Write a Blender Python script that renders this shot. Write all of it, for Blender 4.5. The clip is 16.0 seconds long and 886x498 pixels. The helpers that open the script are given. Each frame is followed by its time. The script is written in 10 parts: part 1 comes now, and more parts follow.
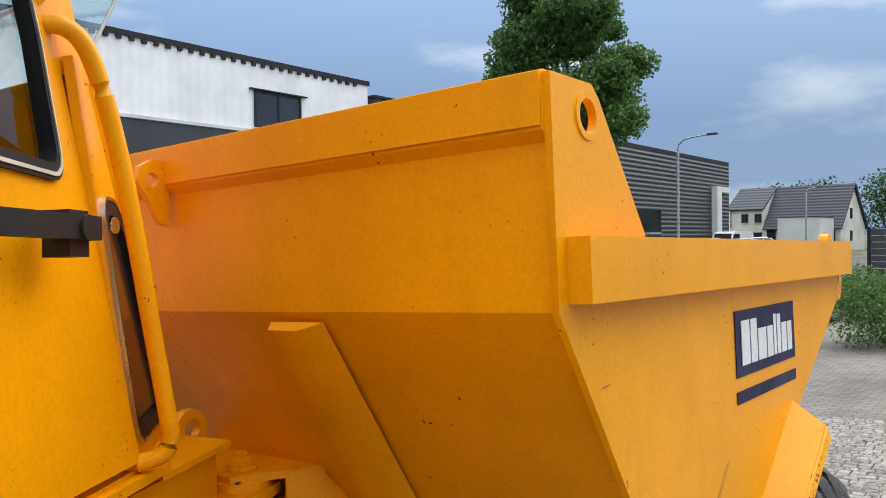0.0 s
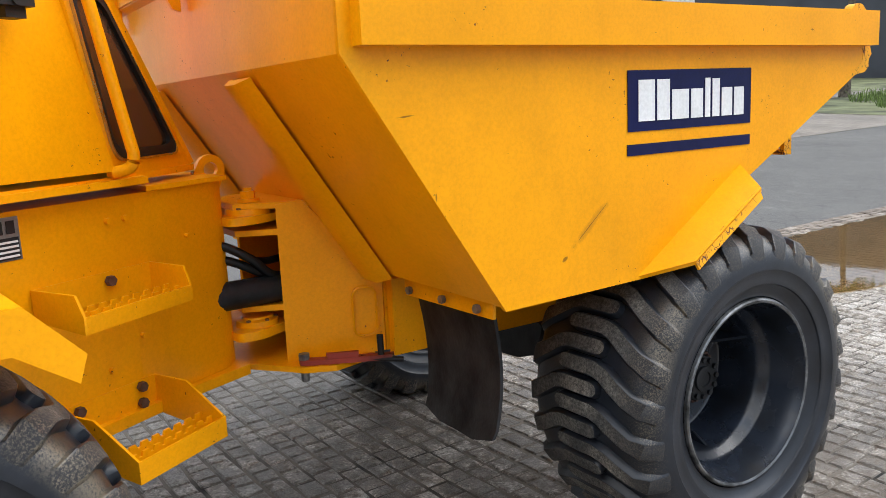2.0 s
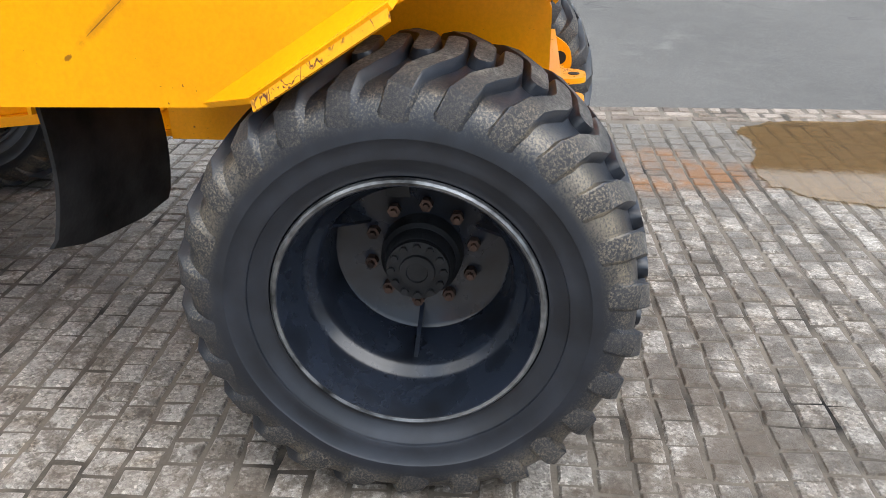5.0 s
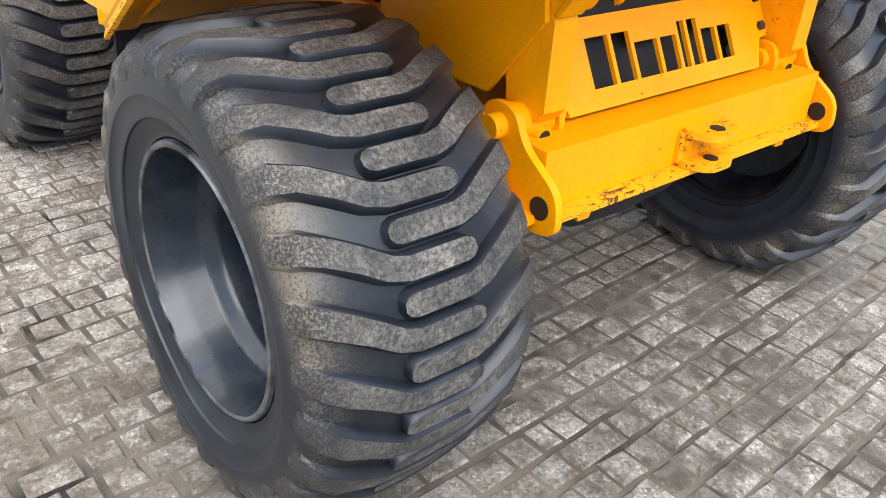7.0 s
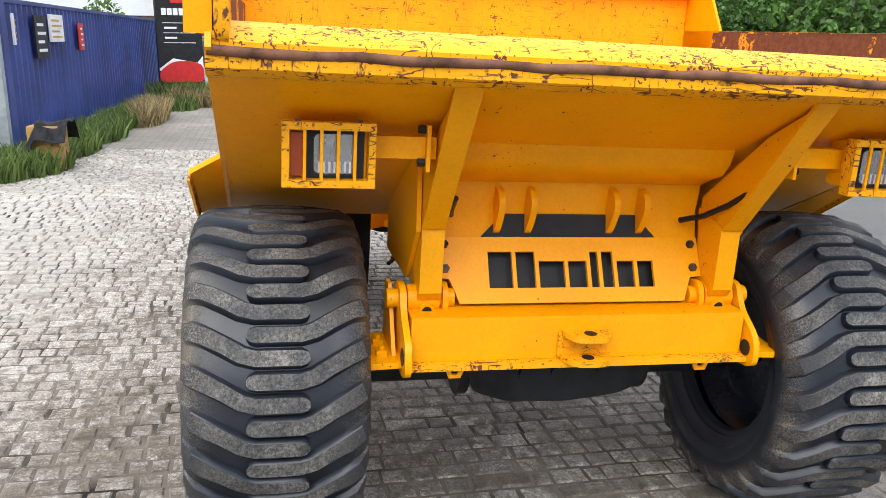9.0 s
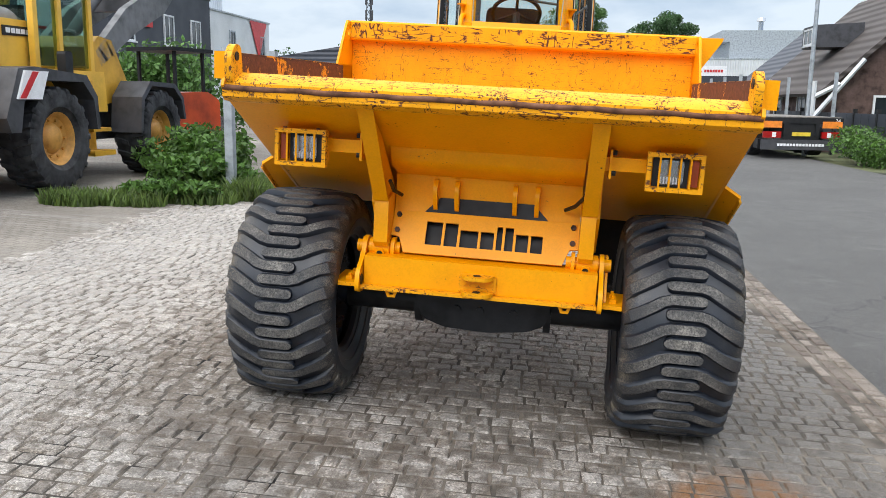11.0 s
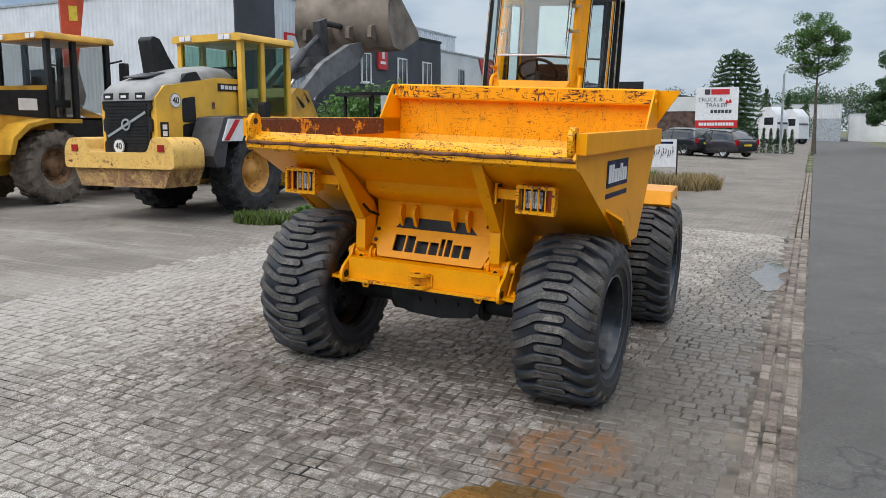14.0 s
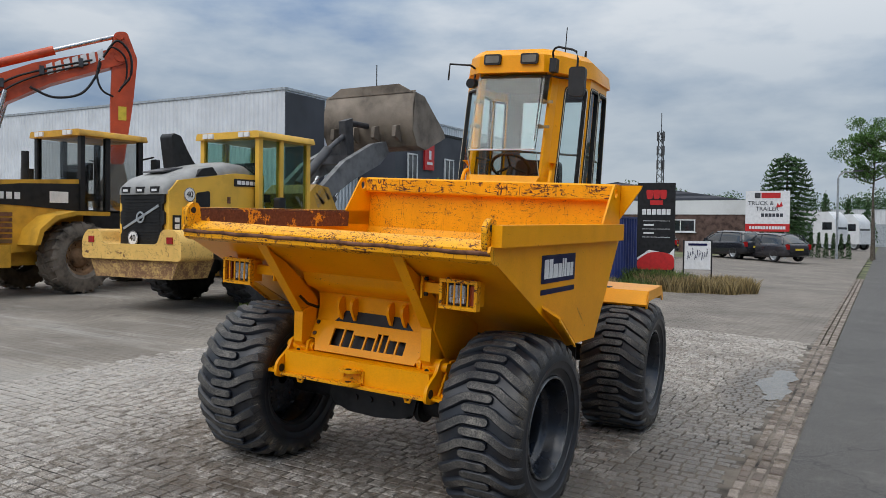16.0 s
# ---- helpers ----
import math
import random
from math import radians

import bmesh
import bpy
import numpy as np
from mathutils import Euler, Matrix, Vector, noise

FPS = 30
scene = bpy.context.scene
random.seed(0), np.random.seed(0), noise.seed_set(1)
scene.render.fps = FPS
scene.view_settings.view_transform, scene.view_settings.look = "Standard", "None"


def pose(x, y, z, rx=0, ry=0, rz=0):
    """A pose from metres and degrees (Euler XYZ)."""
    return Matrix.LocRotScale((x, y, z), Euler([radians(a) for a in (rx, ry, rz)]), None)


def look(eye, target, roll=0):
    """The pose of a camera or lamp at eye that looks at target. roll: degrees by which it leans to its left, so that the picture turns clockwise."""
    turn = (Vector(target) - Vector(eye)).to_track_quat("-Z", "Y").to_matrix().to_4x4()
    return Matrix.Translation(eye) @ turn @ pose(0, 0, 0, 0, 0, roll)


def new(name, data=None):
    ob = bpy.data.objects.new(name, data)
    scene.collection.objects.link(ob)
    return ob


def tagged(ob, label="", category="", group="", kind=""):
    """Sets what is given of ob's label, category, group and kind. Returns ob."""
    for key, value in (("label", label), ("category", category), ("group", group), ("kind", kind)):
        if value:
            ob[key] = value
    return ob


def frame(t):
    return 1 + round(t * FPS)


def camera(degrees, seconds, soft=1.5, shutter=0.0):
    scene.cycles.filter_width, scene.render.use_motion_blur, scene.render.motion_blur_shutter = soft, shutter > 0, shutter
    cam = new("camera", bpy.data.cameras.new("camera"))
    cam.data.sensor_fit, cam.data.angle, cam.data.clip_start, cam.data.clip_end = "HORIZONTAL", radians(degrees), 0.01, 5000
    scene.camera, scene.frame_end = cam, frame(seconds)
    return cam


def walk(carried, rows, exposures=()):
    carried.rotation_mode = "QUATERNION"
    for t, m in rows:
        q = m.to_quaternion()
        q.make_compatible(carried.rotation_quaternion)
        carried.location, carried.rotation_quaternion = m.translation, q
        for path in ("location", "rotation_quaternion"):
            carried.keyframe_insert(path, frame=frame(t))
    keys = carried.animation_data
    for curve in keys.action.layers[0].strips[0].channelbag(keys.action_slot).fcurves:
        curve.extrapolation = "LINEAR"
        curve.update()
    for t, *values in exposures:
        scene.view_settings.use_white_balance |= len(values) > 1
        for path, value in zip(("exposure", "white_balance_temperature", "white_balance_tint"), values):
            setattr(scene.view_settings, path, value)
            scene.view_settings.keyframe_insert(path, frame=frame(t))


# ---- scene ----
U = 0.935                                     # metres per unit of the machine's plan
UP = Vector((0.045, -0.015, 1.0)).normalized()  # true up, in the machine's plan: the yard falls towards the road
TILT = UP.rotation_difference(Vector((0, 0, 1))).to_matrix().to_4x4()

cam = camera(57.1, 16.0, soft=0.6)
EXPOSE = [(0.0, 0.0), (0.5, -0.3), (1.0, -0.28), (2.0, 0.3), (3.0, 0.42), (4.0, 0.5), (5.2, 0.6), (7.5, 0.85), (8.5, 0.68), (9.0, 0.5), (11.5, 0.2), (12.5, 0.25), (13.0, 0.25), (13.5, 0.0), (14.5, -0.4), (16.0, -0.57)]
PATH = [
    (0, 2.024, -2.862, 1.890, 37.70, 1.47, -2.07),
    (0.5, 2.280, -3.024, 1.806, 36.94, 3.58, -2.69),
    (1, 2.621, -2.998, 1.723, 41.40, 1.81, -2.55),
    (1.5, 2.900, -2.824, 1.656, 48.94, -5.61, -2.41),
    (2, 3.084, -2.433, 1.664, 56.89, -10.04, -2.69),
    (2.5, 3.262, -2.014, 1.641, 63.23, -11.45, -2.42),
    (3, 3.420, -1.532, 1.617, 69.50, -13.13, -2.23),
    (3.5, 3.453, -1.035, 1.606, 75.13, -17.99, -2.06),
    (4, 3.466, -0.532, 1.606, 80.79, -22.30, -1.82),
    (4.5, 3.342, -0.100, 1.575, 86.87, -24.13, -1.37),
    (5, 3.078, 0.269, 1.605, 95.80, -25.72, -0.44),
    (5.2, 2.969, 0.439, 1.612, 99.97, -26.17, -0.18),
    (7.3, 1.794, 1.724, 1.666, 146.07, -30.88, 4.08),
    (7.5, 1.681, 1.811, 1.691, 150.76, -31.29, 3.95),
    (8, 1.429, 2.099, 1.753, 158.95, -28.85, 3.15),
    (8.5, 1.253, 2.478, 1.799, 162.89, -20.65, 2.97),
    (9, 1.114, 2.949, 1.844, 167.14, -14.70, 3.32),
    (9.2, 1.020, 3.139, 1.868, 169.79, -14.02, 3.37),
    (11.3, -0.621, 4.748, 1.861, 189.05, -11.49, 3.19),
    (11.5, -0.750, 4.831, 1.886, 189.17, -11.51, 3.17),
    (12, -1.197, 5.279, 1.871, 189.32, -11.38, 3.23),
    (12.5, -1.562, 5.494, 1.916, 189.75, -11.58, 3.26),
    (13, -1.972, 5.606, 2.021, 192.92, -11.83, 2.88),
    (13.5, -2.382, 5.677, 2.084, 198.22, -11.64, 2.30),
    (14, -2.679, 5.636, 2.105, 205.56, -10.21, 1.88),
    (14.5, -2.914, 5.346, 2.120, 209.25, -7.16, 2.00),
    (15, -3.084, 5.137, 2.140, 210.04, -4.13, 2.26),
    (15.5, -3.277, 5.060, 2.118, 210.03, -3.52, 2.40),
    (16, -3.349, 5.028, 2.071, 209.90, -3.37, 2.54),
]
walk(cam, [(t, TILT @ pose(x * U, y * U, z * U, 90 + pitch, 0, yaw) @ pose(0, 0, 0, 0, 0, roll)) for t, x, y, z, yaw, pitch, roll in PATH],
     exposures=EXPOSE)

# ---- daylight under broken cloud ----
world = bpy.data.worlds.new("sky")
scene.world = world
world.use_nodes = True
wn, wl = world.node_tree.nodes, world.node_tree.links
wn.clear()
w_out, w_bg = wn.new("ShaderNodeOutputWorld"), wn.new("ShaderNodeBackground")
w_sky = wn.new("ShaderNodeTexSky")
w_sky.sky_type, w_sky.sun_disc = "NISHITA", False
w_sky.sun_elevation, w_sky.sun_rotation = radians(48), radians(17)
w_sky.air_density, w_sky.dust_density = 1.2, 1.5
w_co, w_map = wn.new("ShaderNodeTexCoord"), wn.new("ShaderNodeMapping")
w_map.inputs["Scale"].default_value = (1.9, 1.9, 5.5)
w_map.inputs["Rotation"].default_value = (0, 0, 0.6)
w_no = wn.new("ShaderNodeTexNoise")
w_no.inputs["Scale"].default_value, w_no.inputs["Detail"].default_value, w_no.inputs["Roughness"].default_value = 1.5, 7, 0.52
w_ramp = wn.new("ShaderNodeValToRGB")
w_ramp.color_ramp.elements[0].position, w_ramp.color_ramp.elements[0].color = 0.40, (2.5, 4.0, 6.8, 1)
w_ramp.color_ramp.elements[1].position, w_ramp.color_ramp.elements[1].color = 0.63, (8.2, 9.3, 10.6, 1)
mid = w_ramp.color_ramp.elements.new(0.5)
mid.color = (5.1, 6.5, 8.4, 1)
w_mix = wn.new("ShaderNodeMixRGB")
w_mix.inputs["Fac"].default_value = 0.86
wl.new(w_co.outputs["Generated"], w_map.inputs["Vector"])
wl.new(w_map.outputs["Vector"], w_no.inputs["Vector"])
# the cloud thins out over the far side of the road and closes over the yard
w_dir, w_add = wn.new("ShaderNodeVectorMath"), wn.new("ShaderNodeMath")
w_dir.operation, w_add.operation = "DOT_PRODUCT", "MULTIPLY_ADD"
w_dir.inputs[1].default_value = (0.5, -0.85, 0.1)
w_add.inputs[1].default_value = 0.09
wl.new(w_co.outputs["Generated"], w_dir.inputs[0])
wl.new(w_dir.outputs["Value"], w_add.inputs[0])
wl.new(w_no.outputs["Fac"], w_add.inputs[2])
wl.new(w_add.outputs[0], w_ramp.inputs["Fac"])
wl.new(w_sky.outputs["Color"], w_mix.inputs["Color1"])
wl.new(w_ramp.outputs["Color"], w_mix.inputs["Color2"])
# an overcast sky is brighter overhead than at the horizon
w_sep, w_gain, w_mul = wn.new("ShaderNodeSeparateXYZ"), wn.new("ShaderNodeValToRGB"), wn.new("ShaderNodeMixRGB")
w_gain.color_ramp.elements[0].position, w_gain.color_ramp.elements[0].color = 0.14, (1.05, 1.05, 1.05, 1)
w_gain.color_ramp.elements[1].position, w_gain.color_ramp.elements[1].color = 1.0, (4.9, 4.15, 3.45, 1)
w_mul.blend_type = "MULTIPLY"
w_mul.inputs["Fac"].default_value = 1.0
wl.new(w_co.outputs["Generated"], w_sep.inputs[0])
wl.new(w_sep.outputs["Z"], w_gain.inputs["Fac"])
wl.new(w_mix.outputs["Color"], w_mul.inputs["Color1"])
wl.new(w_gain.outputs["Color"], w_mul.inputs["Color2"])
wl.new(w_mul.outputs["Color"], w_bg.inputs["Color"])
wl.new(w_bg.outputs["Background"], w_out.inputs["Surface"])
w_bg.inputs["Strength"].default_value = 0.085

sun = new("sun", bpy.data.lights.new("sun", "SUN"))
sun.data.energy, sun.data.angle, sun.data.color = 2.3, radians(58), (1.0, 0.97, 0.92)
sun.matrix_world = look((2.2, 7.0, 8.2), (0, 0, 0))

# ---- materials ----
def node_mat(name):
    m = bpy.data.materials.new(name)
    m.use_nodes = True
    nt = m.node_tree
    return m, nt, nt.nodes["Principled BSDF"]


def coords(nt, scale=1.0, kind="Object"):
    co, mp = nt.nodes.new("ShaderNodeTexCoord"), nt.nodes.new("ShaderNodeMapping")
    mp.inputs["Scale"].default_value = (scale, scale, scale) if isinstance(scale, (int, float)) else scale
    nt.links.new(co.outputs[kind], mp.inputs["Vector"])
    return mp.outputs["Vector"]


def noise_tex(nt, vec, scale, detail=6, rough=0.55):
    n = nt.nodes.new("ShaderNodeTexNoise")
    n.inputs["Scale"].default_value, n.inputs["Detail"].default_value, n.inputs["Roughness"].default_value = scale, detail, rough
    nt.links.new(vec, n.inputs["Vector"])
    return n.outputs["Fac"]


def ramp(nt, fac, stops):
    r = nt.nodes.new("ShaderNodeValToRGB")
    els = r.color_ramp.elements
    while len(els) < len(stops):
        els.new(0.5)
    for e, (p, c) in zip(els, stops):
        e.position, e.color = p, (*c, 1) if len(c) == 3 else c
    nt.links.new(fac, r.inputs["Fac"])
    return r.outputs["Color"]


def grey(v):
    return (v, v, v)


def mixed(nt, fac, a, b, mode="MIX"):
    m = nt.nodes.new("ShaderNodeMixRGB")
    m.blend_type = mode
    for key, v in (("Fac", fac), ("Color1", a), ("Color2", b)):
        if isinstance(v, (int, float)):
            m.inputs[key].default_value = v
        elif isinstance(v, tuple):
            m.inputs[key].default_value = (*v, 1) if len(v) == 3 else v
        else:
            nt.links.new(v, m.inputs[key])
    return m.outputs["Color"]


def bump(nt, bsdf, height, strength=0.3, dist=0.01):
    b = nt.nodes.new("ShaderNodeBump")
    b.inputs["Strength"].default_value, b.inputs["Distance"].default_value = strength, dist
    nt.links.new(height, b.inputs["Height"])
    nt.links.new(b.outputs["Normal"], bsdf.inputs["Normal"])


def plain(name, colour, rough=0.5, metal=0.0, vary=0.12, scale=6.0, bumpy=0.05, grain=90.0, coat=0.0):
    """A surface with stains at one scale and grain at another."""
    m, nt, b = node_mat(name)
    vec = coords(nt)
    big, fine = noise_tex(nt, vec, scale, 5), noise_tex(nt, vec, grain, 3)
    lo = tuple(c * (1 - 2.2 * vary) for c in colour)
    hi = tuple(min(1.0, c * (1 + 1.4 * vary)) for c in colour)
    col = ramp(nt, big, [(0.3, lo), (0.5, colour), (0.72, hi)])
    col = mixed(nt, 0.25, col, ramp(nt, fine, [(0.35, grey(0.55)), (0.65, grey(1.0))]), "MULTIPLY")
    nt.links.new(col, b.inputs["Base Color"])
    nt.links.new(ramp(nt, big, [(0.3, grey(min(1, rough * 1.25))), (0.7, grey(rough * 0.8))]), b.inputs["Roughness"])
    b.inputs["Metallic"].default_value = metal
    if max(colour) < 0.02:
        b.inputs["Specular IOR Level"].default_value = 0.3
    b.inputs["Coat Weight"].default_value = coat
    if bumpy:
        bump(nt, b, fine, bumpy, 0.004)
    return m


def times(nt, a, b):
    m = nt.nodes.new("ShaderNodeMath")
    m.operation = "MULTIPLY"
    for k, v in enumerate((a, b)):
        if isinstance(v, (int, float)):
            m.inputs[k].default_value = v
        else:
            nt.links.new(v, m.inputs[k])
    return m.outputs[0]


def paint(name, colour, rust, chips=0.0, scratches=0.0, dirt=0.3, rough=0.34, patches=0.0):
    """Brushed-on machine paint: faint runs, grime, small chips, thin scratches and rusty patches."""
    m, nt, b = node_mat(name)
    vec = coords(nt)
    big, run = noise_tex(nt, vec, 2.2, 5), noise_tex(nt, coords(nt, (4, 4, 1.1)), 2.2, 7, 0.6)
    col = ramp(nt, big, [(0.3, tuple(c * 0.88 for c in colour)), (0.55, colour), (0.75, tuple(min(1, c * 1.05) for c in colour))])
    grime = ramp(nt, run, [(0.52, grey(0.0)), (0.85, grey(dirt))])
    col = mixed(nt, grime, col, tuple(c * 0.5 + 0.008 for c in colour))
    fine = noise_tex(nt, vec, 95, 4, 0.7)
    col = mixed(nt, 0.16, col, ramp(nt, fine, [(0.35, grey(0.45)), (0.6, grey(1.0))]), "MULTIPLY")
    area = noise_tex(nt, vec, 5.0, 4, 0.6)
    # chips: tiny islands, gathered in areas
    spots = noise_tex(nt, vec, 70.0, 4, 0.62)
    add = nt.nodes.new("ShaderNodeMath")
    add.operation = "MULTIPLY_ADD"
    nt.links.new(area, add.inputs[0])
    add.inputs[1].default_value = 0.5
    nt.links.new(spots, add.inputs[2])
    level = 1.05 - 0.20 * chips
    mask = ramp(nt, add.outputs[0], [(level, grey(0.0)), (level + 0.015, grey(1.0))])
    if scratches:
        # thin lines where a stretched noise passes its mean
        for k, (scale, turn) in enumerate((((1.3, 9, 9), 0.35), ((7, 7, 1.6), -0.5), ((2.5, 8, 6), 1.2))):
            co, mp = nt.nodes.new("ShaderNodeTexCoord"), nt.nodes.new("ShaderNodeMapping")
            mp.inputs["Scale"].default_value, mp.inputs["Rotation"].default_value = scale, (turn, turn * 0.7, 0.2 * k)
            nt.links.new(co.outputs["Object"], mp.inputs["Vector"])
            n = noise_tex(nt, mp.outputs["Vector"], 2.4, 3, 0.5)
            w = 0.006 * scratches
            line = ramp(nt, n, [(0.5 - w * 1.5, grey(0.0)), (0.5 - w * 0.7, grey(1.0)), (0.5 + w * 0.7, grey(1.0)), (0.5 + w * 1.5, grey(0.0))])
            where = ramp(nt, noise_tex(nt, vec, 6.0 + k, 4, 0.7), [(0.50, grey(0.0)), (0.56, grey(1.0))])
            mask = mixed(nt, 1.0, mask, times(nt, line, where), "LIGHTEN")
    if patches:
        worn = noise_tex(nt, coords(nt, (0.45, 1, 1)), 7.0, 8, 0.68)
        mask = mixed(nt, 1.0, mask, ramp(nt, worn, [(0.72 - 0.3 * patches, grey(0.0)), (0.745 - 0.3 * patches, grey(1.0))]), "LIGHTEN")
    rusty = ramp(nt, noise_tex(nt, vec, 45, 5, 0.7), [(0.3, rust), (0.7, tuple(c * 2.1 for c in rust))])
    col = mixed(nt, mask, col, rusty)
    nt.links.new(col, b.inputs["Base Color"])
    nt.links.new(mixed(nt, mask, mixed(nt, grime, grey(rough), grey(0.55)), grey(0.85)), b.inputs["Roughness"])
    b.inputs["Specular IOR Level"].default_value = 0.22
    bump(nt, b, mixed(nt, 0.6, noise_tex(nt, vec, 30, 5), mask, "SUBTRACT"), 0.12, 0.004)
    return m


YEL = (0.93, 0.375, 0.001)
RUST = (0.075, 0.028, 0.016)
M_yellow = paint("yellow_paint", YEL, RUST, 0.35, 0.0, 0.2)
M_inside = paint("yellow_paint_worn", (0.90, 0.38, 0.004), RUST, 0.75, 0.7, 0.4, 0.42)
M_lip = paint("yellow_paint_chipped", (0.91, 0.39, 0.006), RUST, 0.85, 1.6, 0.35, 0.4)
M_worn_rail = paint("yellow_paint_worn_to_rust", (0.80, 0.33, 0.02), (0.085, 0.032, 0.018), 1.1, 1.2, 0.5, 0.55, 1.05)
M_scratched = paint("yellow_paint_scratched", (0.91, 0.385, 0.004), (0.06, 0.022, 0.014), 0.8, 3.2, 0.3, 0.4, 0.06)
M_rust = plain("bare_rust", (0.16, 0.066, 0.032), 0.85, 0.0, 0.3, 12, 0.3, 120)
M_black_paint = plain("black_paint_and_joint_shade", (0.012, 0.013, 0.015), 0.45, 0, 0.3, 9, 0.25, 70)
M_rim = plain("blue_black_rim_paint", (0.012, 0.016, 0.025), 0.27, 0, 0.35, 8, 0.08, 60, 0.15)
M_rim_lip = plain("worn_rim_edge", (0.16, 0.165, 0.17), 0.38, 0.7, 0.6, 14, 0.1, 80)
M_navy = plain("navy_sticker", (0.005, 0.007, 0.055), 0.4, 0, 0.1)
M_navy.node_tree.nodes["Principled BSDF"].inputs["Specular IOR Level"].default_value = 0.2
M_white = plain("white_print", (0.78, 0.78, 0.78), 0.5, 0, 0.06)
M_chrome = plain("bright_steel", (0.6, 0.6, 0.6), 0.25, 1.0, 0.15)
M_steel = plain("dull_steel", (0.25, 0.24, 0.23), 0.5, 0.8, 0.3, 20)
M_nut = plain("rusty_nut", (0.10, 0.06, 0.045), 0.6, 0.5, 0.5, 14)
# black plastic parts; also the dark discs and sheets that stand for shade
M_dark = plain("dark_plastic_and_hole_shade", (0.015, 0.015, 0.016), 0.5, 0, 0.2)
M_seal = plain("black_seal_rubber", (0.01, 0.01, 0.01), 0.55)
M_cream = plain("cream_trim", (0.6, 0.56, 0.45), 0.5)
M_red = plain("faded_red_paint", (0.30, 0.035, 0.02), 0.5, 0, 0.3)
M_amber = plain("amber_lens", (0.30, 0.05, 0.012), 0.2)
M_flap = plain("black_flap_rubber", (0.013, 0.013, 0.014), 0.6, 0, 0.4, 6, 0.3, 60)
M_hose = plain("black_hose", (0.01, 0.01, 0.011), 0.4)
M_lining = plain("dark_grey_lining", (0.15, 0.16, 0.18), 0.7, 0, 0.2, 5)
M_galv2 = plain("ground_glass_edge", (0.55, 0.62, 0.60), 0.3)
M_brass = plain("tarnished_brass", (0.40, 0.27, 0.12), 0.45, 0.3)
M_brown = plain("brown_window_film", (0.05, 0.028, 0.018), 0.15, 0, 0.3)


def rubber_mat():
    """Black rubber; pale mud dries on the shoulders, the sidewall stays clean."""
    m, nt, b = node_mat("dusty_tyre_rubber")
    vec = coords(nt)
    flat = nt.nodes.new("ShaderNodeVectorMath")
    flat.operation = "MULTIPLY"
    flat.inputs[1].default_value = (0, 1, 1)
    nt.links.new(vec, flat.inputs[0])
    rad = nt.nodes.new("ShaderNodeVectorMath")
    rad.operation = "LENGTH"
    nt.links.new(flat.outputs[0], rad.inputs[0])
    band = ramp_range(nt, rad.outputs["Value"], 0.50, 0.445)
    # the grooves of the tread stay dark
    band = mixed(nt, 1.0, band, ramp_range(nt, rad.outputs["Value"], 0.512, 0.538), "MULTIPLY")
    speck = noise_tex(nt, vec, 170, 4, 0.8)
    cloud = noise_tex(nt, vec, 3.2, 5, 0.6)
    lim = nt.nodes.new("ShaderNodeMath")
    lim.operation = "MULTIPLY_ADD"
    nt.links.new(cloud, lim.inputs[0])
    lim.inputs[1].default_value = 0.75
    nt.links.new(speck, lim.inputs[2])
    spots = ramp(nt, lim.outputs[0], [(0.80, grey(0.0)), (1.05, grey(0.6))])
    col = ramp(nt, noise_tex(nt, vec, 9, 5), [(0.3, (0.006, 0.008, 0.012)), (0.7, (0.018, 0.022, 0.031))])
    col = mixed(nt, mixed(nt, 1.0, spots, band, "MULTIPLY"), col, (0.26, 0.215, 0.15))
    nt.links.new(col, b.inputs["Base Color"])
    b.inputs["Roughness"].default_value = 0.40
    bump(nt, b, speck, 0.12, 0.003)
    return m


def ramp_range(nt, fac, lo, hi):
    mr = nt.nodes.new("ShaderNodeMapRange")
    mr.inputs["From Min"].default_value, mr.inputs["From Max"].default_value = lo, hi
    mr.inputs["To Min"].default_value, mr.inputs["To Max"].default_value = 1.0, 0.0
    nt.links.new(fac, mr.inputs["Value"])
    return mr.outputs["Result"]


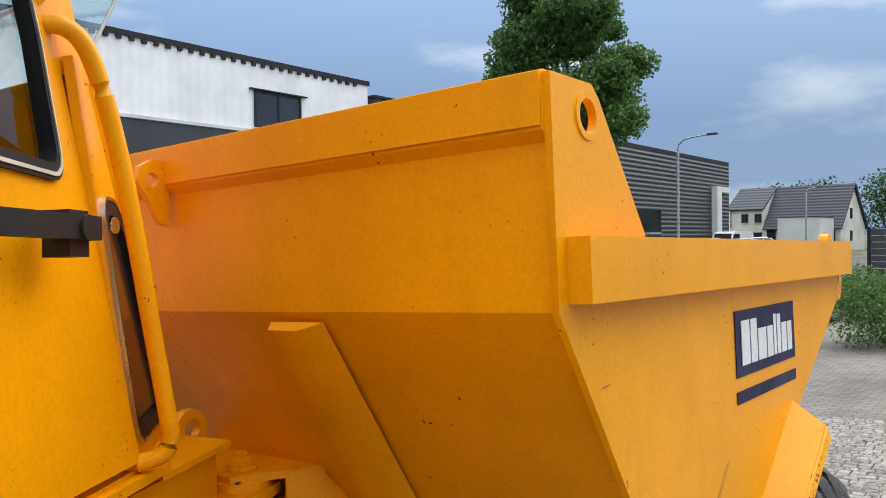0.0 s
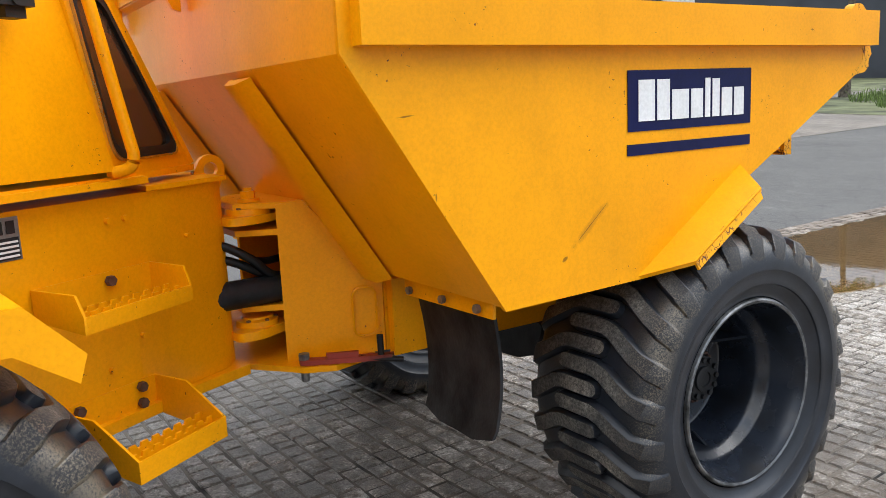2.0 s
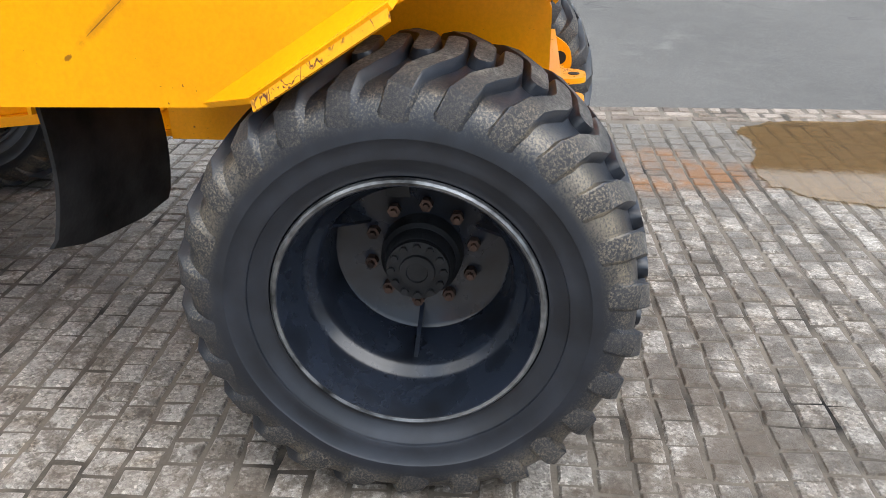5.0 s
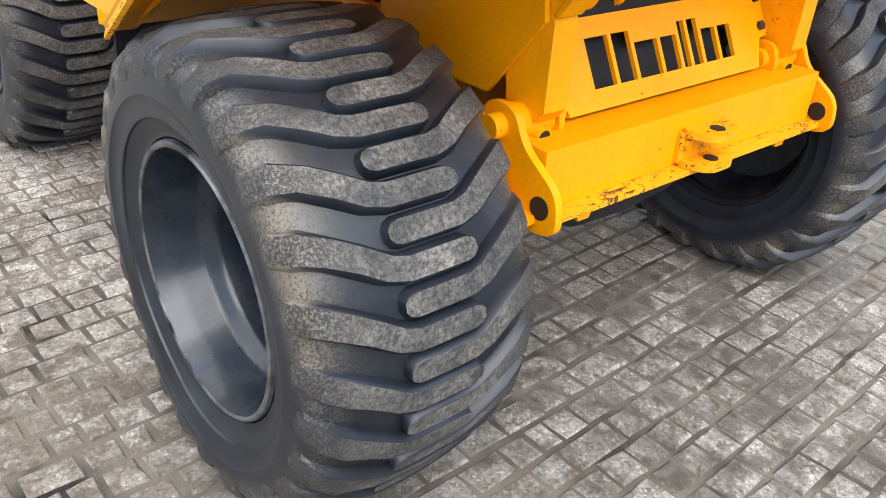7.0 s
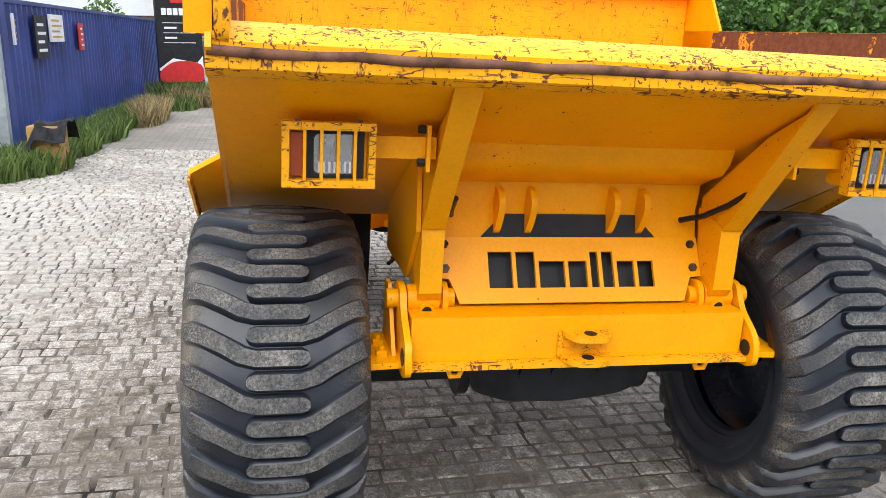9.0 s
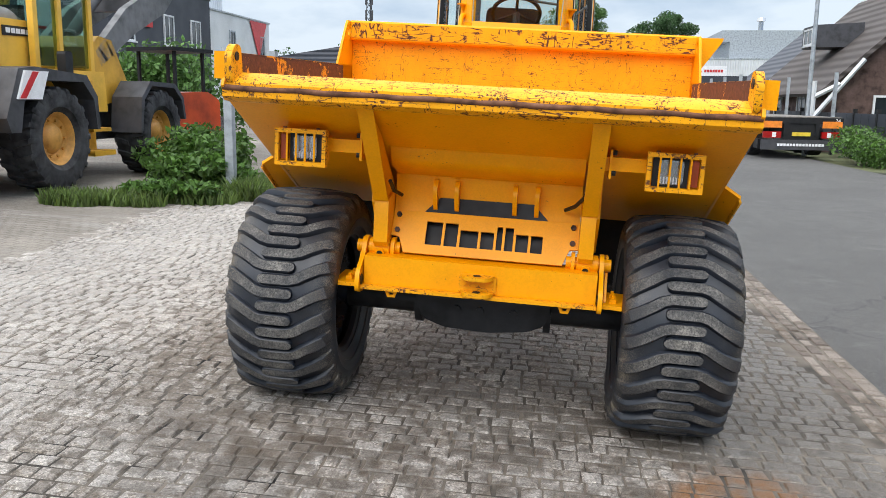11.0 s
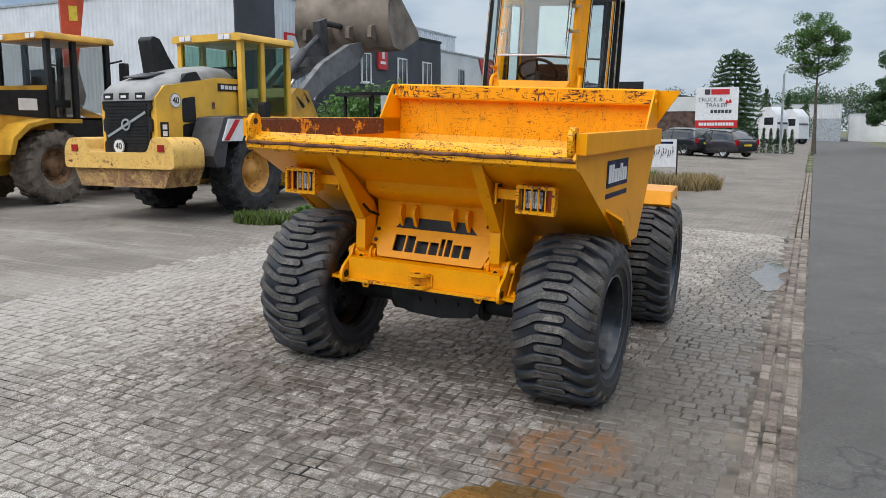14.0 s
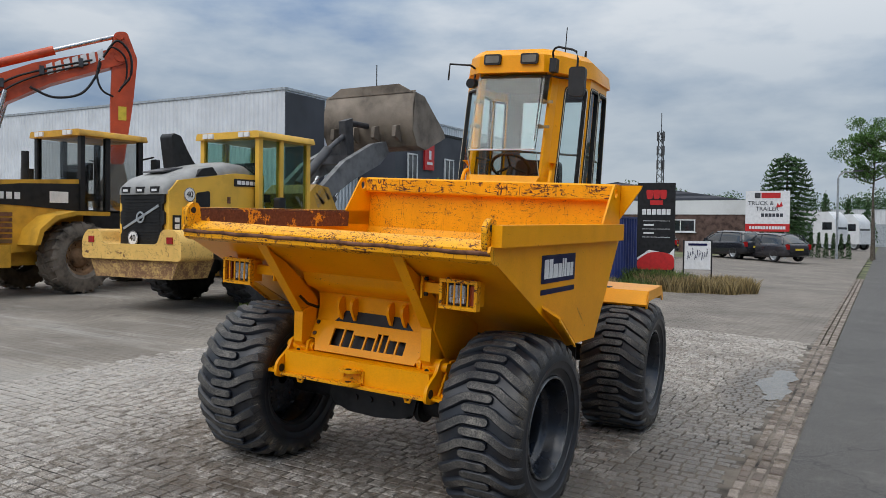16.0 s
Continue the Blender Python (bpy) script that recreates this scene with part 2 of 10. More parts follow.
def worn_tread_mat():
    """Lug tops scuffed to grey with dark cuts; towards the shoulders dark again, speckled with dried mud."""
    m, nt, b = node_mat("worn_tread_rubber")
    vec = coords(nt)
    sep, away = nt.nodes.new("ShaderNodeSeparateXYZ"), nt.nodes.new("ShaderNodeMath")
    nt.links.new(vec, sep.inputs[0])
    away.operation = "ABSOLUTE"
    nt.links.new(sep.outputs["X"], away.inputs[0])
    edge = nt.nodes.new("ShaderNodeMath")
    edge.operation = "MULTIPLY_ADD"
    nt.links.new(noise_tex(nt, vec, 14, 5, 0.7), edge.inputs[0])
    edge.inputs[1].default_value = 0.10
    nt.links.new(away.outputs[0], edge.inputs[2])
    shoulder = ramp(nt, edge.outputs[0], [(0.20, grey(0.0)), (0.29, grey(1.0))])
    col = ramp(nt, noise_tex(nt, vec, 6, 8, 0.72), [(0.34, (0.026, 0.028, 0.032)), (0.52, (0.105, 0.099, 0.090)), (0.70, (0.235, 0.218, 0.190))])
    col = mixed(nt, 0.9, col, ramp(nt, noise_tex(nt, vec, 110, 4, 0.75), [(0.38, grey(0.25)), (0.54, grey(1.0)), (0.7, grey(1.7))]), "MULTIPLY")
    cut = ramp(nt, noise_tex(nt, coords(nt, (9, 2.5, 2.5)), 5, 4, 0.6), [(0.488, grey(0.0)), (0.497, grey(0.8)), (0.503, grey(0.8)), (0.512, grey(0.0))])
    col = mixed(nt, cut, col, (0.014, 0.015, 0.018))
    crust = mixed(nt, 1.0, ramp(nt, noise_tex(nt, vec, 170, 4, 0.8), [(0.47, grey(0.0)), (0.62, grey(0.62))]), ramp(nt, noise_tex(nt, vec, 3.2, 5, 0.6), [(0.40, grey(0.25)), (0.58, grey(1.0))]), "MULTIPLY")
    dark = mixed(nt, crust, (0.022, 0.023, 0.027), (0.26, 0.215, 0.15))
    col = mixed(nt, shoulder, col, dark)
    nt.links.new(col, b.inputs["Base Color"])
    b.inputs["Roughness"].default_value = 0.68
    bump(nt, b, noise_tex(nt, vec, 80, 5, 0.75), 0.5, 0.006)
    return m


M_rubber, M_tread = rubber_mat(), worn_tread_mat()


def sheen(nt, base, normal=None, power=5.0):
    """Reflectance of a clear surface, the same from both sides."""
    lw = nt.nodes.new("ShaderNodeLayerWeight")
    lw.inputs["Blend"].default_value = 0.5
    if normal is not None:
        nt.links.new(normal, lw.inputs["Normal"])
    p = nt.nodes.new("ShaderNodeMath")
    p.operation = "POWER"
    nt.links.new(lw.outputs["Facing"], p.inputs[0])
    p.inputs[1].default_value = power
    q = nt.nodes.new("ShaderNodeMath")
    q.operation = "MULTIPLY_ADD"
    nt.links.new(p.outputs[0], q.inputs[0])
    q.inputs[1].default_value, q.inputs[2].default_value = 1.0 - base, base
    return q.outputs[0]


def glass_mat(name, tint, rough=0.02):
    m, nt, b = node_mat(name)
    nt.nodes.remove(b)
    clear, gloss, mix = (nt.nodes.new(k) for k in ("ShaderNodeBsdfTransparent", "ShaderNodeBsdfGlossy", "ShaderNodeMixShader"))
    clear.inputs["Color"].default_value = (*tint, 1)
    gloss.inputs["Roughness"].default_value = rough
    nt.links.new(sheen(nt, 0.045), mix.inputs[0])
    nt.links.new(clear.outputs[0], mix.inputs[1])
    nt.links.new(gloss.outputs[0], mix.inputs[2])
    nt.links.new(mix.outputs[0], nt.nodes["Material Output"].inputs["Surface"])
    return m


M_glass = glass_mat("cab_glass", (0.86, 0.92, 0.9))
M_lens = glass_mat("headlamp_glass", (0.95, 0.96, 0.98), 0.08)


def window_mat(name, colour):
    m, nt, b = node_mat(name)
    nt.links.new(ramp(nt, noise_tex(nt, coords(nt), 0.8, 4), [(0.35, tuple(c * 0.5 for c in colour)), (0.65, colour)]), b.inputs["Base Color"])
    b.inputs["Roughness"].default_value = 0.06
    b.inputs["Specular IOR Level"].default_value = 0.8
    return m


M_pane = window_mat("dark_window_pane", (0.03, 0.036, 0.042))


def water_mat(name, tint, silt):
    """Shallow water: tinted see-through with a mirror-like surface."""
    m, nt, b = node_mat(name)
    nt.nodes.remove(b)
    clear, gloss, mix = (nt.nodes.new(k) for k in ("ShaderNodeBsdfTransparent", "ShaderNodeBsdfGlossy", "ShaderNodeMixShader"))
    mud, body_mix = nt.nodes.new("ShaderNodeBsdfDiffuse"), nt.nodes.new("ShaderNodeMixShader")
    mud.inputs["Color"].default_value = (*silt, 1)
    body_mix.inputs[0].default_value = 0.35
    nt.links.new(clear.outputs[0], body_mix.inputs[1])
    nt.links.new(mud.outputs[0], body_mix.inputs[2])
    clear.inputs["Color"].default_value = (*tint, 1)
    gloss.inputs["Roughness"].default_value = 0.03
    nb = nt.nodes.new("ShaderNodeBump")
    nb.inputs["Strength"].default_value, nb.inputs["Distance"].default_value = 0.05, 0.004
    nt.links.new(noise_tex(nt, coords(nt), 9, 3), nb.inputs["Height"])
    nt.links.new(nb.outputs["Normal"], gloss.inputs["Normal"])
    nt.links.new(sheen(nt, 0.04, nb.outputs["Normal"], 3.6), mix.inputs[0])
    nt.links.new(body_mix.outputs[0], mix.inputs[1])
    nt.links.new(gloss.outputs[0], mix.inputs[2])
    nt.links.new(mix.outputs[0], nt.nodes["Material Output"].inputs["Surface"])
    return m


M_mud_water, M_water = water_mat("muddy_orange_water", (0.80, 0.62, 0.36), (0.23, 0.14, 0.055)), water_mat("grey_rain_water", (0.62, 0.57, 0.48), (0.20, 0.17, 0.13))


def smeared(nt, vec, y, z, length, width, angle):
    """A soft elongated mask on the skip's side."""
    mp = nt.nodes.new("ShaderNodeMapping")
    mp.vector_type = "TEXTURE"
    mp.inputs["Location"].default_value = (0, y * U, z * U)
    mp.inputs["Rotation"].default_value = (radians(angle), 0, 0)
    mp.inputs["Scale"].default_value = (50, length * U, width * U)
    nt.links.new(vec, mp.inputs["Vector"])
    ln = nt.nodes.new("ShaderNodeVectorMath")
    ln.operation = "LENGTH"
    nt.links.new(mp.outputs["Vector"], ln.inputs[0])
    add = nt.nodes.new("ShaderNodeMath")
    add.operation = "MULTIPLY_ADD"
    nt.links.new(noise_tex(nt, vec, 48, 5, 0.75), add.inputs[0])
    add.inputs[1].default_value = 0.9
    nt.links.new(ln.outputs["Value"], add.inputs[2])
    return add.outputs[0]


def side_paint():
    """The skip's side: a rusty dent with a long smear, and rows of chips."""
    m = paint("yellow_side_paint", YEL, RUST, 0.3, 0.0, 0.2)
    nt = m.node_tree
    b = nt.nodes["Principled BSDF"]
    old = b.inputs["Base Color"].links[0].from_socket
    vec = coords(nt)
    haze = ramp(nt, smeared(nt, vec, -0.69, 1.28, 0.24, 0.03, 40), [(0.65, grey(0.4)), (1.35, grey(0.0))])
    col = mixed(nt, haze, old, (0.34, 0.13, 0.012))
    for y, z, l, w, a, lim in ((-0.80, 1.185, 0.030, 0.014, 30, 0.72), (-0.69, 1.28, 0.17, 0.0028, 40, 0.9), (-1.335, 1.638, 0.085, 0.006, 5, 0.62), (-1.253, 1.42, 0.008, 0.040, 0, 0.60)):
        col = mixed(nt, ramp(nt, smeared(nt, vec, y, z, l, w, a), [(lim, grey(0.75)), (lim + 0.2, grey(0.0))]), col, (0.11, 0.042, 0.01))
    nt.links.new(col, b.inputs["Base Color"])
    return m


M_side = side_paint()

# ---- building kit ----
def finish(name, bm, material, parent=None, label="", smooth=38, bevel=0.0, scale=1.0, m=None):
    if bevel:
        edges = [e for e in bm.edges if len(e.link_faces) == 2 and e.calc_face_angle(0) > 0.5]
        bmesh.ops.bevel(bm, geom=edges, offset=bevel, segments=2, affect="EDGES", profile=0.6, clamp_overlap=True)
    if m is not None:
        bm.transform(m)
    if scale != 1.0:
        bm.transform(Matrix.Scale(scale, 4))
    bmesh.ops.recalc_face_normals(bm, faces=bm.faces)
    me = bpy.data.meshes.new(name)
    bm.to_mesh(me)
    bm.free()
    for mm in (material if isinstance(material, (list, tuple)) else (material,)):
        me.materials.append(mm)
    if smooth:
        me.polygons.foreach_set("use_smooth", [True] * len(me.polygons))
        me.set_sharp_from_angle(angle=radians(smooth))
    ob = new(name, me)
    if parent is not None:
        ob.parent = parent
    if label:
        tagged(ob, label)
    return ob


def part(name, bm, material, parent, label="", bevel=0.0, smooth=38):
    return finish(name, bm, material, parent, label, smooth, bevel)


def box(bm, x0, x1, y0, y1, z0, z1, mat=0):
    vs = [bm.verts.new(p) for p in ((x0, y0, z0), (x1, y0, z0), (x1, y1, z0), (x0, y1, z0), (x0, y0, z1), (x1, y0, z1), (x1, y1, z1), (x0, y1, z1))]
    for q in ((3, 2, 1, 0), (4, 5, 6, 7), (0, 1, 5, 4), (1, 2, 6, 5), (2, 3, 7, 6), (3, 0, 4, 7)):
        bm.faces.new([vs[i] for i in q]).material_index = mat
    return bm


def prism(bm, outline, axis, a, b, mat=0):
    """An outline extruded along an axis: x takes (y, z), y takes (x, z), z takes (x, y)."""
    def put(p, d):
        return {"x": (d, p[0], p[1]), "y": (p[0], d, p[1]), "z": (p[0], p[1], d)}[axis]
    lo, hi = [bm.verts.new(put(p, a)) for p in outline], [bm.verts.new(put(p, b)) for p in outline]
    n = len(outline)
    faces = [bm.faces.new(lo[::-1]), bm.faces.new(hi)]
    for i in range(n):
        faces.append(bm.faces.new((lo[i], lo[(i + 1) % n], hi[(i + 1) % n], hi[i])))
    for f in faces:
        f.material_index = mat
    return bm


def plate(bm, pts, thick, mat=0):
    """A flat polygon of 3D points given thickness along its normal."""
    pts = [Vector(p) for p in pts]
    n = sum(((pts[i] - pts[0]).cross(pts[i + 1] - pts[0]) for i in range(1, len(pts) - 1)), Vector()).normalized() * thick
    lo, hi = [bm.verts.new(p) for p in pts], [bm.verts.new(p + n) for p in pts]
    k = len(pts)
    faces = [bm.faces.new(lo[::-1]), bm.faces.new(hi)] + [bm.faces.new((lo[i], lo[(i + 1) % k], hi[(i + 1) % k], hi[i])) for i in range(k)]
    for f in faces:
        f.material_index = mat
    return bm


def tube(bm, pts, r, n=10, mat=0, caps=True, r_end=None):
    """A round bar along points."""
    pts = [Vector(p) for p in pts]
    rings = []
    for i, p in enumerate(pts):
        d = (pts[min(i + 1, len(pts) - 1)] - pts[max(i - 1, 0)]).normalized()
        side = d.cross(Vector((0, 0, 1)) if abs(d.z) < 0.95 else Vector((1, 0, 0))).normalized()
        up = side.cross(d)
        rr = r if r_end is None else r + (r_end - r) * i / max(1, len(pts) - 1)
        rings.append([bm.verts.new(p + rr * (math.cos(2 * math.pi * j / n) * side + math.sin(2 * math.pi * j / n) * up)) for j in range(n)])
    for a, b in zip(rings, rings[1:]):
        for j in range(n):
            bm.faces.new((a[j], a[(j + 1) % n], b[(j + 1) % n], b[j])).material_index = mat
    if caps:
        bm.faces.new(rings[0][::-1]).material_index = mat
        bm.faces.new(rings[-1]).material_index = mat
    return bm


def lathe(bm, profile, n=48, closed=False, mat=0, mats=None):
    """Turns (x, r) points about the x axis."""
    rings = [[bm.verts.new((x, r * math.cos(2 * math.pi * j / n), r * math.sin(2 * math.pi * j / n))) for j in range(n)] for x, r in profile]
    pairs = list(zip(rings, rings[1:])) + ([(rings[-1], rings[0])] if closed else [])
    for i, (a, b) in enumerate(pairs):
        for j in range(n):
            bm.faces.new((a[j], a[(j + 1) % n], b[(j + 1) % n], b[j])).material_index = mats[i] if mats else mat
    return bm


def round_poly(pts, r, seg=4):
    """A 2D outline with its corners rounded."""
    out, n = [], len(pts)
    for i in range(n):
        p, a, b = Vector(pts[i]), Vector(pts[i - 1]), Vector(pts[(i + 1) % n])
        rr = min(r, (a - p).length * 0.45, (b - p).length * 0.45)
        s, e = p + (a - p).normalized() * rr, p + (b - p).normalized() * rr
        for k in range(seg + 1):
            t = k / seg
            out.append(tuple((1 - t) ** 2 * s + 2 * t * (1 - t) * p + t * t * e))
    return out


def ring_prism(bm, outer, inner, axis, a, b, mat=0):
    """A frame: the band between two outlines of the same number of points, extruded."""
    def put(p, d):
        return {"x": (d, p[0], p[1]), "y": (p[0], d, p[1]), "z": (p[0], p[1], d)}[axis]
    n = len(outer)
    v = [[bm.verts.new(put(p, d)) for p in o] for o in (outer, inner) for d in (a, b)]
    for i in range(n):
        j = (i + 1) % n
        for q in ((v[0][i], v[0][j], v[2][j], v[2][i]), (v[1][i], v[3][i], v[3][j], v[1][j]), (v[0][i], v[1][i], v[1][j], v[0][j]), (v[2][i], v[2][j], v[3][j], v[3][i])):
            bm.faces.new(q).material_index = mat
    return bm


def bolt(bm, at, normal, r=0.018, h=0.014, n=6):
    at, nrm = Vector(at), Vector(normal).normalized()
    tube(bm, [at - nrm * 0.004, at + nrm * h], r, n)
    return bm


def block_word(bm, x0, x1, z0, z1, y, thick, widths, gap=0.16):
    """A wordmark drawn as plain upright blocks, along x."""
    total = sum(w for w, h in widths) + gap * (len(widths) - 1)
    x = x0
    for w, h in widths:
        dx = (x1 - x0) * w / total
        box(bm, min(x, x + dx), max(x, x + dx), min(y, y + thick), max(y, y + thick), z0, z0 + (z1 - z0) * h)
        x += dx + (x1 - x0) * gap / total
    return bm


WORD = [(1.0, 1.0), (0.8, 1.0), (1.1, 0.74), (0.8, 0.74), (0.35, 1.0), (0.5, 0.98), (0.75, 0.74), (0.7, 0.74)]


def empty(name, m=None):
    e = new(name)
    e.empty_display_size = 0.2
    if m is not None:
        e.matrix_world = m
    return e

# ---- ground ----
def height(x, y):
    """The yard falls towards the road and levels off further out."""
    if x > 4:
        sx = 4 + 3 * math.tanh((x - 4) / 3)
    elif x < -2.4:
        sx = -2.4 - 1.2 * math.tanh((-2.4 - x) / 2.5)
    else:
        sx = x
    sy = y if abs(y) < 6 else math.copysign(6 + 3 * math.tanh((abs(y) - 6) / 3), y)
    return 0.045 * sx - 0.015 * sy + 0.5 * min(1.0, max(0.0, (y - 26) / 34))


def road_edge(y):
    return -2.47 - 0.027 * y


def sheet(name, xs, ys, material, lift=0.0, follow=None, smooth=60):
    """A grid draped on the ground; follow shifts each row sideways."""
    bm = bmesh.new()
    rows = []
    for y in ys:
        off = follow(y) if follow else 0.0
        rows.append([bm.verts.new((x + off, y, height(x + off, y) + lift)) for x in xs])
    for a, b in zip(rows, rows[1:]):
        for i in range(len(xs) - 1):
            bm.faces.new((a[i], a[i + 1], b[i + 1], b[i]))
    return finish(name, bm, material, smooth=smooth)


def spread(lo, hi, near, step, far):
    """Coordinates that are dense within +-near and grow outwards."""
    out, v = [], 0.0
    while v < hi:
        out.append(v)
        v += step if abs(v) < near else max(step, (abs(v) - near) * 0.35 + step)
    out.append(hi)
    neg, v = [], -step
    while v > lo:
        neg.append(v)
        v -= step if abs(v) < near else max(step, (abs(v) - near) * 0.35 + step)
    neg.append(lo)
    return neg[::-1] + out


def asphalt_mat(name, base, crack=True):
    m, nt, b = node_mat(name)
    vec = coords(nt)
    stone = noise_tex(nt, vec, 190, 3, 0.7)
    big = noise_tex(nt, vec, 0.5, 6, 0.6)
    mid = noise_tex(nt, vec, 4, 6, 0.6)
    col = ramp(nt, big, [(0.3, tuple(c * 0.82 for c in base)), (0.7, tuple(c * 1.18 for c in base))])
    col = mixed(nt, 0.5, col, ramp(nt, mid, [(0.3, grey(0.75)), (0.7, grey(1.0))]), "MULTIPLY")
    col = mixed(nt, 0.9, col, ramp(nt, stone, [(0.36, grey(0.4)), (0.55, grey(1.0)), (0.7, grey(1.9))]), "MULTIPLY")
    grit = noise_tex(nt, vec, 62, 6, 0.85)
    col = mixed(nt, 0.85, col, ramp(nt, grit, [(0.36, grey(0.55)), (0.5, grey(1.0)), (0.64, grey(1.55))]), "MULTIPLY")
    chips = ramp(nt, noise_tex(nt, vec, 95, 2, 0.5), [(0.70, grey(0.0)), (0.76, grey(0.55))])
    col = mixed(nt, chips, col, (0.30, 0.30, 0.29))
    dirt = ramp(nt, noise_tex(nt, vec, 2.2, 8, 0.72), [(0.58, grey(0.0)), (0.70, grey(0.6))])
    col = mixed(nt, dirt, col, tuple(c * 1.5 for c in base))
    if crack:
        vo = nt.nodes.new("ShaderNodeTexVoronoi")
        vo.feature = "DISTANCE_TO_EDGE"
        vo.inputs["Scale"].default_value = 0.22
        wob = nt.nodes.new("ShaderNodeVectorMath")
        wob.operation = "ADD"
        nz = nt.nodes.new("ShaderNodeTexNoise")
        nz.inputs["Scale"].default_value = 1.6
        nz.inputs["Detail"].default_value = 6
        nt.links.new(vec, nz.inputs["Vector"])
        nt.links.new(vec, wob.inputs[0])
        nt.links.new(nz.outputs["Color"], wob.inputs[1])
        nt.links.new(wob.outputs[0], vo.inputs["Vector"])
        col = mixed(nt, ramp(nt, vo.outputs["Distance"], [(0.0, grey(0.6)), (0.004, grey(0.0))]), col, (0.02, 0.02, 0.021))
    nt.links.new(col, b.inputs["Base Color"])
    b.inputs["Roughness"].default_value = 0.82
    bump(nt, b, stone, 0.35, 0.006)
    return m


def yard_mat():
    """Worn yard surface: sandy drifts, tyre lanes, oil spots."""
    m, nt, b = node_mat("dusty_yard")
    vec = coords(nt)
    col = ramp(nt, noise_tex(nt, vec, 0.35, 7, 0.65), [(0.34, (0.135, 0.118, 0.098)), (0.5, (0.20, 0.175, 0.147)), (0.64, (0.285, 0.255, 0.215))])
    lane = ramp(nt, noise_tex(nt, coords(nt, (0.22, 1.6, 1)), 1.5, 6, 0.6), [(0.5, grey(0.0)), (0.66, grey(0.75))])
    col = mixed(nt, lane, col, (0.32, 0.30, 0.27))
    col = mixed(nt, ramp(nt, noise_tex(nt, vec, 1.3, 7, 0.7), [(0.60, grey(0.0)), (0.68, grey(0.7))]), col, (0.075, 0.065, 0.055))
    grit = noise_tex(nt, vec, 90, 4, 0.75)
    col = mixed(nt, 0.85, col, ramp(nt, grit, [(0.35, grey(0.45)), (0.55, grey(1.0)), (0.72, grey(1.5))]), "MULTIPLY")
    br = nt.nodes.new("ShaderNodeTexBrick")
    br.inputs["Scale"].default_value = 1.0
    br.inputs["Brick Width"].default_value, br.inputs["Row Height"].default_value, br.inputs["Mortar Size"].default_value = 0.125, 0.1065, 0.006
    br.inputs["Color1"].default_value, br.inputs["Color2"].default_value, br.inputs["Mortar"].default_value = (1.05, 1.05, 1.05, 1), (0.86, 0.86, 0.86, 1), (0.38, 0.36, 0.33, 1)
    nt.links.new(vec, br.inputs["Vector"])
    swept = ramp(nt, noise_tex(nt, vec, 0.8, 6, 0.65), [(0.40, grey(0.85)), (0.60, grey(0.2))])
    col = mixed(nt, swept, col, mixed(nt, 1.0, col, br.outputs["Color"], "MULTIPLY"))
    nt.links.new(col, b.inputs["Base Color"])
    b.inputs["Roughness"].default_value = 0.9
    bump(nt, b, grit, 0.4, 0.008)
    return m


MUD_SPOTS = ((1.05, 0.72, 0.50, 0.34), (1.55, -0.25, 0.45, 0.9))


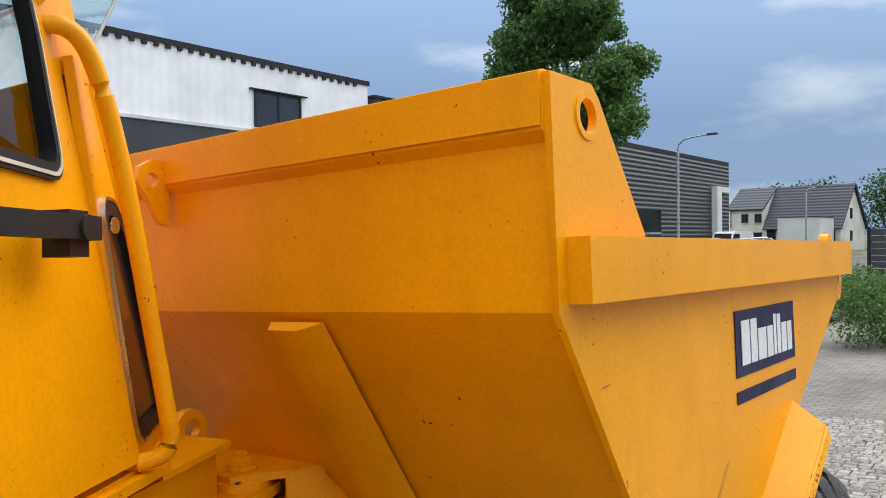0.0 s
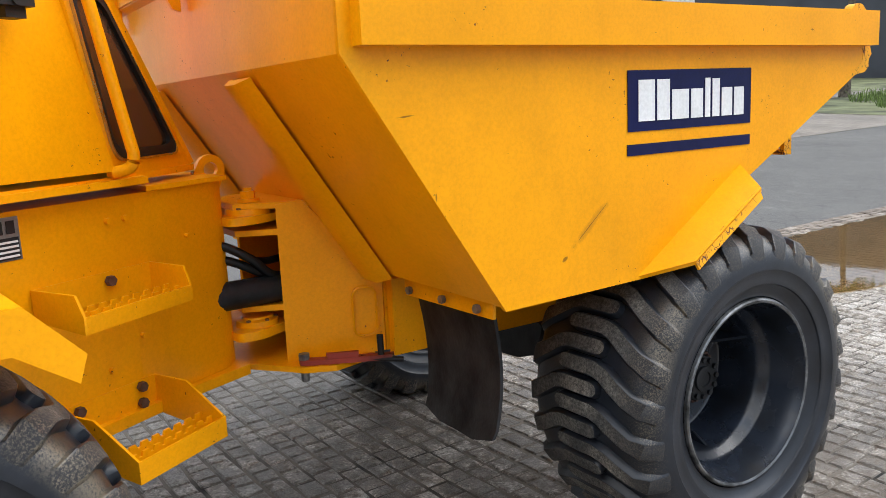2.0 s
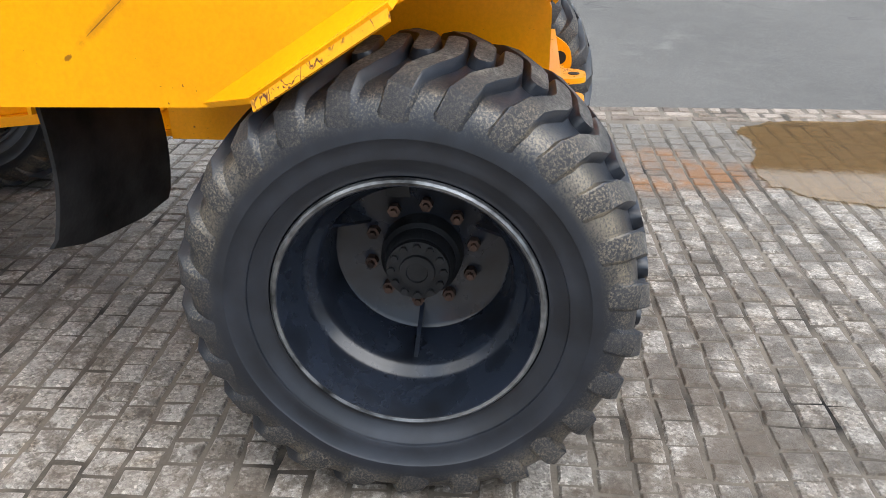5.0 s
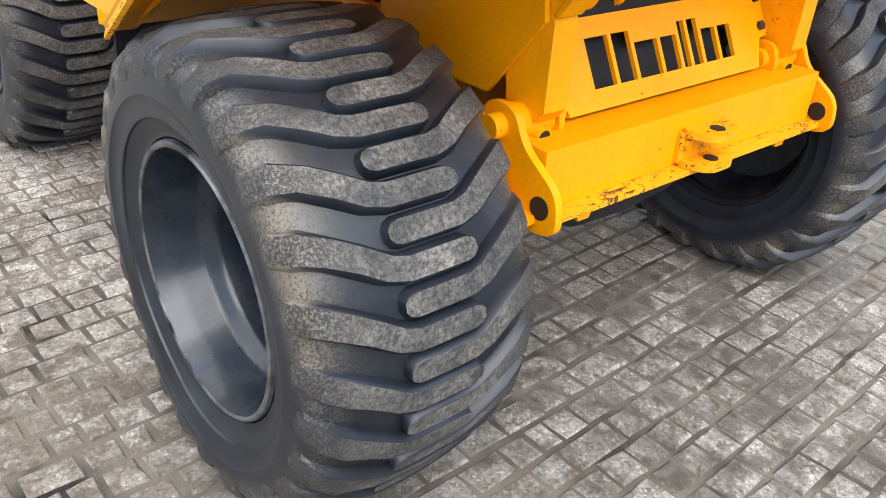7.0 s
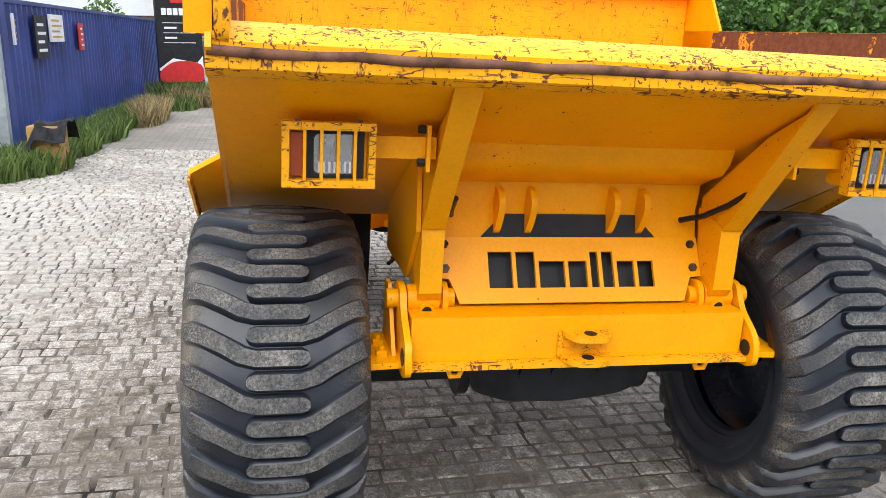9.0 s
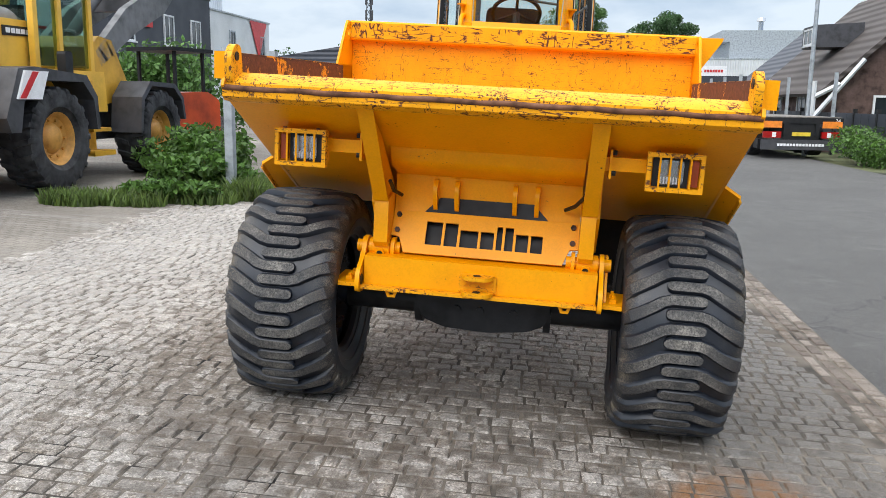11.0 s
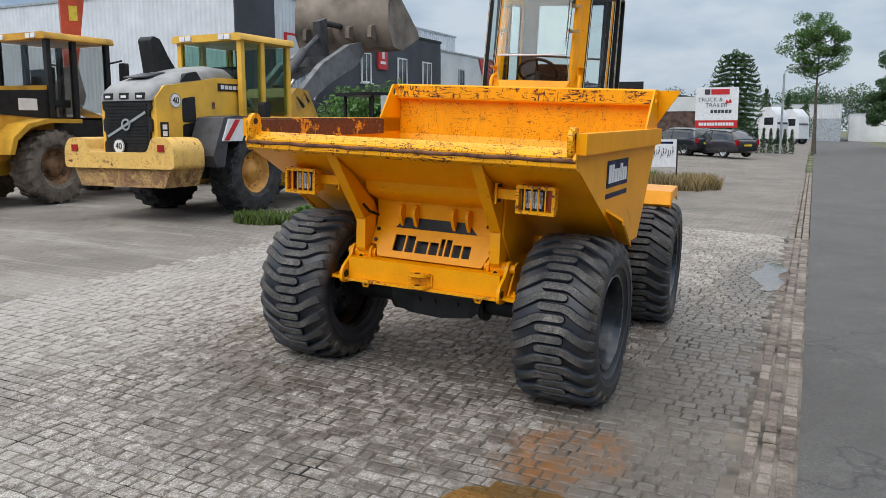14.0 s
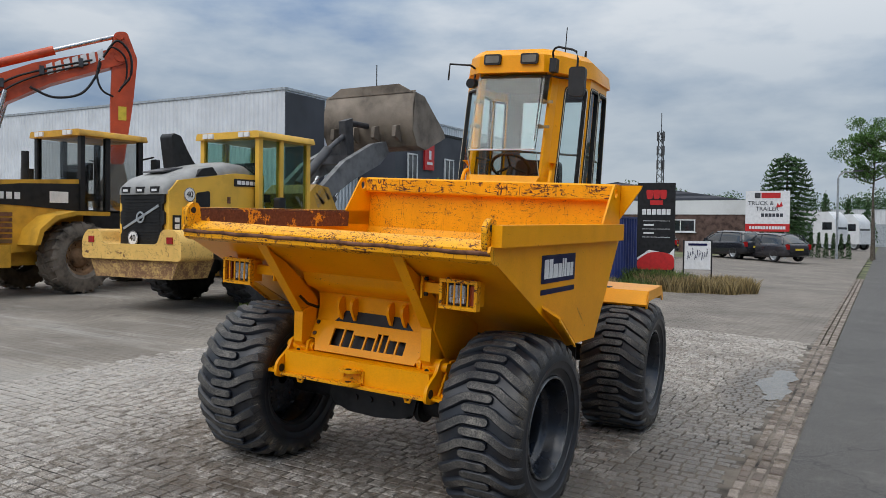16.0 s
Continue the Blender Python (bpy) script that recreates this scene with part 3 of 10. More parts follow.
def stained(nt, col, base_vec):
    """Damp patches, mud and pale dust on the paving, in real places of the yard."""
    sep = nt.nodes.new("ShaderNodeSeparateXYZ")
    nt.links.new(base_vec, sep.inputs[0])

    def blob(cx, cy, rx, ry, soft):
        mp = nt.nodes.new("ShaderNodeMapping")
        mp.vector_type = "TEXTURE"
        mp.inputs["Location"].default_value = (cx, cy, 0)
        mp.inputs["Scale"].default_value = (rx, ry, 5)
        nt.links.new(base_vec, mp.inputs["Vector"])
        add = nt.nodes.new("ShaderNodeVectorMath")
        add.operation = "LENGTH"
        nt.links.new(mp.outputs["Vector"], add.inputs[0])
        nz = noise_tex(nt, base_vec, 2.6, 6, 0.65)
        ma = nt.nodes.new("ShaderNodeMath")
        ma.operation = "MULTIPLY_ADD"
        nt.links.new(nz, ma.inputs[0])
        ma.inputs[1].default_value = 1.1
        nt.links.new(add.outputs["Value"], ma.inputs[2])
        return ramp_range(nt, ma.outputs[0], 1.25, 1.25 + soft)
    wet = blob(-0.8, -0.6, 1.5, 2.9, 0.6)
    for cx, cy, rx, ry in ((0.9, 1.0, 0.8, 0.5), (0.1, 1.3, 1.2, 0.9)):
        wet = mixed(nt, 1.0, wet, blob(cx, cy, rx, ry, 0.5), "LIGHTEN")
    soaked = blob(-1.85, 1.2, 0.8, 5.0, 0.5)
    puddled = blob(-1.85, -5.2, 0.5, 2.0, 0.4)
    soaked = mixed(nt, 1.0, soaked, puddled, "LIGHTEN")
    # damp stones darken in blotches
    blotch = ramp(nt, noise_tex(nt, base_vec, 5.5, 8, 0.7), [(0.44, grey(0.0)), (0.54, grey(1.0))])
    damp = mixed(nt, 1.0, wet, blotch, "MULTIPLY")
    damp = mixed(nt, 1.0, damp, soaked, "LIGHTEN")
    col = mixed(nt, mixed(nt, 1.0, damp, grey(0.66), "MULTIPLY"), col, (0.060, 0.047, 0.034))
    orange = blob(-1.25, 1.0, 0.36, 0.5, 0.5)
    orange = mixed(nt, 1.0, orange, ramp(nt, noise_tex(nt, base_vec, 4.0, 7, 0.7), [(0.42, grey(0.15)), (0.56, grey(1.0))]), "MULTIPLY")
    col = mixed(nt, mixed(nt, 1.0, orange, grey(0.8), "MULTIPLY"), col, (0.22, 0.085, 0.012))
    for cx, cy, rx, ry in ((3.2, -1.5, 0.9, 4.5), (3.1, 2.6, 1.7, 0.35), (2.6, 3.6, 1.8, 0.3), (4.1, 1.2, 0.7, 2.0)):
        dust = blob(cx, cy, rx, ry, 0.8)
        col = mixed(nt, mixed(nt, 1.0, dust, grey(0.5), "MULTIPLY"), col, (0.40, 0.375, 0.34))
    for cx, cy, rx, ry in MUD_SPOTS:
        cake = mixed(nt, 1.0, blob(cx, cy, rx, ry, 0.5), ramp(nt, noise_tex(nt, base_vec, 9, 7, 0.7), [(0.40, grey(0.1)), (0.54, grey(0.7))]), "MULTIPLY")
        col = mixed(nt, cake, col, (0.105, 0.078, 0.055))
    # mud splashes
    crumbs = ramp(nt, noise_tex(nt, base_vec, 7, 9, 0.74), [(0.52, grey(0.0)), (0.575, grey(0.6))])
    mud = blob(1.3, -0.6, 2.2, 2.6, 0.7)
    col = mixed(nt, mixed(nt, 1.0, crumbs, mud, "MULTIPLY"), col, (0.075, 0.055, 0.038))
    return col, damp


def paver_mat(name, single):
    m, nt, b = node_mat(name)
    geo = nt.nodes.new("ShaderNodeNewGeometry")
    vec = geo.outputs["Position"]
    if single:
        rnd = nt.nodes.new("ShaderNodeObjectInfo").outputs["Random"]
    else:
        rnd = geo.outputs["Random Per Island"]
    tone = ramp(nt, rnd, [(0.0, (0.275, 0.248, 0.217)), (0.3, (0.320, 0.292, 0.262)), (0.7, (0.360, 0.332, 0.300)), (1.0, (0.395, 0.368, 0.335))])
    # exposed aggregate: pale and dark grains in a grey matrix
    grains = nt.nodes.new("ShaderNodeTexVoronoi")
    grains.inputs["Scale"].default_value = 120
    nt.links.new(vec, grains.inputs["Vector"])
    tone = mixed(nt, 0.75, tone, ramp(nt, grains.outputs["Color"], [(0.2, grey(0.5)), (0.5, grey(1.0)), (0.75, grey(1.15)), (0.85, grey(1.75))]), "MULTIPLY")
    tone = mixed(nt, 0.7, tone, ramp(nt, noise_tex(nt, vec, 300, 4, 0.8), [(0.34, grey(0.45)), (0.5, grey(1.0)), (0.68, grey(1.5))]), "MULTIPLY")
    tone = mixed(nt, 0.8, tone, ramp(nt, noise_tex(nt, vec, 1.1, 6, 0.62), [(0.32, grey(0.68)), (0.6, grey(1.08))]), "MULTIPLY")
    tone = mixed(nt, 0.8, tone, ramp(nt, noise_tex(nt, vec, 13, 5, 0.6), [(0.34, (0.62, 0.56, 0.48)), (0.5, grey(1.0))]), "MULTIPLY")
    # dirt that bridges stones and joints
    tone = mixed(nt, 0.65, tone, ramp(nt, noise_tex(nt, vec, 26, 7, 0.75), [(0.36, (0.30, 0.27, 0.23)), (0.47, grey(1.0)), (0.66, (1.16, 1.13, 1.08))]), "MULTIPLY")
    # round oil spots, gathered under the machine
    oil = nt.nodes.new("ShaderNodeTexVoronoi")
    oil.inputs["Scale"].default_value = 8.5
    nt.links.new(vec, oil.inputs["Vector"])
    drops = mixed(nt, 1.0, ramp(nt, oil.outputs["Distance"], [(0.16, grey(0.75)), (0.30, grey(0.0))]), ramp(nt, noise_tex(nt, vec, 1.3, 4, 0.6), [(0.47, grey(0.0)), (0.58, grey(1.0))]), "MULTIPLY")
    tone = mixed(nt, drops, tone, (0.075, 0.062, 0.052))
    col, wet = stained(nt, tone, vec)
    nt.links.new(col, b.inputs["Base Color"])
    nt.links.new(mixed(nt, wet, grey(0.88), grey(0.33)), b.inputs["Roughness"])
    bump(nt, b, noise_tex(nt, vec, 110, 8, 0.85), 0.8, 0.008)
    return m


def edging_mat():
    m, nt, b = node_mat("pinkish_edging_stone")
    geo = nt.nodes.new("ShaderNodeNewGeometry")
    vec = geo.outputs["Position"]
    col = ramp(nt, geo.outputs["Random Per Island"], [(0.0, (0.15, 0.12, 0.10)), (0.5, (0.235, 0.195, 0.162)), (1.0, (0.31, 0.265, 0.225))])
    col = mixed(nt, 0.8, col, ramp(nt, noise_tex(nt, vec, 110, 4, 0.75), [(0.35, grey(0.4)), (0.55, grey(1.0)), (0.72, grey(1.4))]), "MULTIPLY")
    col = mixed(nt, 0.9, col, ramp(nt, noise_tex(nt, vec, 6, 7, 0.7), [(0.36, (0.4, 0.35, 0.28)), (0.56, grey(1.0))]), "MULTIPLY")
    nt.links.new(col, b.inputs["Base Color"])
    b.inputs["Roughness"].default_value = 0.85
    bump(nt, b, noise_tex(nt, vec, 120, 4, 0.7), 0.4, 0.005)
    return m


def far_paving_mat():
    m, nt, b = node_mat("far_paving")
    vec = coords(nt)
    br = nt.nodes.new("ShaderNodeTexBrick")
    br.inputs["Scale"].default_value = 1.0
    br.inputs["Brick Width"].default_value, br.inputs["Row Height"].default_value, br.inputs["Mortar Size"].default_value = 0.21, 0.105, 0.006
    br.inputs["Color1"].default_value, br.inputs["Color2"].default_value, br.inputs["Mortar"].default_value = (0.155, 0.134, 0.112, 1), (0.207, 0.183, 0.157, 1), (0.05, 0.042, 0.034, 1)
    nt.links.new(vec, br.inputs["Vector"])
    col = mixed(nt, 0.8, br.outputs["Color"], ramp(nt, noise_tex(nt, vec, 0.6, 6, 0.6), [(0.3, grey(0.6)), (0.5, grey(1.0)), (0.68, grey(1.3))]), "MULTIPLY")
    nt.links.new(col, b.inputs["Base Color"])
    b.inputs["Roughness"].default_value = 0.85
    bump(nt, b, br.outputs["Color"], 0.3, 0.004)
    return m


M_asphalt = asphalt_mat("asphalt", (0.090, 0.086, 0.081))
M_yard = yard_mat()
M_soil = plain("sandy_joint_soil", (0.115, 0.097, 0.077), 0.95, 0, 0.45, 3, 0.9, 120)
M_grass_ground = plain("grassy_soil", (0.10, 0.11, 0.045), 0.9, 0, 0.5, 0.6, 0.5, 20)
M_farpave = far_paving_mat()
M_kerb_stone = edging_mat()
M_paver, M_paver_one = paver_mat("concrete_paver", False), paver_mat("concrete_paver_single", True)

xs, ys = spread(-900, 900, 9, 1.5, 40), spread(-900, 900, 12, 1.5, 40)
ground = tagged(sheet("ground", xs, ys, M_grass_ground, -0.07), "green and sandy soil round the yard and the road", "ground", kind="structure")
road_xs = [-6.35, -5.5, -4.5, -3.5, -2.6, -1.8, -1.1, -0.5, 0.0]
road_ys = [-300, -200, -140, -100, -80, -60, -45, -34, -26, -20, -16, -13, -10, -8, -6, -4, -2, 0, 2, 4, 6, 8, 10, 13, 16, 20, 26, 34, 45, 60, 90, 140]
road = tagged(sheet("road", road_xs, road_ys, M_asphalt, -0.012, road_edge), "grey cracked asphalt road with dirty edges", "road", kind="structure")
bed = tagged(sheet("pavement_bed", [i * 0.5 for i in range(0, 15)], [-9 + i * 0.5 for i in range(0, 33)], M_soil, -0.0075, road_edge), "dark sandy bed between the paving stones", "ground", kind="structure")
yard = tagged(sheet("yard", [6.75, 7.5, 8.5, 9.5, 11, 13, 16, 20, 26, 34, 45, 60], [-40, -30, -24, -19, -15, -12, -9, -6, -3, 0, 3, 6, 10, 15, 22, 30], M_yard, -0.006, road_edge), "dusty grey concrete yard with tyre marks", "yard", kind="structure")
far_xs = [0.3, 1, 2, 3, 4, 5, 6, 7, 8.2]
tagged(sheet("pavement_far", far_xs, [-300, -200, -140, -100, -70, -50, -40, -32, -26, -21, -17, -14, -11.5, -9.0], M_farpave, -0.004, road_edge), "pale concrete block paving along the road", "pavement", kind="structure")
tagged(sheet("pavement_front", [0.3, 1, 2, 3, 4, 5, 6, 7, 8.2], [7.0, 8, 9, 10, 11, 12, 13, 14, 15, 17, 20, 26, 40, 70, 120], M_farpave, -0.004, road_edge), "pale concrete block paving ahead of the dumper", "pavement", kind="structure")
tagged(sheet("pavement_opposite", [-16.0, -13, -11, -9, -8, -7.2, -6.35], [-12, -6, 0, 4, 8, 11, 14, 17, 20, 23, 26, 34, 45, 60], M_farpave, -0.004, road_edge), "pale concrete block forecourt across the road", "pavement", kind="structure")


def puddle(name, label, outline, material, seed):
    """Shallow water lying in a dip of the paving, with an uneven rim."""
    rg = random.Random(seed)
    pts = round_poly(outline, 0.25, 4)
    bm = bmesh.new()
    rim = []
    for (x0, y0), (x1, y1) in zip(pts, pts[1:] + pts[:1]):
        k = max(1, int(math.hypot(x1 - x0, y1 - y0) / 0.07))
        for i in range(k):
            x, y = x0 + (x1 - x0) * i / k + rg.uniform(-0.03, 0.03), y0 + (y1 - y0) * i / k + rg.uniform(-0.03, 0.03)
            rim.append(bm.verts.new((x, y, height(x, y) + 0.007)))
    bm.faces.new(rim)
    bmesh.ops.triangulate(bm, faces=bm.faces[:])
    for _ in range(2):
        bmesh.ops.subdivide_edges(bm, edges=[e for e in bm.edges if e.calc_length() > 0.4], cuts=2)
        bmesh.ops.triangulate(bm, faces=bm.faces[:])
    for v in bm.verts:
        v.co.z = height(v.co.x, v.co.y) + 0.007
    ob = finish(name, bm, material, smooth=0)
    if sum(p.normal.z for p in ob.data.polygons) < 0:
        ob.data.flip_normals()
    ob.data.polygons.foreach_set("use_smooth", [True] * len(ob.data.polygons))
    return tagged(ob, label, "puddle", kind="structure")


puddle("puddle_1", "shallow muddy orange puddle on the paving", [(-1.05, 1.5), (-0.9, 1.75), (-0.8, 2.1), (-0.86, 2.6), (-0.68, 3.2), (-0.48, 3.7), (-0.35, 5.1), (-0.5, 7.0), (-1.1, 8.3), (-1.9, 8.6), (-2.3, 7.6), (-2.22, 5.5), (-2.2, 3.8), (-2.25, 2.4), (-2.2, 1.75), (-1.95, 1.5), (-1.7, 1.62), (-1.4, 1.45)], M_mud_water, 3)
puddle("puddle_2", "small grey rain puddle by the road edge", [(-1.75, -6.15), (-1.95, -6.25), (-2.1, -5.7), (-1.98, -5.35), (-2.1, -4.9), (-2.05, -4.45), (-1.9, -4.3), (-1.84, -4.8), (-1.62, -5.2), (-1.78, -5.6)], M_water, 4)

# ---- the dumper: plan in units of U, its front end square to the plan, the rear turned about the pivot ----
PIVOT = Matrix.Translation((0, -1.39, 0)) @ Matrix.Rotation(radians(6), 4, "Z")
dumper = tagged(empty("dumper_truck", TILT), "yellow articulated site dumper with tall cab and scratched skip", "dumper truck")


def dp(name, bm, material, parent=None, label="", bevel=0.0, smooth=38, rear=False):
    ob = finish(name, bm, material, None, label, smooth, bevel, U, PIVOT if rear else None)
    ob.parent = parent or dumper
    return ob


def B():
    return bmesh.new()


# wheel: centre at the origin, outer side +x
def tread_at(s):
    """Across-the-tread length to (x, radius)."""
    a, sg = abs(s), 1 if s >= 0 else -1
    if a < 0.19:
        return sg * a, 0.584 - 0.014 * (a / 0.19) ** 2
    t = (a - 0.19) / 0.085
    if t > 1.75:
        return sg * 0.2745, 0.4697 - 0.085 * (t - 1.75)
    return sg * (0.19 + 0.085 * math.sin(min(t, 1.75))), 0.570 - 0.085 * (1 - math.cos(min(t, 1.75)))


def tyre_mesh():
    bm = B()
    half = [(0.195, 0.325), (0.222, 0.335), (0.232, 0.350), (0.240, 0.353), (0.240, 0.358), (0.241, 0.366), (0.255, 0.388), (0.262, 0.400), (0.268, 0.402), (0.270, 0.408), (0.270, 0.418), (0.276, 0.45), (0.280, 0.455), (0.280, 0.465), (0.276, 0.49)]
    crown = [tread_at(s) for s in (0.30, 0.27, 0.24, 0.21, 0.18, 0.12, 0.06, 0.0, -0.06, -0.12, -0.18, -0.21, -0.24, -0.27, -0.30)]
    prof = half + crown + [(-x, r) for x, r in half[::-1]]
    lathe(bm, prof, 80)
    return bm


LUG = [(-0.345, -0.022), (-0.30, -0.014), (-0.25, 0.002), (-0.20, 0.026), (-0.15, 0.058), (-0.105, 0.088), (-0.065, 0.100), (0.0, 0.100), (0.066, 0.100), (0.082, 0.100), (0.090, 0.100)]


def lug_mesh(k, side, n_lug=26, high=0.028):
    """One chevron lug, from the shoulder to past the middle of the tread."""
    bm = B()
    base = 2 * math.pi * (k + (0.5 if side < 0 else 0.0)) / n_lug
    rows = []
    for i, (s, arc) in enumerate(LUG):
        w = 0.037 if i < 3 else 0.030 if i < len(LUG) - 2 else 0.023 if i < len(LUG) - 1 else 0.010
        a0, a1 = LUG[max(i - 1, 0)], LUG[min(i + 1, len(LUG) - 1)]
        d = Vector((a1[0] - a0[0], a1[1] - a0[1])).normalized()
        nx, na = -d.y, d.x
        row = []
        for q, h in ((-1.2, 0.0), (-0.92, 0.9), (-0.8, 1.0), (0.8, 1.0), (0.92, 0.9), (1.2, 0.0)):
            ss, aa = s + nx * w * q, arc + na * w * q
            x, r = tread_at(ss * side)
            hh = high * h * (0.0, 0.35, 0.75)[i] if i < 3 else high * h
            x2, r2 = (x + (0.35 * hh * (1 if x > 0 else -1) if abs(ss) > 0.2 else 0), r + hh - 0.004 * (1 - h))
            ang = base - aa / 0.6
            row.append(bm.verts.new((x2, r2 * math.cos(ang), r2 * math.sin(ang))))
        rows.append(row)
    for i, (a, b) in enumerate(zip(rows, rows[1:])):
        for j in range(5):
            bm.faces.new((a[j], a[j + 1], b[j + 1], b[j])).material_index = 1 if j == 2 else 0
    bm.faces.new(rows[0])
    bm.faces.new(rows[-1][::-1])
    return bm


TW, TR = 1.068, 0.590


def wheel(m, spin, label):
    """A steel wheel with its tyre, hub and nuts; the tyre is flattened where it stands."""
    turn = Matrix.Rotation(radians(spin), 4, "X")

    def wp(name, bmx, mat, parent, text="", smooth=35):
        bmx.transform(turn)
        if name in ("tyre", "tread_lug"):
            # wide, soft tyre: the foot spreads along and across the ground
            for v in bmx.verts:
                v.co.x *= 1.09
                sag = max(0.0, -v.co.z - 0.36)
                v.co.y *= 1 + 0.75 * sag
                v.co.x *= 1 + 0.35 * sag
                if v.co.z < -TR + 0.03:
                    low = -TR + 0.03 - v.co.z
                    v.co.z += low * 0.8
        else:
            bmx.transform(Matrix.Translation((0.035, 0, 0)))
        return finish(name, bmx, mat, parent, text, smooth, 0, U)
    bm = B()
    prof = [(0.225, 0.347), (0.237, 0.340), (0.235, 0.330), (0.215, 0.324), (0.17, 0.306), (0.11, 0.300), (0.095, 0.292), (0.08, 0.272), (0.06, 0.262), (-0.05, 0.256), (-0.098, 0.25), (-0.105, 0.24), (-0.108, 0.05), (-0.118, 0.05), (-0.12, 0.27), (-0.19, 0.31), (-0.21, 0.34)]
    lathe(bm, prof, 64)
    w = wp("wheel", bm, M_rim, dumper, label, 40)
    wp("tyre", tyre_mesh(), M_rubber, w, "dusty black tyre with ridged sidewalls", 32)
    for side in (1, -1):
        for k in range(26):
            wp("tread_lug", lug_mesh(k, side), [M_rubber, M_tread], w)
    bm = B()
    lathe(bm, [(0.226, 0.349), (0.236, 0.346), (0.240, 0.340), (0.237, 0.333), (0.228, 0.331)], 64, True)
    wp("rim_lip", bm, M_rim_lip, w, "worn bright lip of the rim")
    bm = B()
    lathe(bm, [(-0.11, 0.118), (-0.05, 0.112), (-0.04, 0.100), (0.0, 0.092), (0.004, 0.088), (0.020, 0.086), (0.024, 0.05), (0.034, 0.048), (0.036, 0.03), (0.030, 0.028), (0.030, 0.0001)], 36)
    wp("hub", bm, M_black_paint, w, "greasy black hub with a ring of bolts")
    for k in range(12):
        a = 2 * math.pi * k / 12
        bm = B()
        tube(bm, [(0.014, 0.072 * math.cos(a), 0.072 * math.sin(a)), (0.033, 0.072 * math.cos(a), 0.072 * math.sin(a))], 0.011, 6)
        wp("hub_bolt", bm, M_black_paint, w)
    for k in range(10):
        a = 2 * math.pi * (k + 0.35) / 10
        y, z = 0.150 * math.cos(a), 0.150 * math.sin(a)
        bm = B()
        tube(bm, [(-0.108, y, z), (-0.080, y, z)], 0.019, 6)
        tube(bm, [(-0.082, y, z), (-0.064, y, z)], 0.010, 8)
        wp("wheel_nut", bm, M_nut, w)
    for k in range(3):
        bm = B()
        a = 2 * math.pi * k / 3 + 0.5
        web = [(-0.106, 0.17), (-0.106, 0.25), (0.05, 0.262)]
        lo_, hi_ = [], []
        for x_, r_ in web:
            for lst, off in ((lo_, -0.006), (hi_, 0.006)):
                lst.append(bm.verts.new((x_, r_ * math.cos(a) - off * math.sin(a), r_ * math.sin(a) + off * math.cos(a))))
        bm.faces.new(lo_)
        bm.faces.new(hi_[::-1])
        for i_ in range(3):
            bm.faces.new((lo_[i_], lo_[(i_ + 1) % 3], hi_[(i_ + 1) % 3], hi_[i_]))
        wp("web", bm, M_rim, w, "small triangular steel web")
    bm = B()
    plate(bm, [(-0.104, -0.10, 0.17), (-0.104, -0.03, 0.17), (-0.104, -0.04, 0.235), (-0.104, -0.09, 0.235)], 0.012)
    wp("valve_plate", bm, M_black_paint, w)
    w.matrix_basis = m
    return w


STEEL_WHEEL = "blue-black steel wheel with a wide dusty tyre"
wheel(pose(TW * U, 0, TR * U, 0, 0, 0), 0, STEEL_WHEEL)
wheel(pose(-TW * U, 0, TR * U, 0, 0, 180), 25, STEEL_WHEEL)
for sx, px, py, turned in ((1, 0.95, -2.665, 4), (-1, -1.02, -2.625, 184)):
    c = Vector((px, py, TR)) * U
    wheel(pose(c.x, c.y, c.z, 0, 0, turned), 40 + 30 * sx, STEEL_WHEEL)


# --- skip: floor line (y, z) from the lip to the top of the rear wall ---
SX = 1.25
FLOOR = [(0.80, 1.735), (-0.47, 1.082), (-1.03, 1.072), (-1.50, 1.80), (-1.50, 2.25)]


def shell(bm, line, x0, x1, thick):
    """A folded sheet running across the skip."""
    n = len(line)
    lo = [Vector((0, *p)) for p in line]
    hi = []
    for i in range(n):
        d = (lo[min(i + 1, n - 1)] - lo[max(i - 1, 0)]).normalized()
        hi.append(lo[i] + Vector((0, -d.z, d.y)) * -thick)
    out = [(p.y, p.z) for p in lo] + [(p.y, p.z) for p in hi[::-1]]
    prism(bm, out, "x", x0, x1)


bm = B()
shell(bm, FLOOR, -SX + 0.01, SX - 0.01, 0.014)
skip = dp("skip", bm, M_yellow, None, "yellow welded steel tipping skip, scratched inside", 0.0, 18)

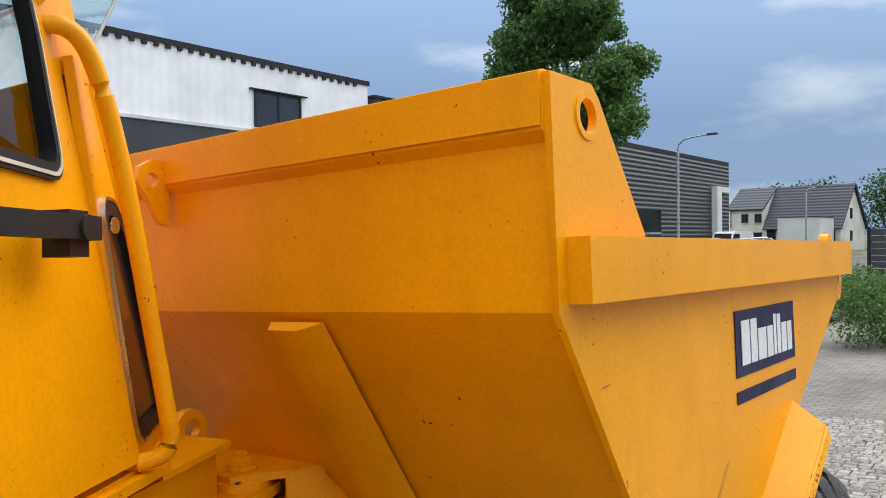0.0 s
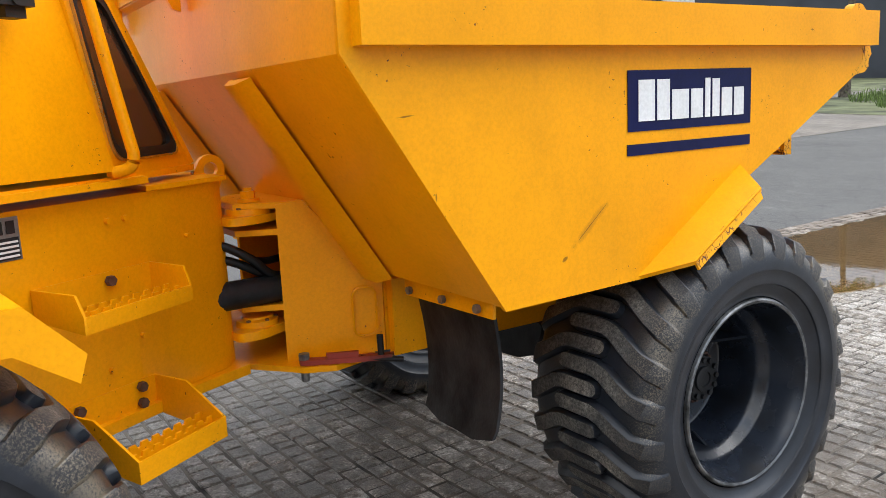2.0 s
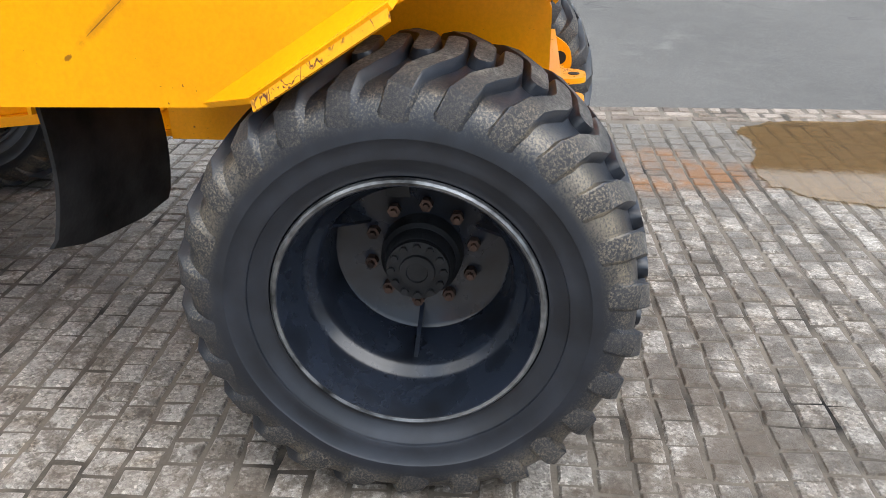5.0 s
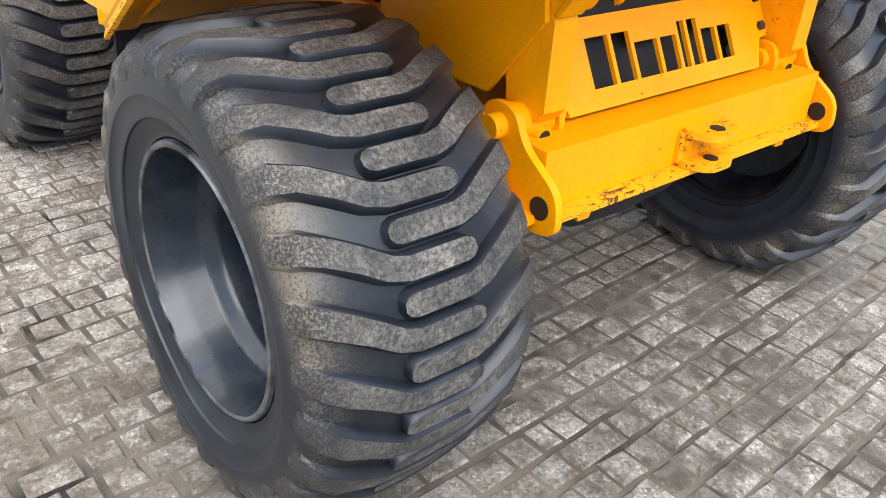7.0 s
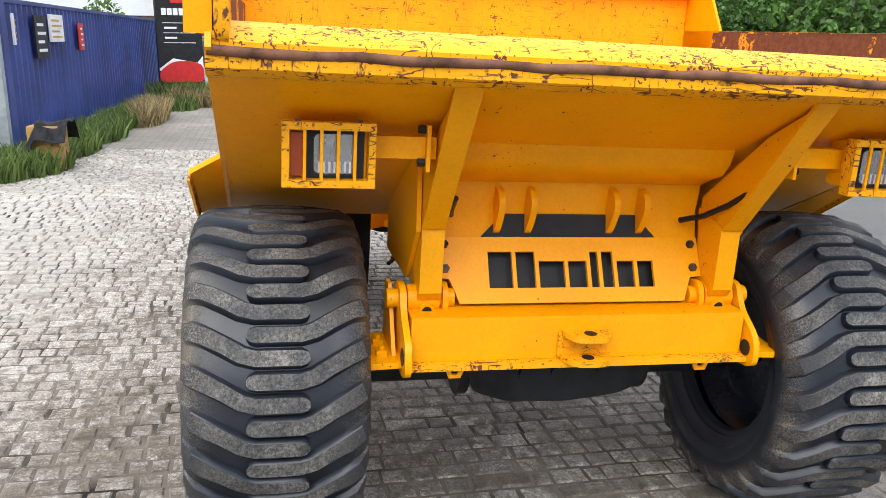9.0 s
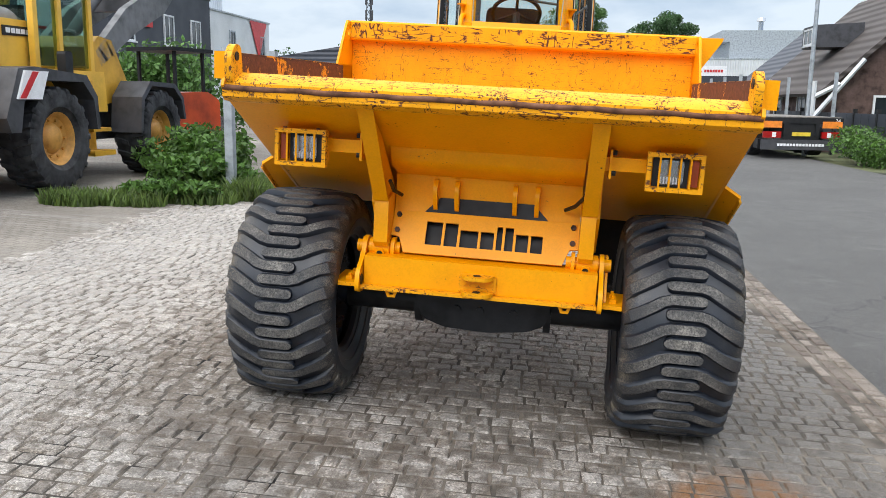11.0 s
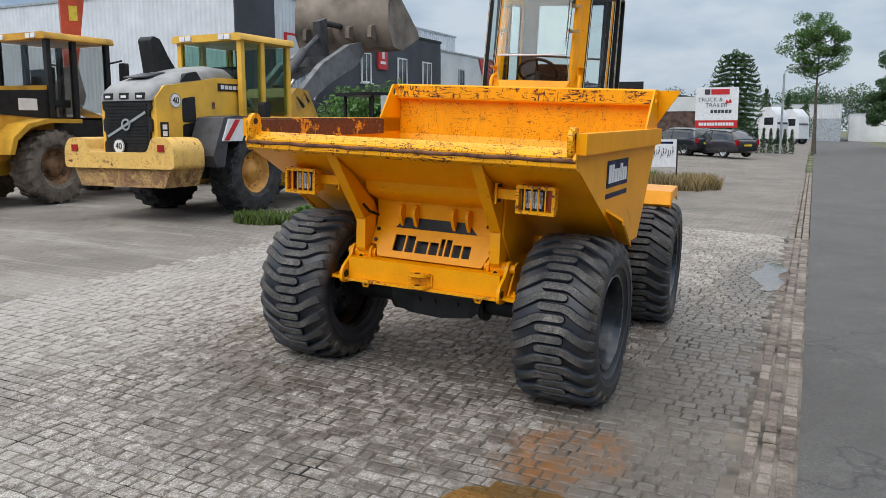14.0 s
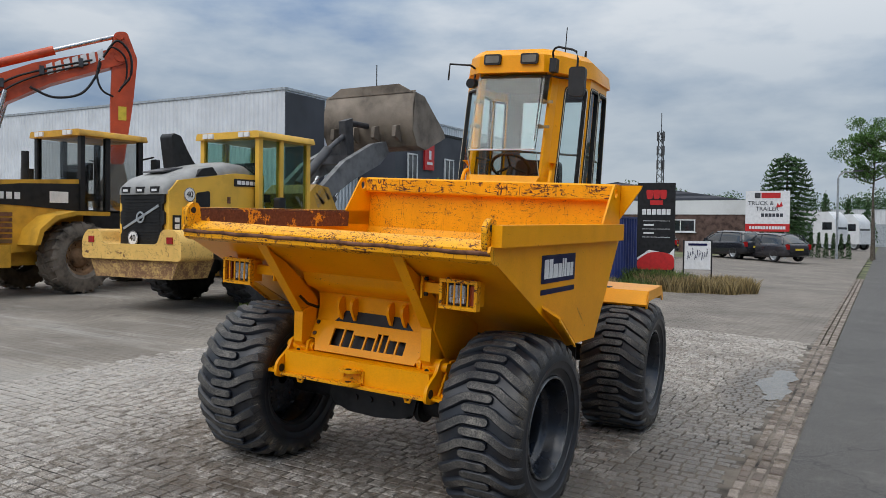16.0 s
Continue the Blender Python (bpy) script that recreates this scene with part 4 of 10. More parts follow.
SIDE = [(-1.515, 1.80), (-1.515, 2.262), (-1.345, 2.262), (-1.315, 2.235), (-1.11, 1.955), (-1.11, 1.82), (0.83, 1.82), (0.845, 1.785), (0.80, 1.735), (0.725, 1.70), (-0.475, 1.072), (-1.03, 1.062)]
for sg in (1, -1):
    bm = B()
    # a slit runs to the round lifting hole in the rear gusset
    eye = [(-1.372 + 0.037 * math.cos(2 * math.pi * k / 20 + math.pi / 2), 2.192 + 0.037 * math.sin(2 * math.pi * k / 20 + math.pi / 2)) for k in range(21)]
    prism(bm, SIDE[:2] + [(-1.3722, 2.262)] + eye + [(-1.3718, 2.262)] + SIDE[2:], "x", sg * (SX - 0.012), sg * (SX + 0.004))
    dp("side_panel", bm, M_side, skip, "yellow skip side with small rust chips", 0.003)
    # rail: a long box with closed ends; its inner side is worn
    bm = B()
    box(bm, sg * 1.238, sg * 1.306, -1.478, 0.80, 1.815, 1.945)
    dp("side_rail", bm, M_yellow, skip, "yellow box rail along the skip top", 0.012)
    bm = B()
    box(bm, sg * 1.20, sg * 1.236, -1.10, 0.79, 1.872, 1.935)
    dp("inner_ledge", bm, M_worn_rail, skip, "rusty chipped ledge inside the rail", 0.006)
    bm = B()
    end = round_poly([(0.70, 1.80), (0.84, 1.79), (0.86, 1.93), (0.80, 1.985), (0.74, 1.975)], 0.045, 5)
    prism(bm, end, "x", sg * 1.196, sg * 1.232)
    dp("rail_end", bm, M_lip, skip, "rounded chipped end plate of the rail", 0.004)
    # solid dark disc: the hole's shade put in as colour, nothing is cut
    bm = B()
    tube(bm, [(sg * 1.19, 0.795, 1.925), (sg * 1.238, 0.795, 1.925)], 0.022, 16)
    dp("rail_end_hole", bm, M_dark, skip)
    bm = B()
    box(bm, sg * 1.2355, sg * 1.2375, -1.10, 0.76, 1.936, 1.944)
    box(bm, sg * 1.196, sg * 1.1995, -1.09, 0.72, 1.80, 1.93)
    dp("worn_strip", bm, M_worn_rail, skip, "brown rusty inner side of the rail")
    bm = B()
    ring_prism(bm, [(-1.372 + 0.050 * math.cos(k * 0.314), 2.192 + 0.050 * math.sin(k * 0.314)) for k in range(20)], [(-1.372 + 0.036 * math.cos(k * 0.314), 2.192 + 0.036 * math.sin(k * 0.314)) for k in range(20)], "x", sg * (SX + 0.004), sg * (SX + 0.008))
    dp("lifting_eye_ring", bm, M_yellow, skip, "worn ring round the lifting hole")
    # folded wing over the wheel
    bm = B()
    plate(bm, [(sg * SX, 0.03, 1.412), (sg * 1.374, -0.015, 1.336), (sg * 1.365, -0.335, 1.128), (sg * SX, -0.49, 1.082)], 0.018 * sg)
    dp("wing", bm, M_yellow, skip, "yellow bent plate over the front wheel, worn edge", 0.004)
    bm = B()
    plate(bm, [(sg * 1.366, -0.018, 1.340), (sg * 1.380, -0.012, 1.300), (sg * 1.371, -0.325, 1.098), (sg * 1.358, -0.335, 1.132)], 0.012 * sg)
    dp("wing_lip", bm, M_lip, skip, "chipped lower fold of the wing", 0.003)
    # stickers: the wordmark as plain blocks
    bm = B()
    lo, hi = sg * (SX + 0.0055), sg * (SX + 0.0075)
    box(bm, min(lo, hi), max(lo, hi), -0.530, 0.078, 1.552, 1.742)
    dp("name_sticker", bm, M_navy, skip, "navy blue maker's sticker with white lettering blocks")
    bm = B()
    box(bm, min(lo, hi), max(lo, hi), -0.533, 0.077, 1.477, 1.512)
    dp("stripe_sticker", bm, M_navy, skip, "navy blue stripe")
    bm = B()
    block_word(bm, *((-0.485, 0.035) if sg > 0 else (0.035, -0.485)), 1.583, 1.712, 0, 0.002, WORD)
    bm.transform(Matrix.Rotation(radians(90), 4, "Z"))
    bm.transform(Matrix.Translation((sg * (SX + 0.0095) + (0.001 if sg > 0 else 0.001), 0, 0)) )
    dp("sticker_lettering", bm, M_white, skip, "white lettering blocks")

# rear wall rim, folded box along the top
bm = B()
prism(bm, [(-1.525, 2.15), (-1.525, 2.255), (-1.515, 2.268), (-1.425, 2.268), (-1.41, 2.255), (-1.41, 2.135), (-1.425, 2.125), (-1.495, 2.125)], "x", -1.238, 1.238)
dp("rear_rim", bm, [M_yellow], skip, "folded yellow rear rim", 0.004)
bm = B()
for x0, x1 in ((-1.238, 1.238),):
    plate(bm, [(x0, -1.529, 2.158), (x1, -1.529, 2.158), (x1, -1.529, 2.262), (x0, -1.529, 2.262)], 0.003)
dp("rear_rim_face", bm, M_yellow, skip)
bm = B()
plate(bm, [(-1.235, -1.4075, 2.145), (1.235, -1.4075, 2.145), (1.235, -1.4075, 2.252), (-1.235, -1.4075, 2.252)], -0.003)
dp("rim_scratch_band", bm, M_scratched, skip, "front of the rim with deep rusty scratches")
# worn inner linings, one sheet each
for nm, q, th in (("back_lining", ((-1.484, 1.80), (-1.484, 2.13)), -0.003), ("front_lining", ((0.78, 1.741), (-0.46, 1.103)), 0.003), ("floor_lining", ((-0.47, 1.103), (-1.02, 1.093)), 0.003), ("rear_lining", ((-1.02, 1.095), (-1.482, 1.80)), 0.003)):
    (ya, za), (yb, zb) = q
    bm = B()
    plate(bm, [(-1.235, ya, za), (1.235, ya, za), (1.235, yb, zb), (-1.235, yb, zb)], th)
    dp(nm, bm, M_inside, skip, "worn yellow inside of the skip")
# front lip: folded channel with a bare rusty edge
bm = B()
prism(bm, [(0.70, 1.70), (0.80, 1.715), (0.825, 1.735), (0.825, 1.80), (0.80, 1.822), (0.72, 1.850), (0.71, 1.838), (0.78, 1.80), (0.78, 1.76)], "x", -1.255, 1.255)
dp("front_lip", bm, M_lip, skip, "folded yellow front lip full of scratches", 0.004)
bm = B()
tube(bm, [(-1.25 + 0.125 * i, 0.822 + 0.004 * math.sin(i * 1.7), 1.775 + 0.003 * math.sin(i * 2.3)) for i in range(21)], 0.014, 10)
dp("lip_edge", bm, M_rust, skip, "bare brown rusty tipping edge")
# bracket reaching back from the rear wall on one side
bm = B()
prism(bm, [(-1.256, 2.262), (-1.43, 2.266), (-1.42, 2.235), (-1.256, 1.985)], "y", -1.515, -1.495)
dp("rear_bracket", bm, M_yellow, skip, "yellow tapered plate at the rear corner", 0.003)
# rear lifting lug, ribs
for sg in (1, -1):
    x0 = 0.0 if sg > 0 else -0.90
    bm = B()
    back, top = -1.516, 2.225
    outer = [(back, 2.04), (back, top), (back - 0.05, top), (back - 0.088, top - 0.02), (back - 0.098, top - 0.06), (back - 0.07, top - 0.10), (back - 0.03, 2.05)]
    hole = [(back - 0.052 + 0.020 * math.cos(2 * math.pi * k / 14 + math.pi / 2), top - 0.055 + 0.020 * math.sin(2 * math.pi * k / 14 + math.pi / 2)) for k in range(15)]
    prism(bm, outer[:3] + [(back - 0.0518, top)] + hole[::-1] + [(back - 0.0522, top)] + outer[3:], "x", x0 - 0.012, x0 + 0.012)
    dp("lifting_lug", bm, M_yellow, skip, "yellow lifting lug with a hole", 0.002)
for x in (0.51, -0.51):
    bm = B()
    n = Vector((0, -0.84, -0.54))
    a, b = Vector((x, -1.50, 1.775)), Vector((x, -1.035, 1.06))
    h = 0.035

    vs = []
    for p in (a, b):
        for dx, hh in ((-0.097, 0.0), (-0.075, h), (0.03, h), (0.092, 0.0)):
            vs.append(bm.verts.new(p + Vector((dx, 0, 0)) + n * hh))
    for j in range(3):
        bm.faces.new((vs[j], vs[j + 1], vs[5 + j], vs[4 + j]))
    bm.faces.new((vs[0], vs[3], vs[2], vs[1]))
    bm.faces.new((vs[4], vs[5], vs[6], vs[7]))
    bm.faces.new((vs[0], vs[4], vs[7], vs[3]))
    dp("rib", bm, M_yellow, skip, "", 0.004)

# under-skip struts, one a side of the front: a leaning channel on an upright foot
for sg in (1, -1):
    bm = B()
    prism(bm, [(0.745, 1.722), (0.70, 1.672), (0.52, 1.575), (0.16, 1.30), (0.16, 1.18), (0.335, 1.215)], "x", sg * 0.53, sg * 0.545)
    prism(bm, [(0.745, 1.722), (0.70, 1.672), (0.52, 1.575), (0.16, 1.30), (0.16, 1.18), (0.335, 1.215)], "x", sg * 0.578, sg * 0.592)
    dp("strut", bm, M_yellow, skip, "yellow strut under the skip front", 0.003)
    bm = B()
    plate(bm, [(sg * 0.522, 0.752, 1.722), (sg * 0.604, 0.752, 1.722), (sg * 0.597, 0.345, 1.222), (sg * 0.518, 0.345, 1.222)], 0.012 * sg)
    dp("strut_face", bm, M_yellow, skip, "yellow strut face", 0.003)
    bm = B()
    prism(bm, [(0.17, 1.26), (0.335, 1.222), (0.345, 1.20), (0.345, 0.985), (0.32, 0.955), (0.22, 0.955)], "x", sg * 0.516, sg * 0.594)
    dp("strut_foot", bm, M_yellow, skip, "", 0.008)
    bm = B()
    prism(bm, [(0.30, 1.46), (0.12, 1.40), (-0.30, 1.18), (-0.30, 0.98), (0.16, 0.99), (0.33, 1.20)], "x", sg * 0.596, sg * 0.612)
    dp("strut_web", bm, M_yellow, skip, "", 0.003)
# cross member in the middle, with hooks
bm = B()
prism(bm, [(0.36, 1.512), (0.34, 1.45), (0.30, 1.405), (0.22, 1.375), (0.16, 1.345), (0.145, 1.24), (0.170, 1.138), (0.150, 1.138), (0.12, 1.24), (0.12, 1.36)], "x", -0.515, 0.515)
dp("cross_panel", bm, M_yellow, skip, "yellow rounded cross panel below the skip floor", 0.004)
for x in (0.285, 0.165, -0.155, -0.275):
    bm = B()
    prism(bm, round_poly([(0.10, 1.33), (0.205, 1.325), (0.235, 1.27), (0.205, 1.20), (0.165, 1.145), (0.11, 1.18)], 0.03, 3), "x", x - 0.012, x + 0.012)
    dp("hook_plate", bm, M_yellow, skip, "", 0.003)
# added dark plate: its colour stands for the shade behind the hooks
bm = B()
plate(bm, [(-0.345, 0.174, 1.142), (0.345, 0.174, 1.142), (0.26, 0.154, 1.226), (-0.26, 0.154, 1.226)], 0.004)
dp("hook_recess", bm, M_dark, skip, "dark plate standing for the shade behind the hooks")

# name plate with a cut-out wordmark, shown as dark blocks
bm = B()
PL = Matrix.Translation((0, 0.165, 1.137)) @ Matrix.Rotation(radians(28.7), 4, "X")
prism(bm, [(-0.515, 0.0), (0.515, 0.0), (0.515, -0.055), (-0.515, -0.055)], "y", 0.0, 0.014)
prism(bm, [(-0.455, -0.19), (0.455, -0.19), (0.435, -0.245), (-0.435, -0.245)], "y", 0.0, 0.014)
for sx in (1, -1):
    prism(bm, [(sx * 0.322, -0.055), (sx * 0.515, -0.055), (sx * 0.515, -0.15), (sx * 0.47, -0.155), (sx * 0.455, -0.19), (sx * 0.322, -0.19)], "y", 0.0, 0.014)
total_w = sum(w for w, h in WORD) + 0.16 * (len(WORD) - 1)
xx = 0.322
for i, (w, h) in enumerate(WORD):
    dx = 0.644 * w / total_w
    if h < 0.95:
        box(bm, xx - dx, xx, 0.0, 0.014, -0.19 + 0.135 * h, -0.055)
    xx -= dx
    if i < len(WORD) - 1:
        gw = 0.644 * 0.16 / total_w
        box(bm, xx - gw, xx, 0.0, 0.014, -0.19, -0.055)
        xx -= gw
bm.transform(PL)
name_plate = dp("name_plate", bm, M_yellow, None, "yellow name plate with cut-out lettering blocks")
# added sheet, coloured dark in place of the unlit void behind the cut-outs
bm = B()
prism(bm, [(-0.36, -0.03), (0.36, -0.03), (0.36, -0.205), (-0.36, -0.205)], "y", -0.05, -0.04)
bm.transform(PL)
dp("plate_backing", bm, M_dark, name_plate, "dark sheet added as shade behind the lettering")
for x in (0.483, -0.483):
    for z in (-0.028, -0.118):
        bm = B()
        bolt(bm, (x, 0.014, z), (0, 1, 0), 0.016, 0.012)
        bm.transform(PL)
        dp("plate_bolt", bm, M_nut, name_plate)

# front beam
bm = B()
box(bm, -0.625, 0.625, 0.20, 0.400, 0.757, 0.915)
beam = dp("front_beam", bm, M_yellow, None, "yellow box beam across the front", 0.014)
bm = B()
box(bm, -0.632, 0.632, 0.18, 0.445, 0.738, 0.756)
dp("beam_flange", bm, M_lip, beam, "yellow lower flange with a chipped edge", 0.004)
for sg in (1, -1):
    bm = B()
    outer = round_poly([(0.19, 0.90), (0.205, 1.0), (0.31, 1.0), (0.345, 0.92), (0.475, 0.835), (0.485, 0.73), (0.40, 0.712), (0.19, 0.74)], 0.045, 4)
    prism(bm, outer, "x", sg * 0.633, sg * 0.656)
    dp("pivot_plate", bm, M_yellow, beam, "yellow rounded pivot plate with a dark disc for its hole", 0.003)
    # the plate is uncut; a dark plug gives the shade of its hole
    bm = B()
    lathe(bm, [(sg * 0.630, 0.0001), (sg * 0.630, 0.030), (sg * 0.659, 0.030), (sg * 0.659, 0.0001)], 18)
    bm.transform(Matrix.Translation((0, 0.425, 0.787)))
    dp("plate_hole", bm, M_dark, beam)
    bm = B()
    prism(bm, round_poly([(0.20, 0.90), (0.215, 1.0), (0.305, 1.0), (0.325, 0.90)], 0.04, 4), "x", sg * 0.482, sg * 0.502)
    dp("inner_pivot_plate", bm, M_yellow, beam, "", 0.003)
    bm = B()
    tube(bm, [(sg * 0.455, 0.262, 0.943), (sg * 0.695, 0.262, 0.943)], 0.034, 18)
    tube(bm, [(sg * 0.512, 0.262, 0.943), (sg * 0.625, 0.262, 0.943)], 0.050, 18)
    dp("pivot_pin", bm, M_yellow, beam, "", 0.003)
    bm = B()
    tube(bm, [(sg * 0.56, 0.27, 0.925), (sg * 0.56, 0.325, 0.915)], 0.026, 14)
    pin_end = dp("pin_socket", bm, M_yellow, beam, "short yellow tube end", 0.003)
    # dark disc on the closed tube end, coloured like a shaded bore
    bm = B()
    tube(bm, [(sg * 0.56, 0.322, 0.9155), (sg * 0.56, 0.328, 0.9145)], 0.017, 14)
    dp("socket_bore", bm, M_dark, pin_end)
    bm = B()
    prism(bm, [(sg * 0.652, 0.12), (sg * 0.652, 0.415), (sg * 0.76, 0.425), (sg * 0.79, 0.40), (sg * 0.80, 0.14)], "z", 0.742, 0.764)
    prism(bm, [(0.12, 0.765), (0.15, 0.98), (0.21, 0.98), (0.36, 0.765)], "x", sg * 0.668, sg * 0.682)
    dp("axle_bracket", bm, M_yellow, beam, "", 0.004)
    for y in (0.24, 0.345):
        bm = B()
        box(bm, sg * 0.70, sg * 0.735, y - 0.018, y + 0.018, 0.764, 0.784)
        tube(bm, [(sg * 0.7175, y, 0.78), (sg * 0.7175, y, 0.80)], 0.010, 8)
        dp("bracket_nut", bm, M_yellow, beam, "", 0.004)
    bm = B()
    ring_prism(bm, [(sg * 0.43, 0.738), (sg * 0.505, 0.738), (sg * 0.488, 0.697), (sg * 0.447, 0.697)], [(sg * 0.453, 0.724), (sg * 0.482, 0.724), (sg * 0.476, 0.710), (sg * 0.459, 0.710)], "y", 0.40, 0.412)
    dp("tie_tab", bm, M_yellow, beam, "", 0.002)
# tow jaw
bm = B()
for z in (0.768, 0.857):
    prism(bm, round_poly([(-0.100, 0.40), (0.100, 0.40), (0.062, 0.50), (-0.062, 0.50)], 0.04, 5), "z", z - 0.010, z + 0.010)
box(bm, -0.100, 0.100, 0.401, 0.414, 0.768, 0.857)
jaw = dp("tow_jaw", bm, M_inside, beam, "chipped yellow tow jaw", 0.003)
# thin dark discs on the solid jaw plates stand for shaded pin holes
for z in (0.7785, 0.8675):
    bm = B()
    tube(bm, [(0, 0.455, z), (0, 0.455, z + 0.0017)], 0.022, 16)
    dp("jaw_hole", bm, M_dark, jaw)
for x in (0.07, -0.07):
    bm = B()
    bolt(bm, (x, 0.414, 0.82), (0, 1, 0), 0.016, 0.012)
    dp("jaw_bolt", bm, M_yellow, jaw)

# headlamps in guards
for sg in (1, -1):
    bm = B()
    prism(bm, round_poly([(0.835, 1.435), (1.055, 1.435), (1.055, 1.595), (0.835, 1.595)], 0.01, 2), "y", 0.44, 0.545)
    if sg < 0:
        bm.transform(Matrix.Scale(-1, 4, (1, 0, 0)))
    bm.transform(Matrix.Translation((-0.016 * sg, 0.022, -0.020)))
    lamp = dp("headlamp", bm, M_yellow, None, "headlamp and indicator behind a yellow bar guard", 0.006)

    def lp(name, bmx, mat, label="", bevel=0.0):
        if sg < 0:
            bmx.transform(Matrix.Scale(-1, 4, (1, 0, 0)))
        bmx.transform(Matrix.Translation((-0.016 * sg, 0.022, -0.020)))
        return dp(name, bmx, mat, lamp, label, bevel)
    bm = B()
    o = [(0.812, 1.418), (1.080, 1.418), (1.080, 1.606), (0.812, 1.606)]
    i = [(0.832, 1.440), (1.060, 1.440), (1.060, 1.584), (0.832, 1.584)]
    ring_prism(bm, o, i, "y", 0.545, 0.592)
    lp("lamp_guard_frame", bm, M_lip, "yellow chipped guard frame", 0.003)
    for x in (0.872, 0.920, 0.968, 1.016):
        bm = B()
        box(bm, x - 0.0045, x + 0.0045, 0.584, 0.592, 1.436, 1.588)
        lp("guard_bar", bm, M_yellow)
    bm = B()
    box(bm, 0.842, 1.010, 0.546, 0.556, 1.442, 1.582)
    lp("lamp_housing", bm, M_dark, "black lamp housing", 0.006)
    bm = B()
    prism(bm, round_poly([(0.868, 1.455), (0.988, 1.455), (0.988, 1.57), (0.868, 1.57)], 0.02, 4), "y", 0.556, 0.560)
    lp("reflector", bm, M_chrome, "bright reflector", 0.001)
    bm = B()
    prism(bm, round_poly([(0.866, 1.452), (0.990, 1.452), (0.990, 1.573), (0.866, 1.573)], 0.02, 4), "y", 0.564, 0.572)
    lp("lamp_glass", bm, M_lens, "clear ribbed lamp glass", 0.001)
    bm = B()
    for k in range(7):
        box(bm, 0.880 + 0.015 * k, 0.886 + 0.015 * k, 0.5605, 0.5625, 1.458, 1.49)
    lp("glass_rib", bm, M_white)
    bm = B()
    box(bm, 1.018, 1.056, 0.546, 0.568, 1.45, 1.575)
    lp("indicator", bm, M_amber, "amber indicator lens", 0.006)
    bm = B()
    box(bm, 0.615, 0.84, 0.44, 0.50, 1.495, 1.562)
    plate(bm, [(0.638, 0.40, 1.46), (0.638, 0.53, 1.46), (0.638, 0.53, 1.60), (0.638, 0.40, 1.60)], 0.012)
    lp("lamp_bracket", bm, M_yellow, "yellow lamp bracket", 0.004)
    for z in (1.485, 1.585):
        bm = B()
        bolt(bm, (0.652, 0.50, z), (1, 0, 0), 0.014, 0.02)
        lp("bracket_bolt", bm, M_dark)
    for x in (0.86, 1.035):
        bm = B()
        bolt(bm, (x, 0.565, 1.604), (0, 0, 1), 0.01, 0.01)
        lp("guard_bolt", bm, M_rust)
# cable along a strut
bm = B()
tube(bm, [(-0.585, 0.575, 1.50), (-0.545, 0.50, 1.43), (-0.54, 0.44, 1.37), (-0.52, 0.36, 1.31), (-0.48, 0.27, 1.25), (-0.43, 0.19, 1.215)], 0.011, 8)
dp("lamp_cable", bm, M_hose, None, "black lamp cable")
bm = B()
tube(bm, [(0.50, 0.40, 1.33), (0.495, 0.32, 1.27), (0.47, 0.22, 1.235)], 0.011, 8)
dp("lamp_cable", bm, M_hose, None, "black lamp cable")

# axle
for rear in (False, True):
    y0 = -1.37 if rear else 0.0
    bm = B()
    tube(bm, [(-0.80, y0, 0.60), (-0.42, y0, 0.60), (-0.34, y0 + 0.01, 0.60), (0.34, y0 + 0.01, 0.60), (0.42, y0, 0.60), (0.80, y0, 0.60)], 0.085, 14)
    ax = dp("axle", bm, M_black_paint, None, "black greasy axle casing", 0.0, 40, rear)
    bm = B()
    prism(bm, round_poly([(-0.40, 0.68), (-0.37, 0.545), (-0.27, 0.50), (-0.05, 0.475), (0.20, 0.485), (0.33, 0.53), (0.38, 0.68)], 0.03, 3), "y", y0 - 0.16, y0 + 0.17)
    dp("axle_casing", bm, M_black_paint, ax, "", 0.02, 40, rear)
    for x, w_ in ((-0.38, 0.02), (-0.25, 0.012), (0.24, 0.012), (0.36, 0.02)):
        bm = B()
        lathe(bm, [(x - w_, 0.06), (x - w_, 0.125), (x + w_, 0.125), (x + w_, 0.06)], 18, True)
        bm.transform(Matrix.Translation((0, y0 + 0.03, 0.595)))
        dp("casing_flange", bm, M_black_paint, ax, "", 0.003, 40, rear)
    for x in (-0.19, 0.0, 0.13):
        bm = B()
        bolt(bm, (x, y0 + 0.17, 0.60), (0, 1, 0), 0.022, 0.012, 8)
        dp("casing_plug", bm, M_black_paint, ax, "", 0, 40, rear)

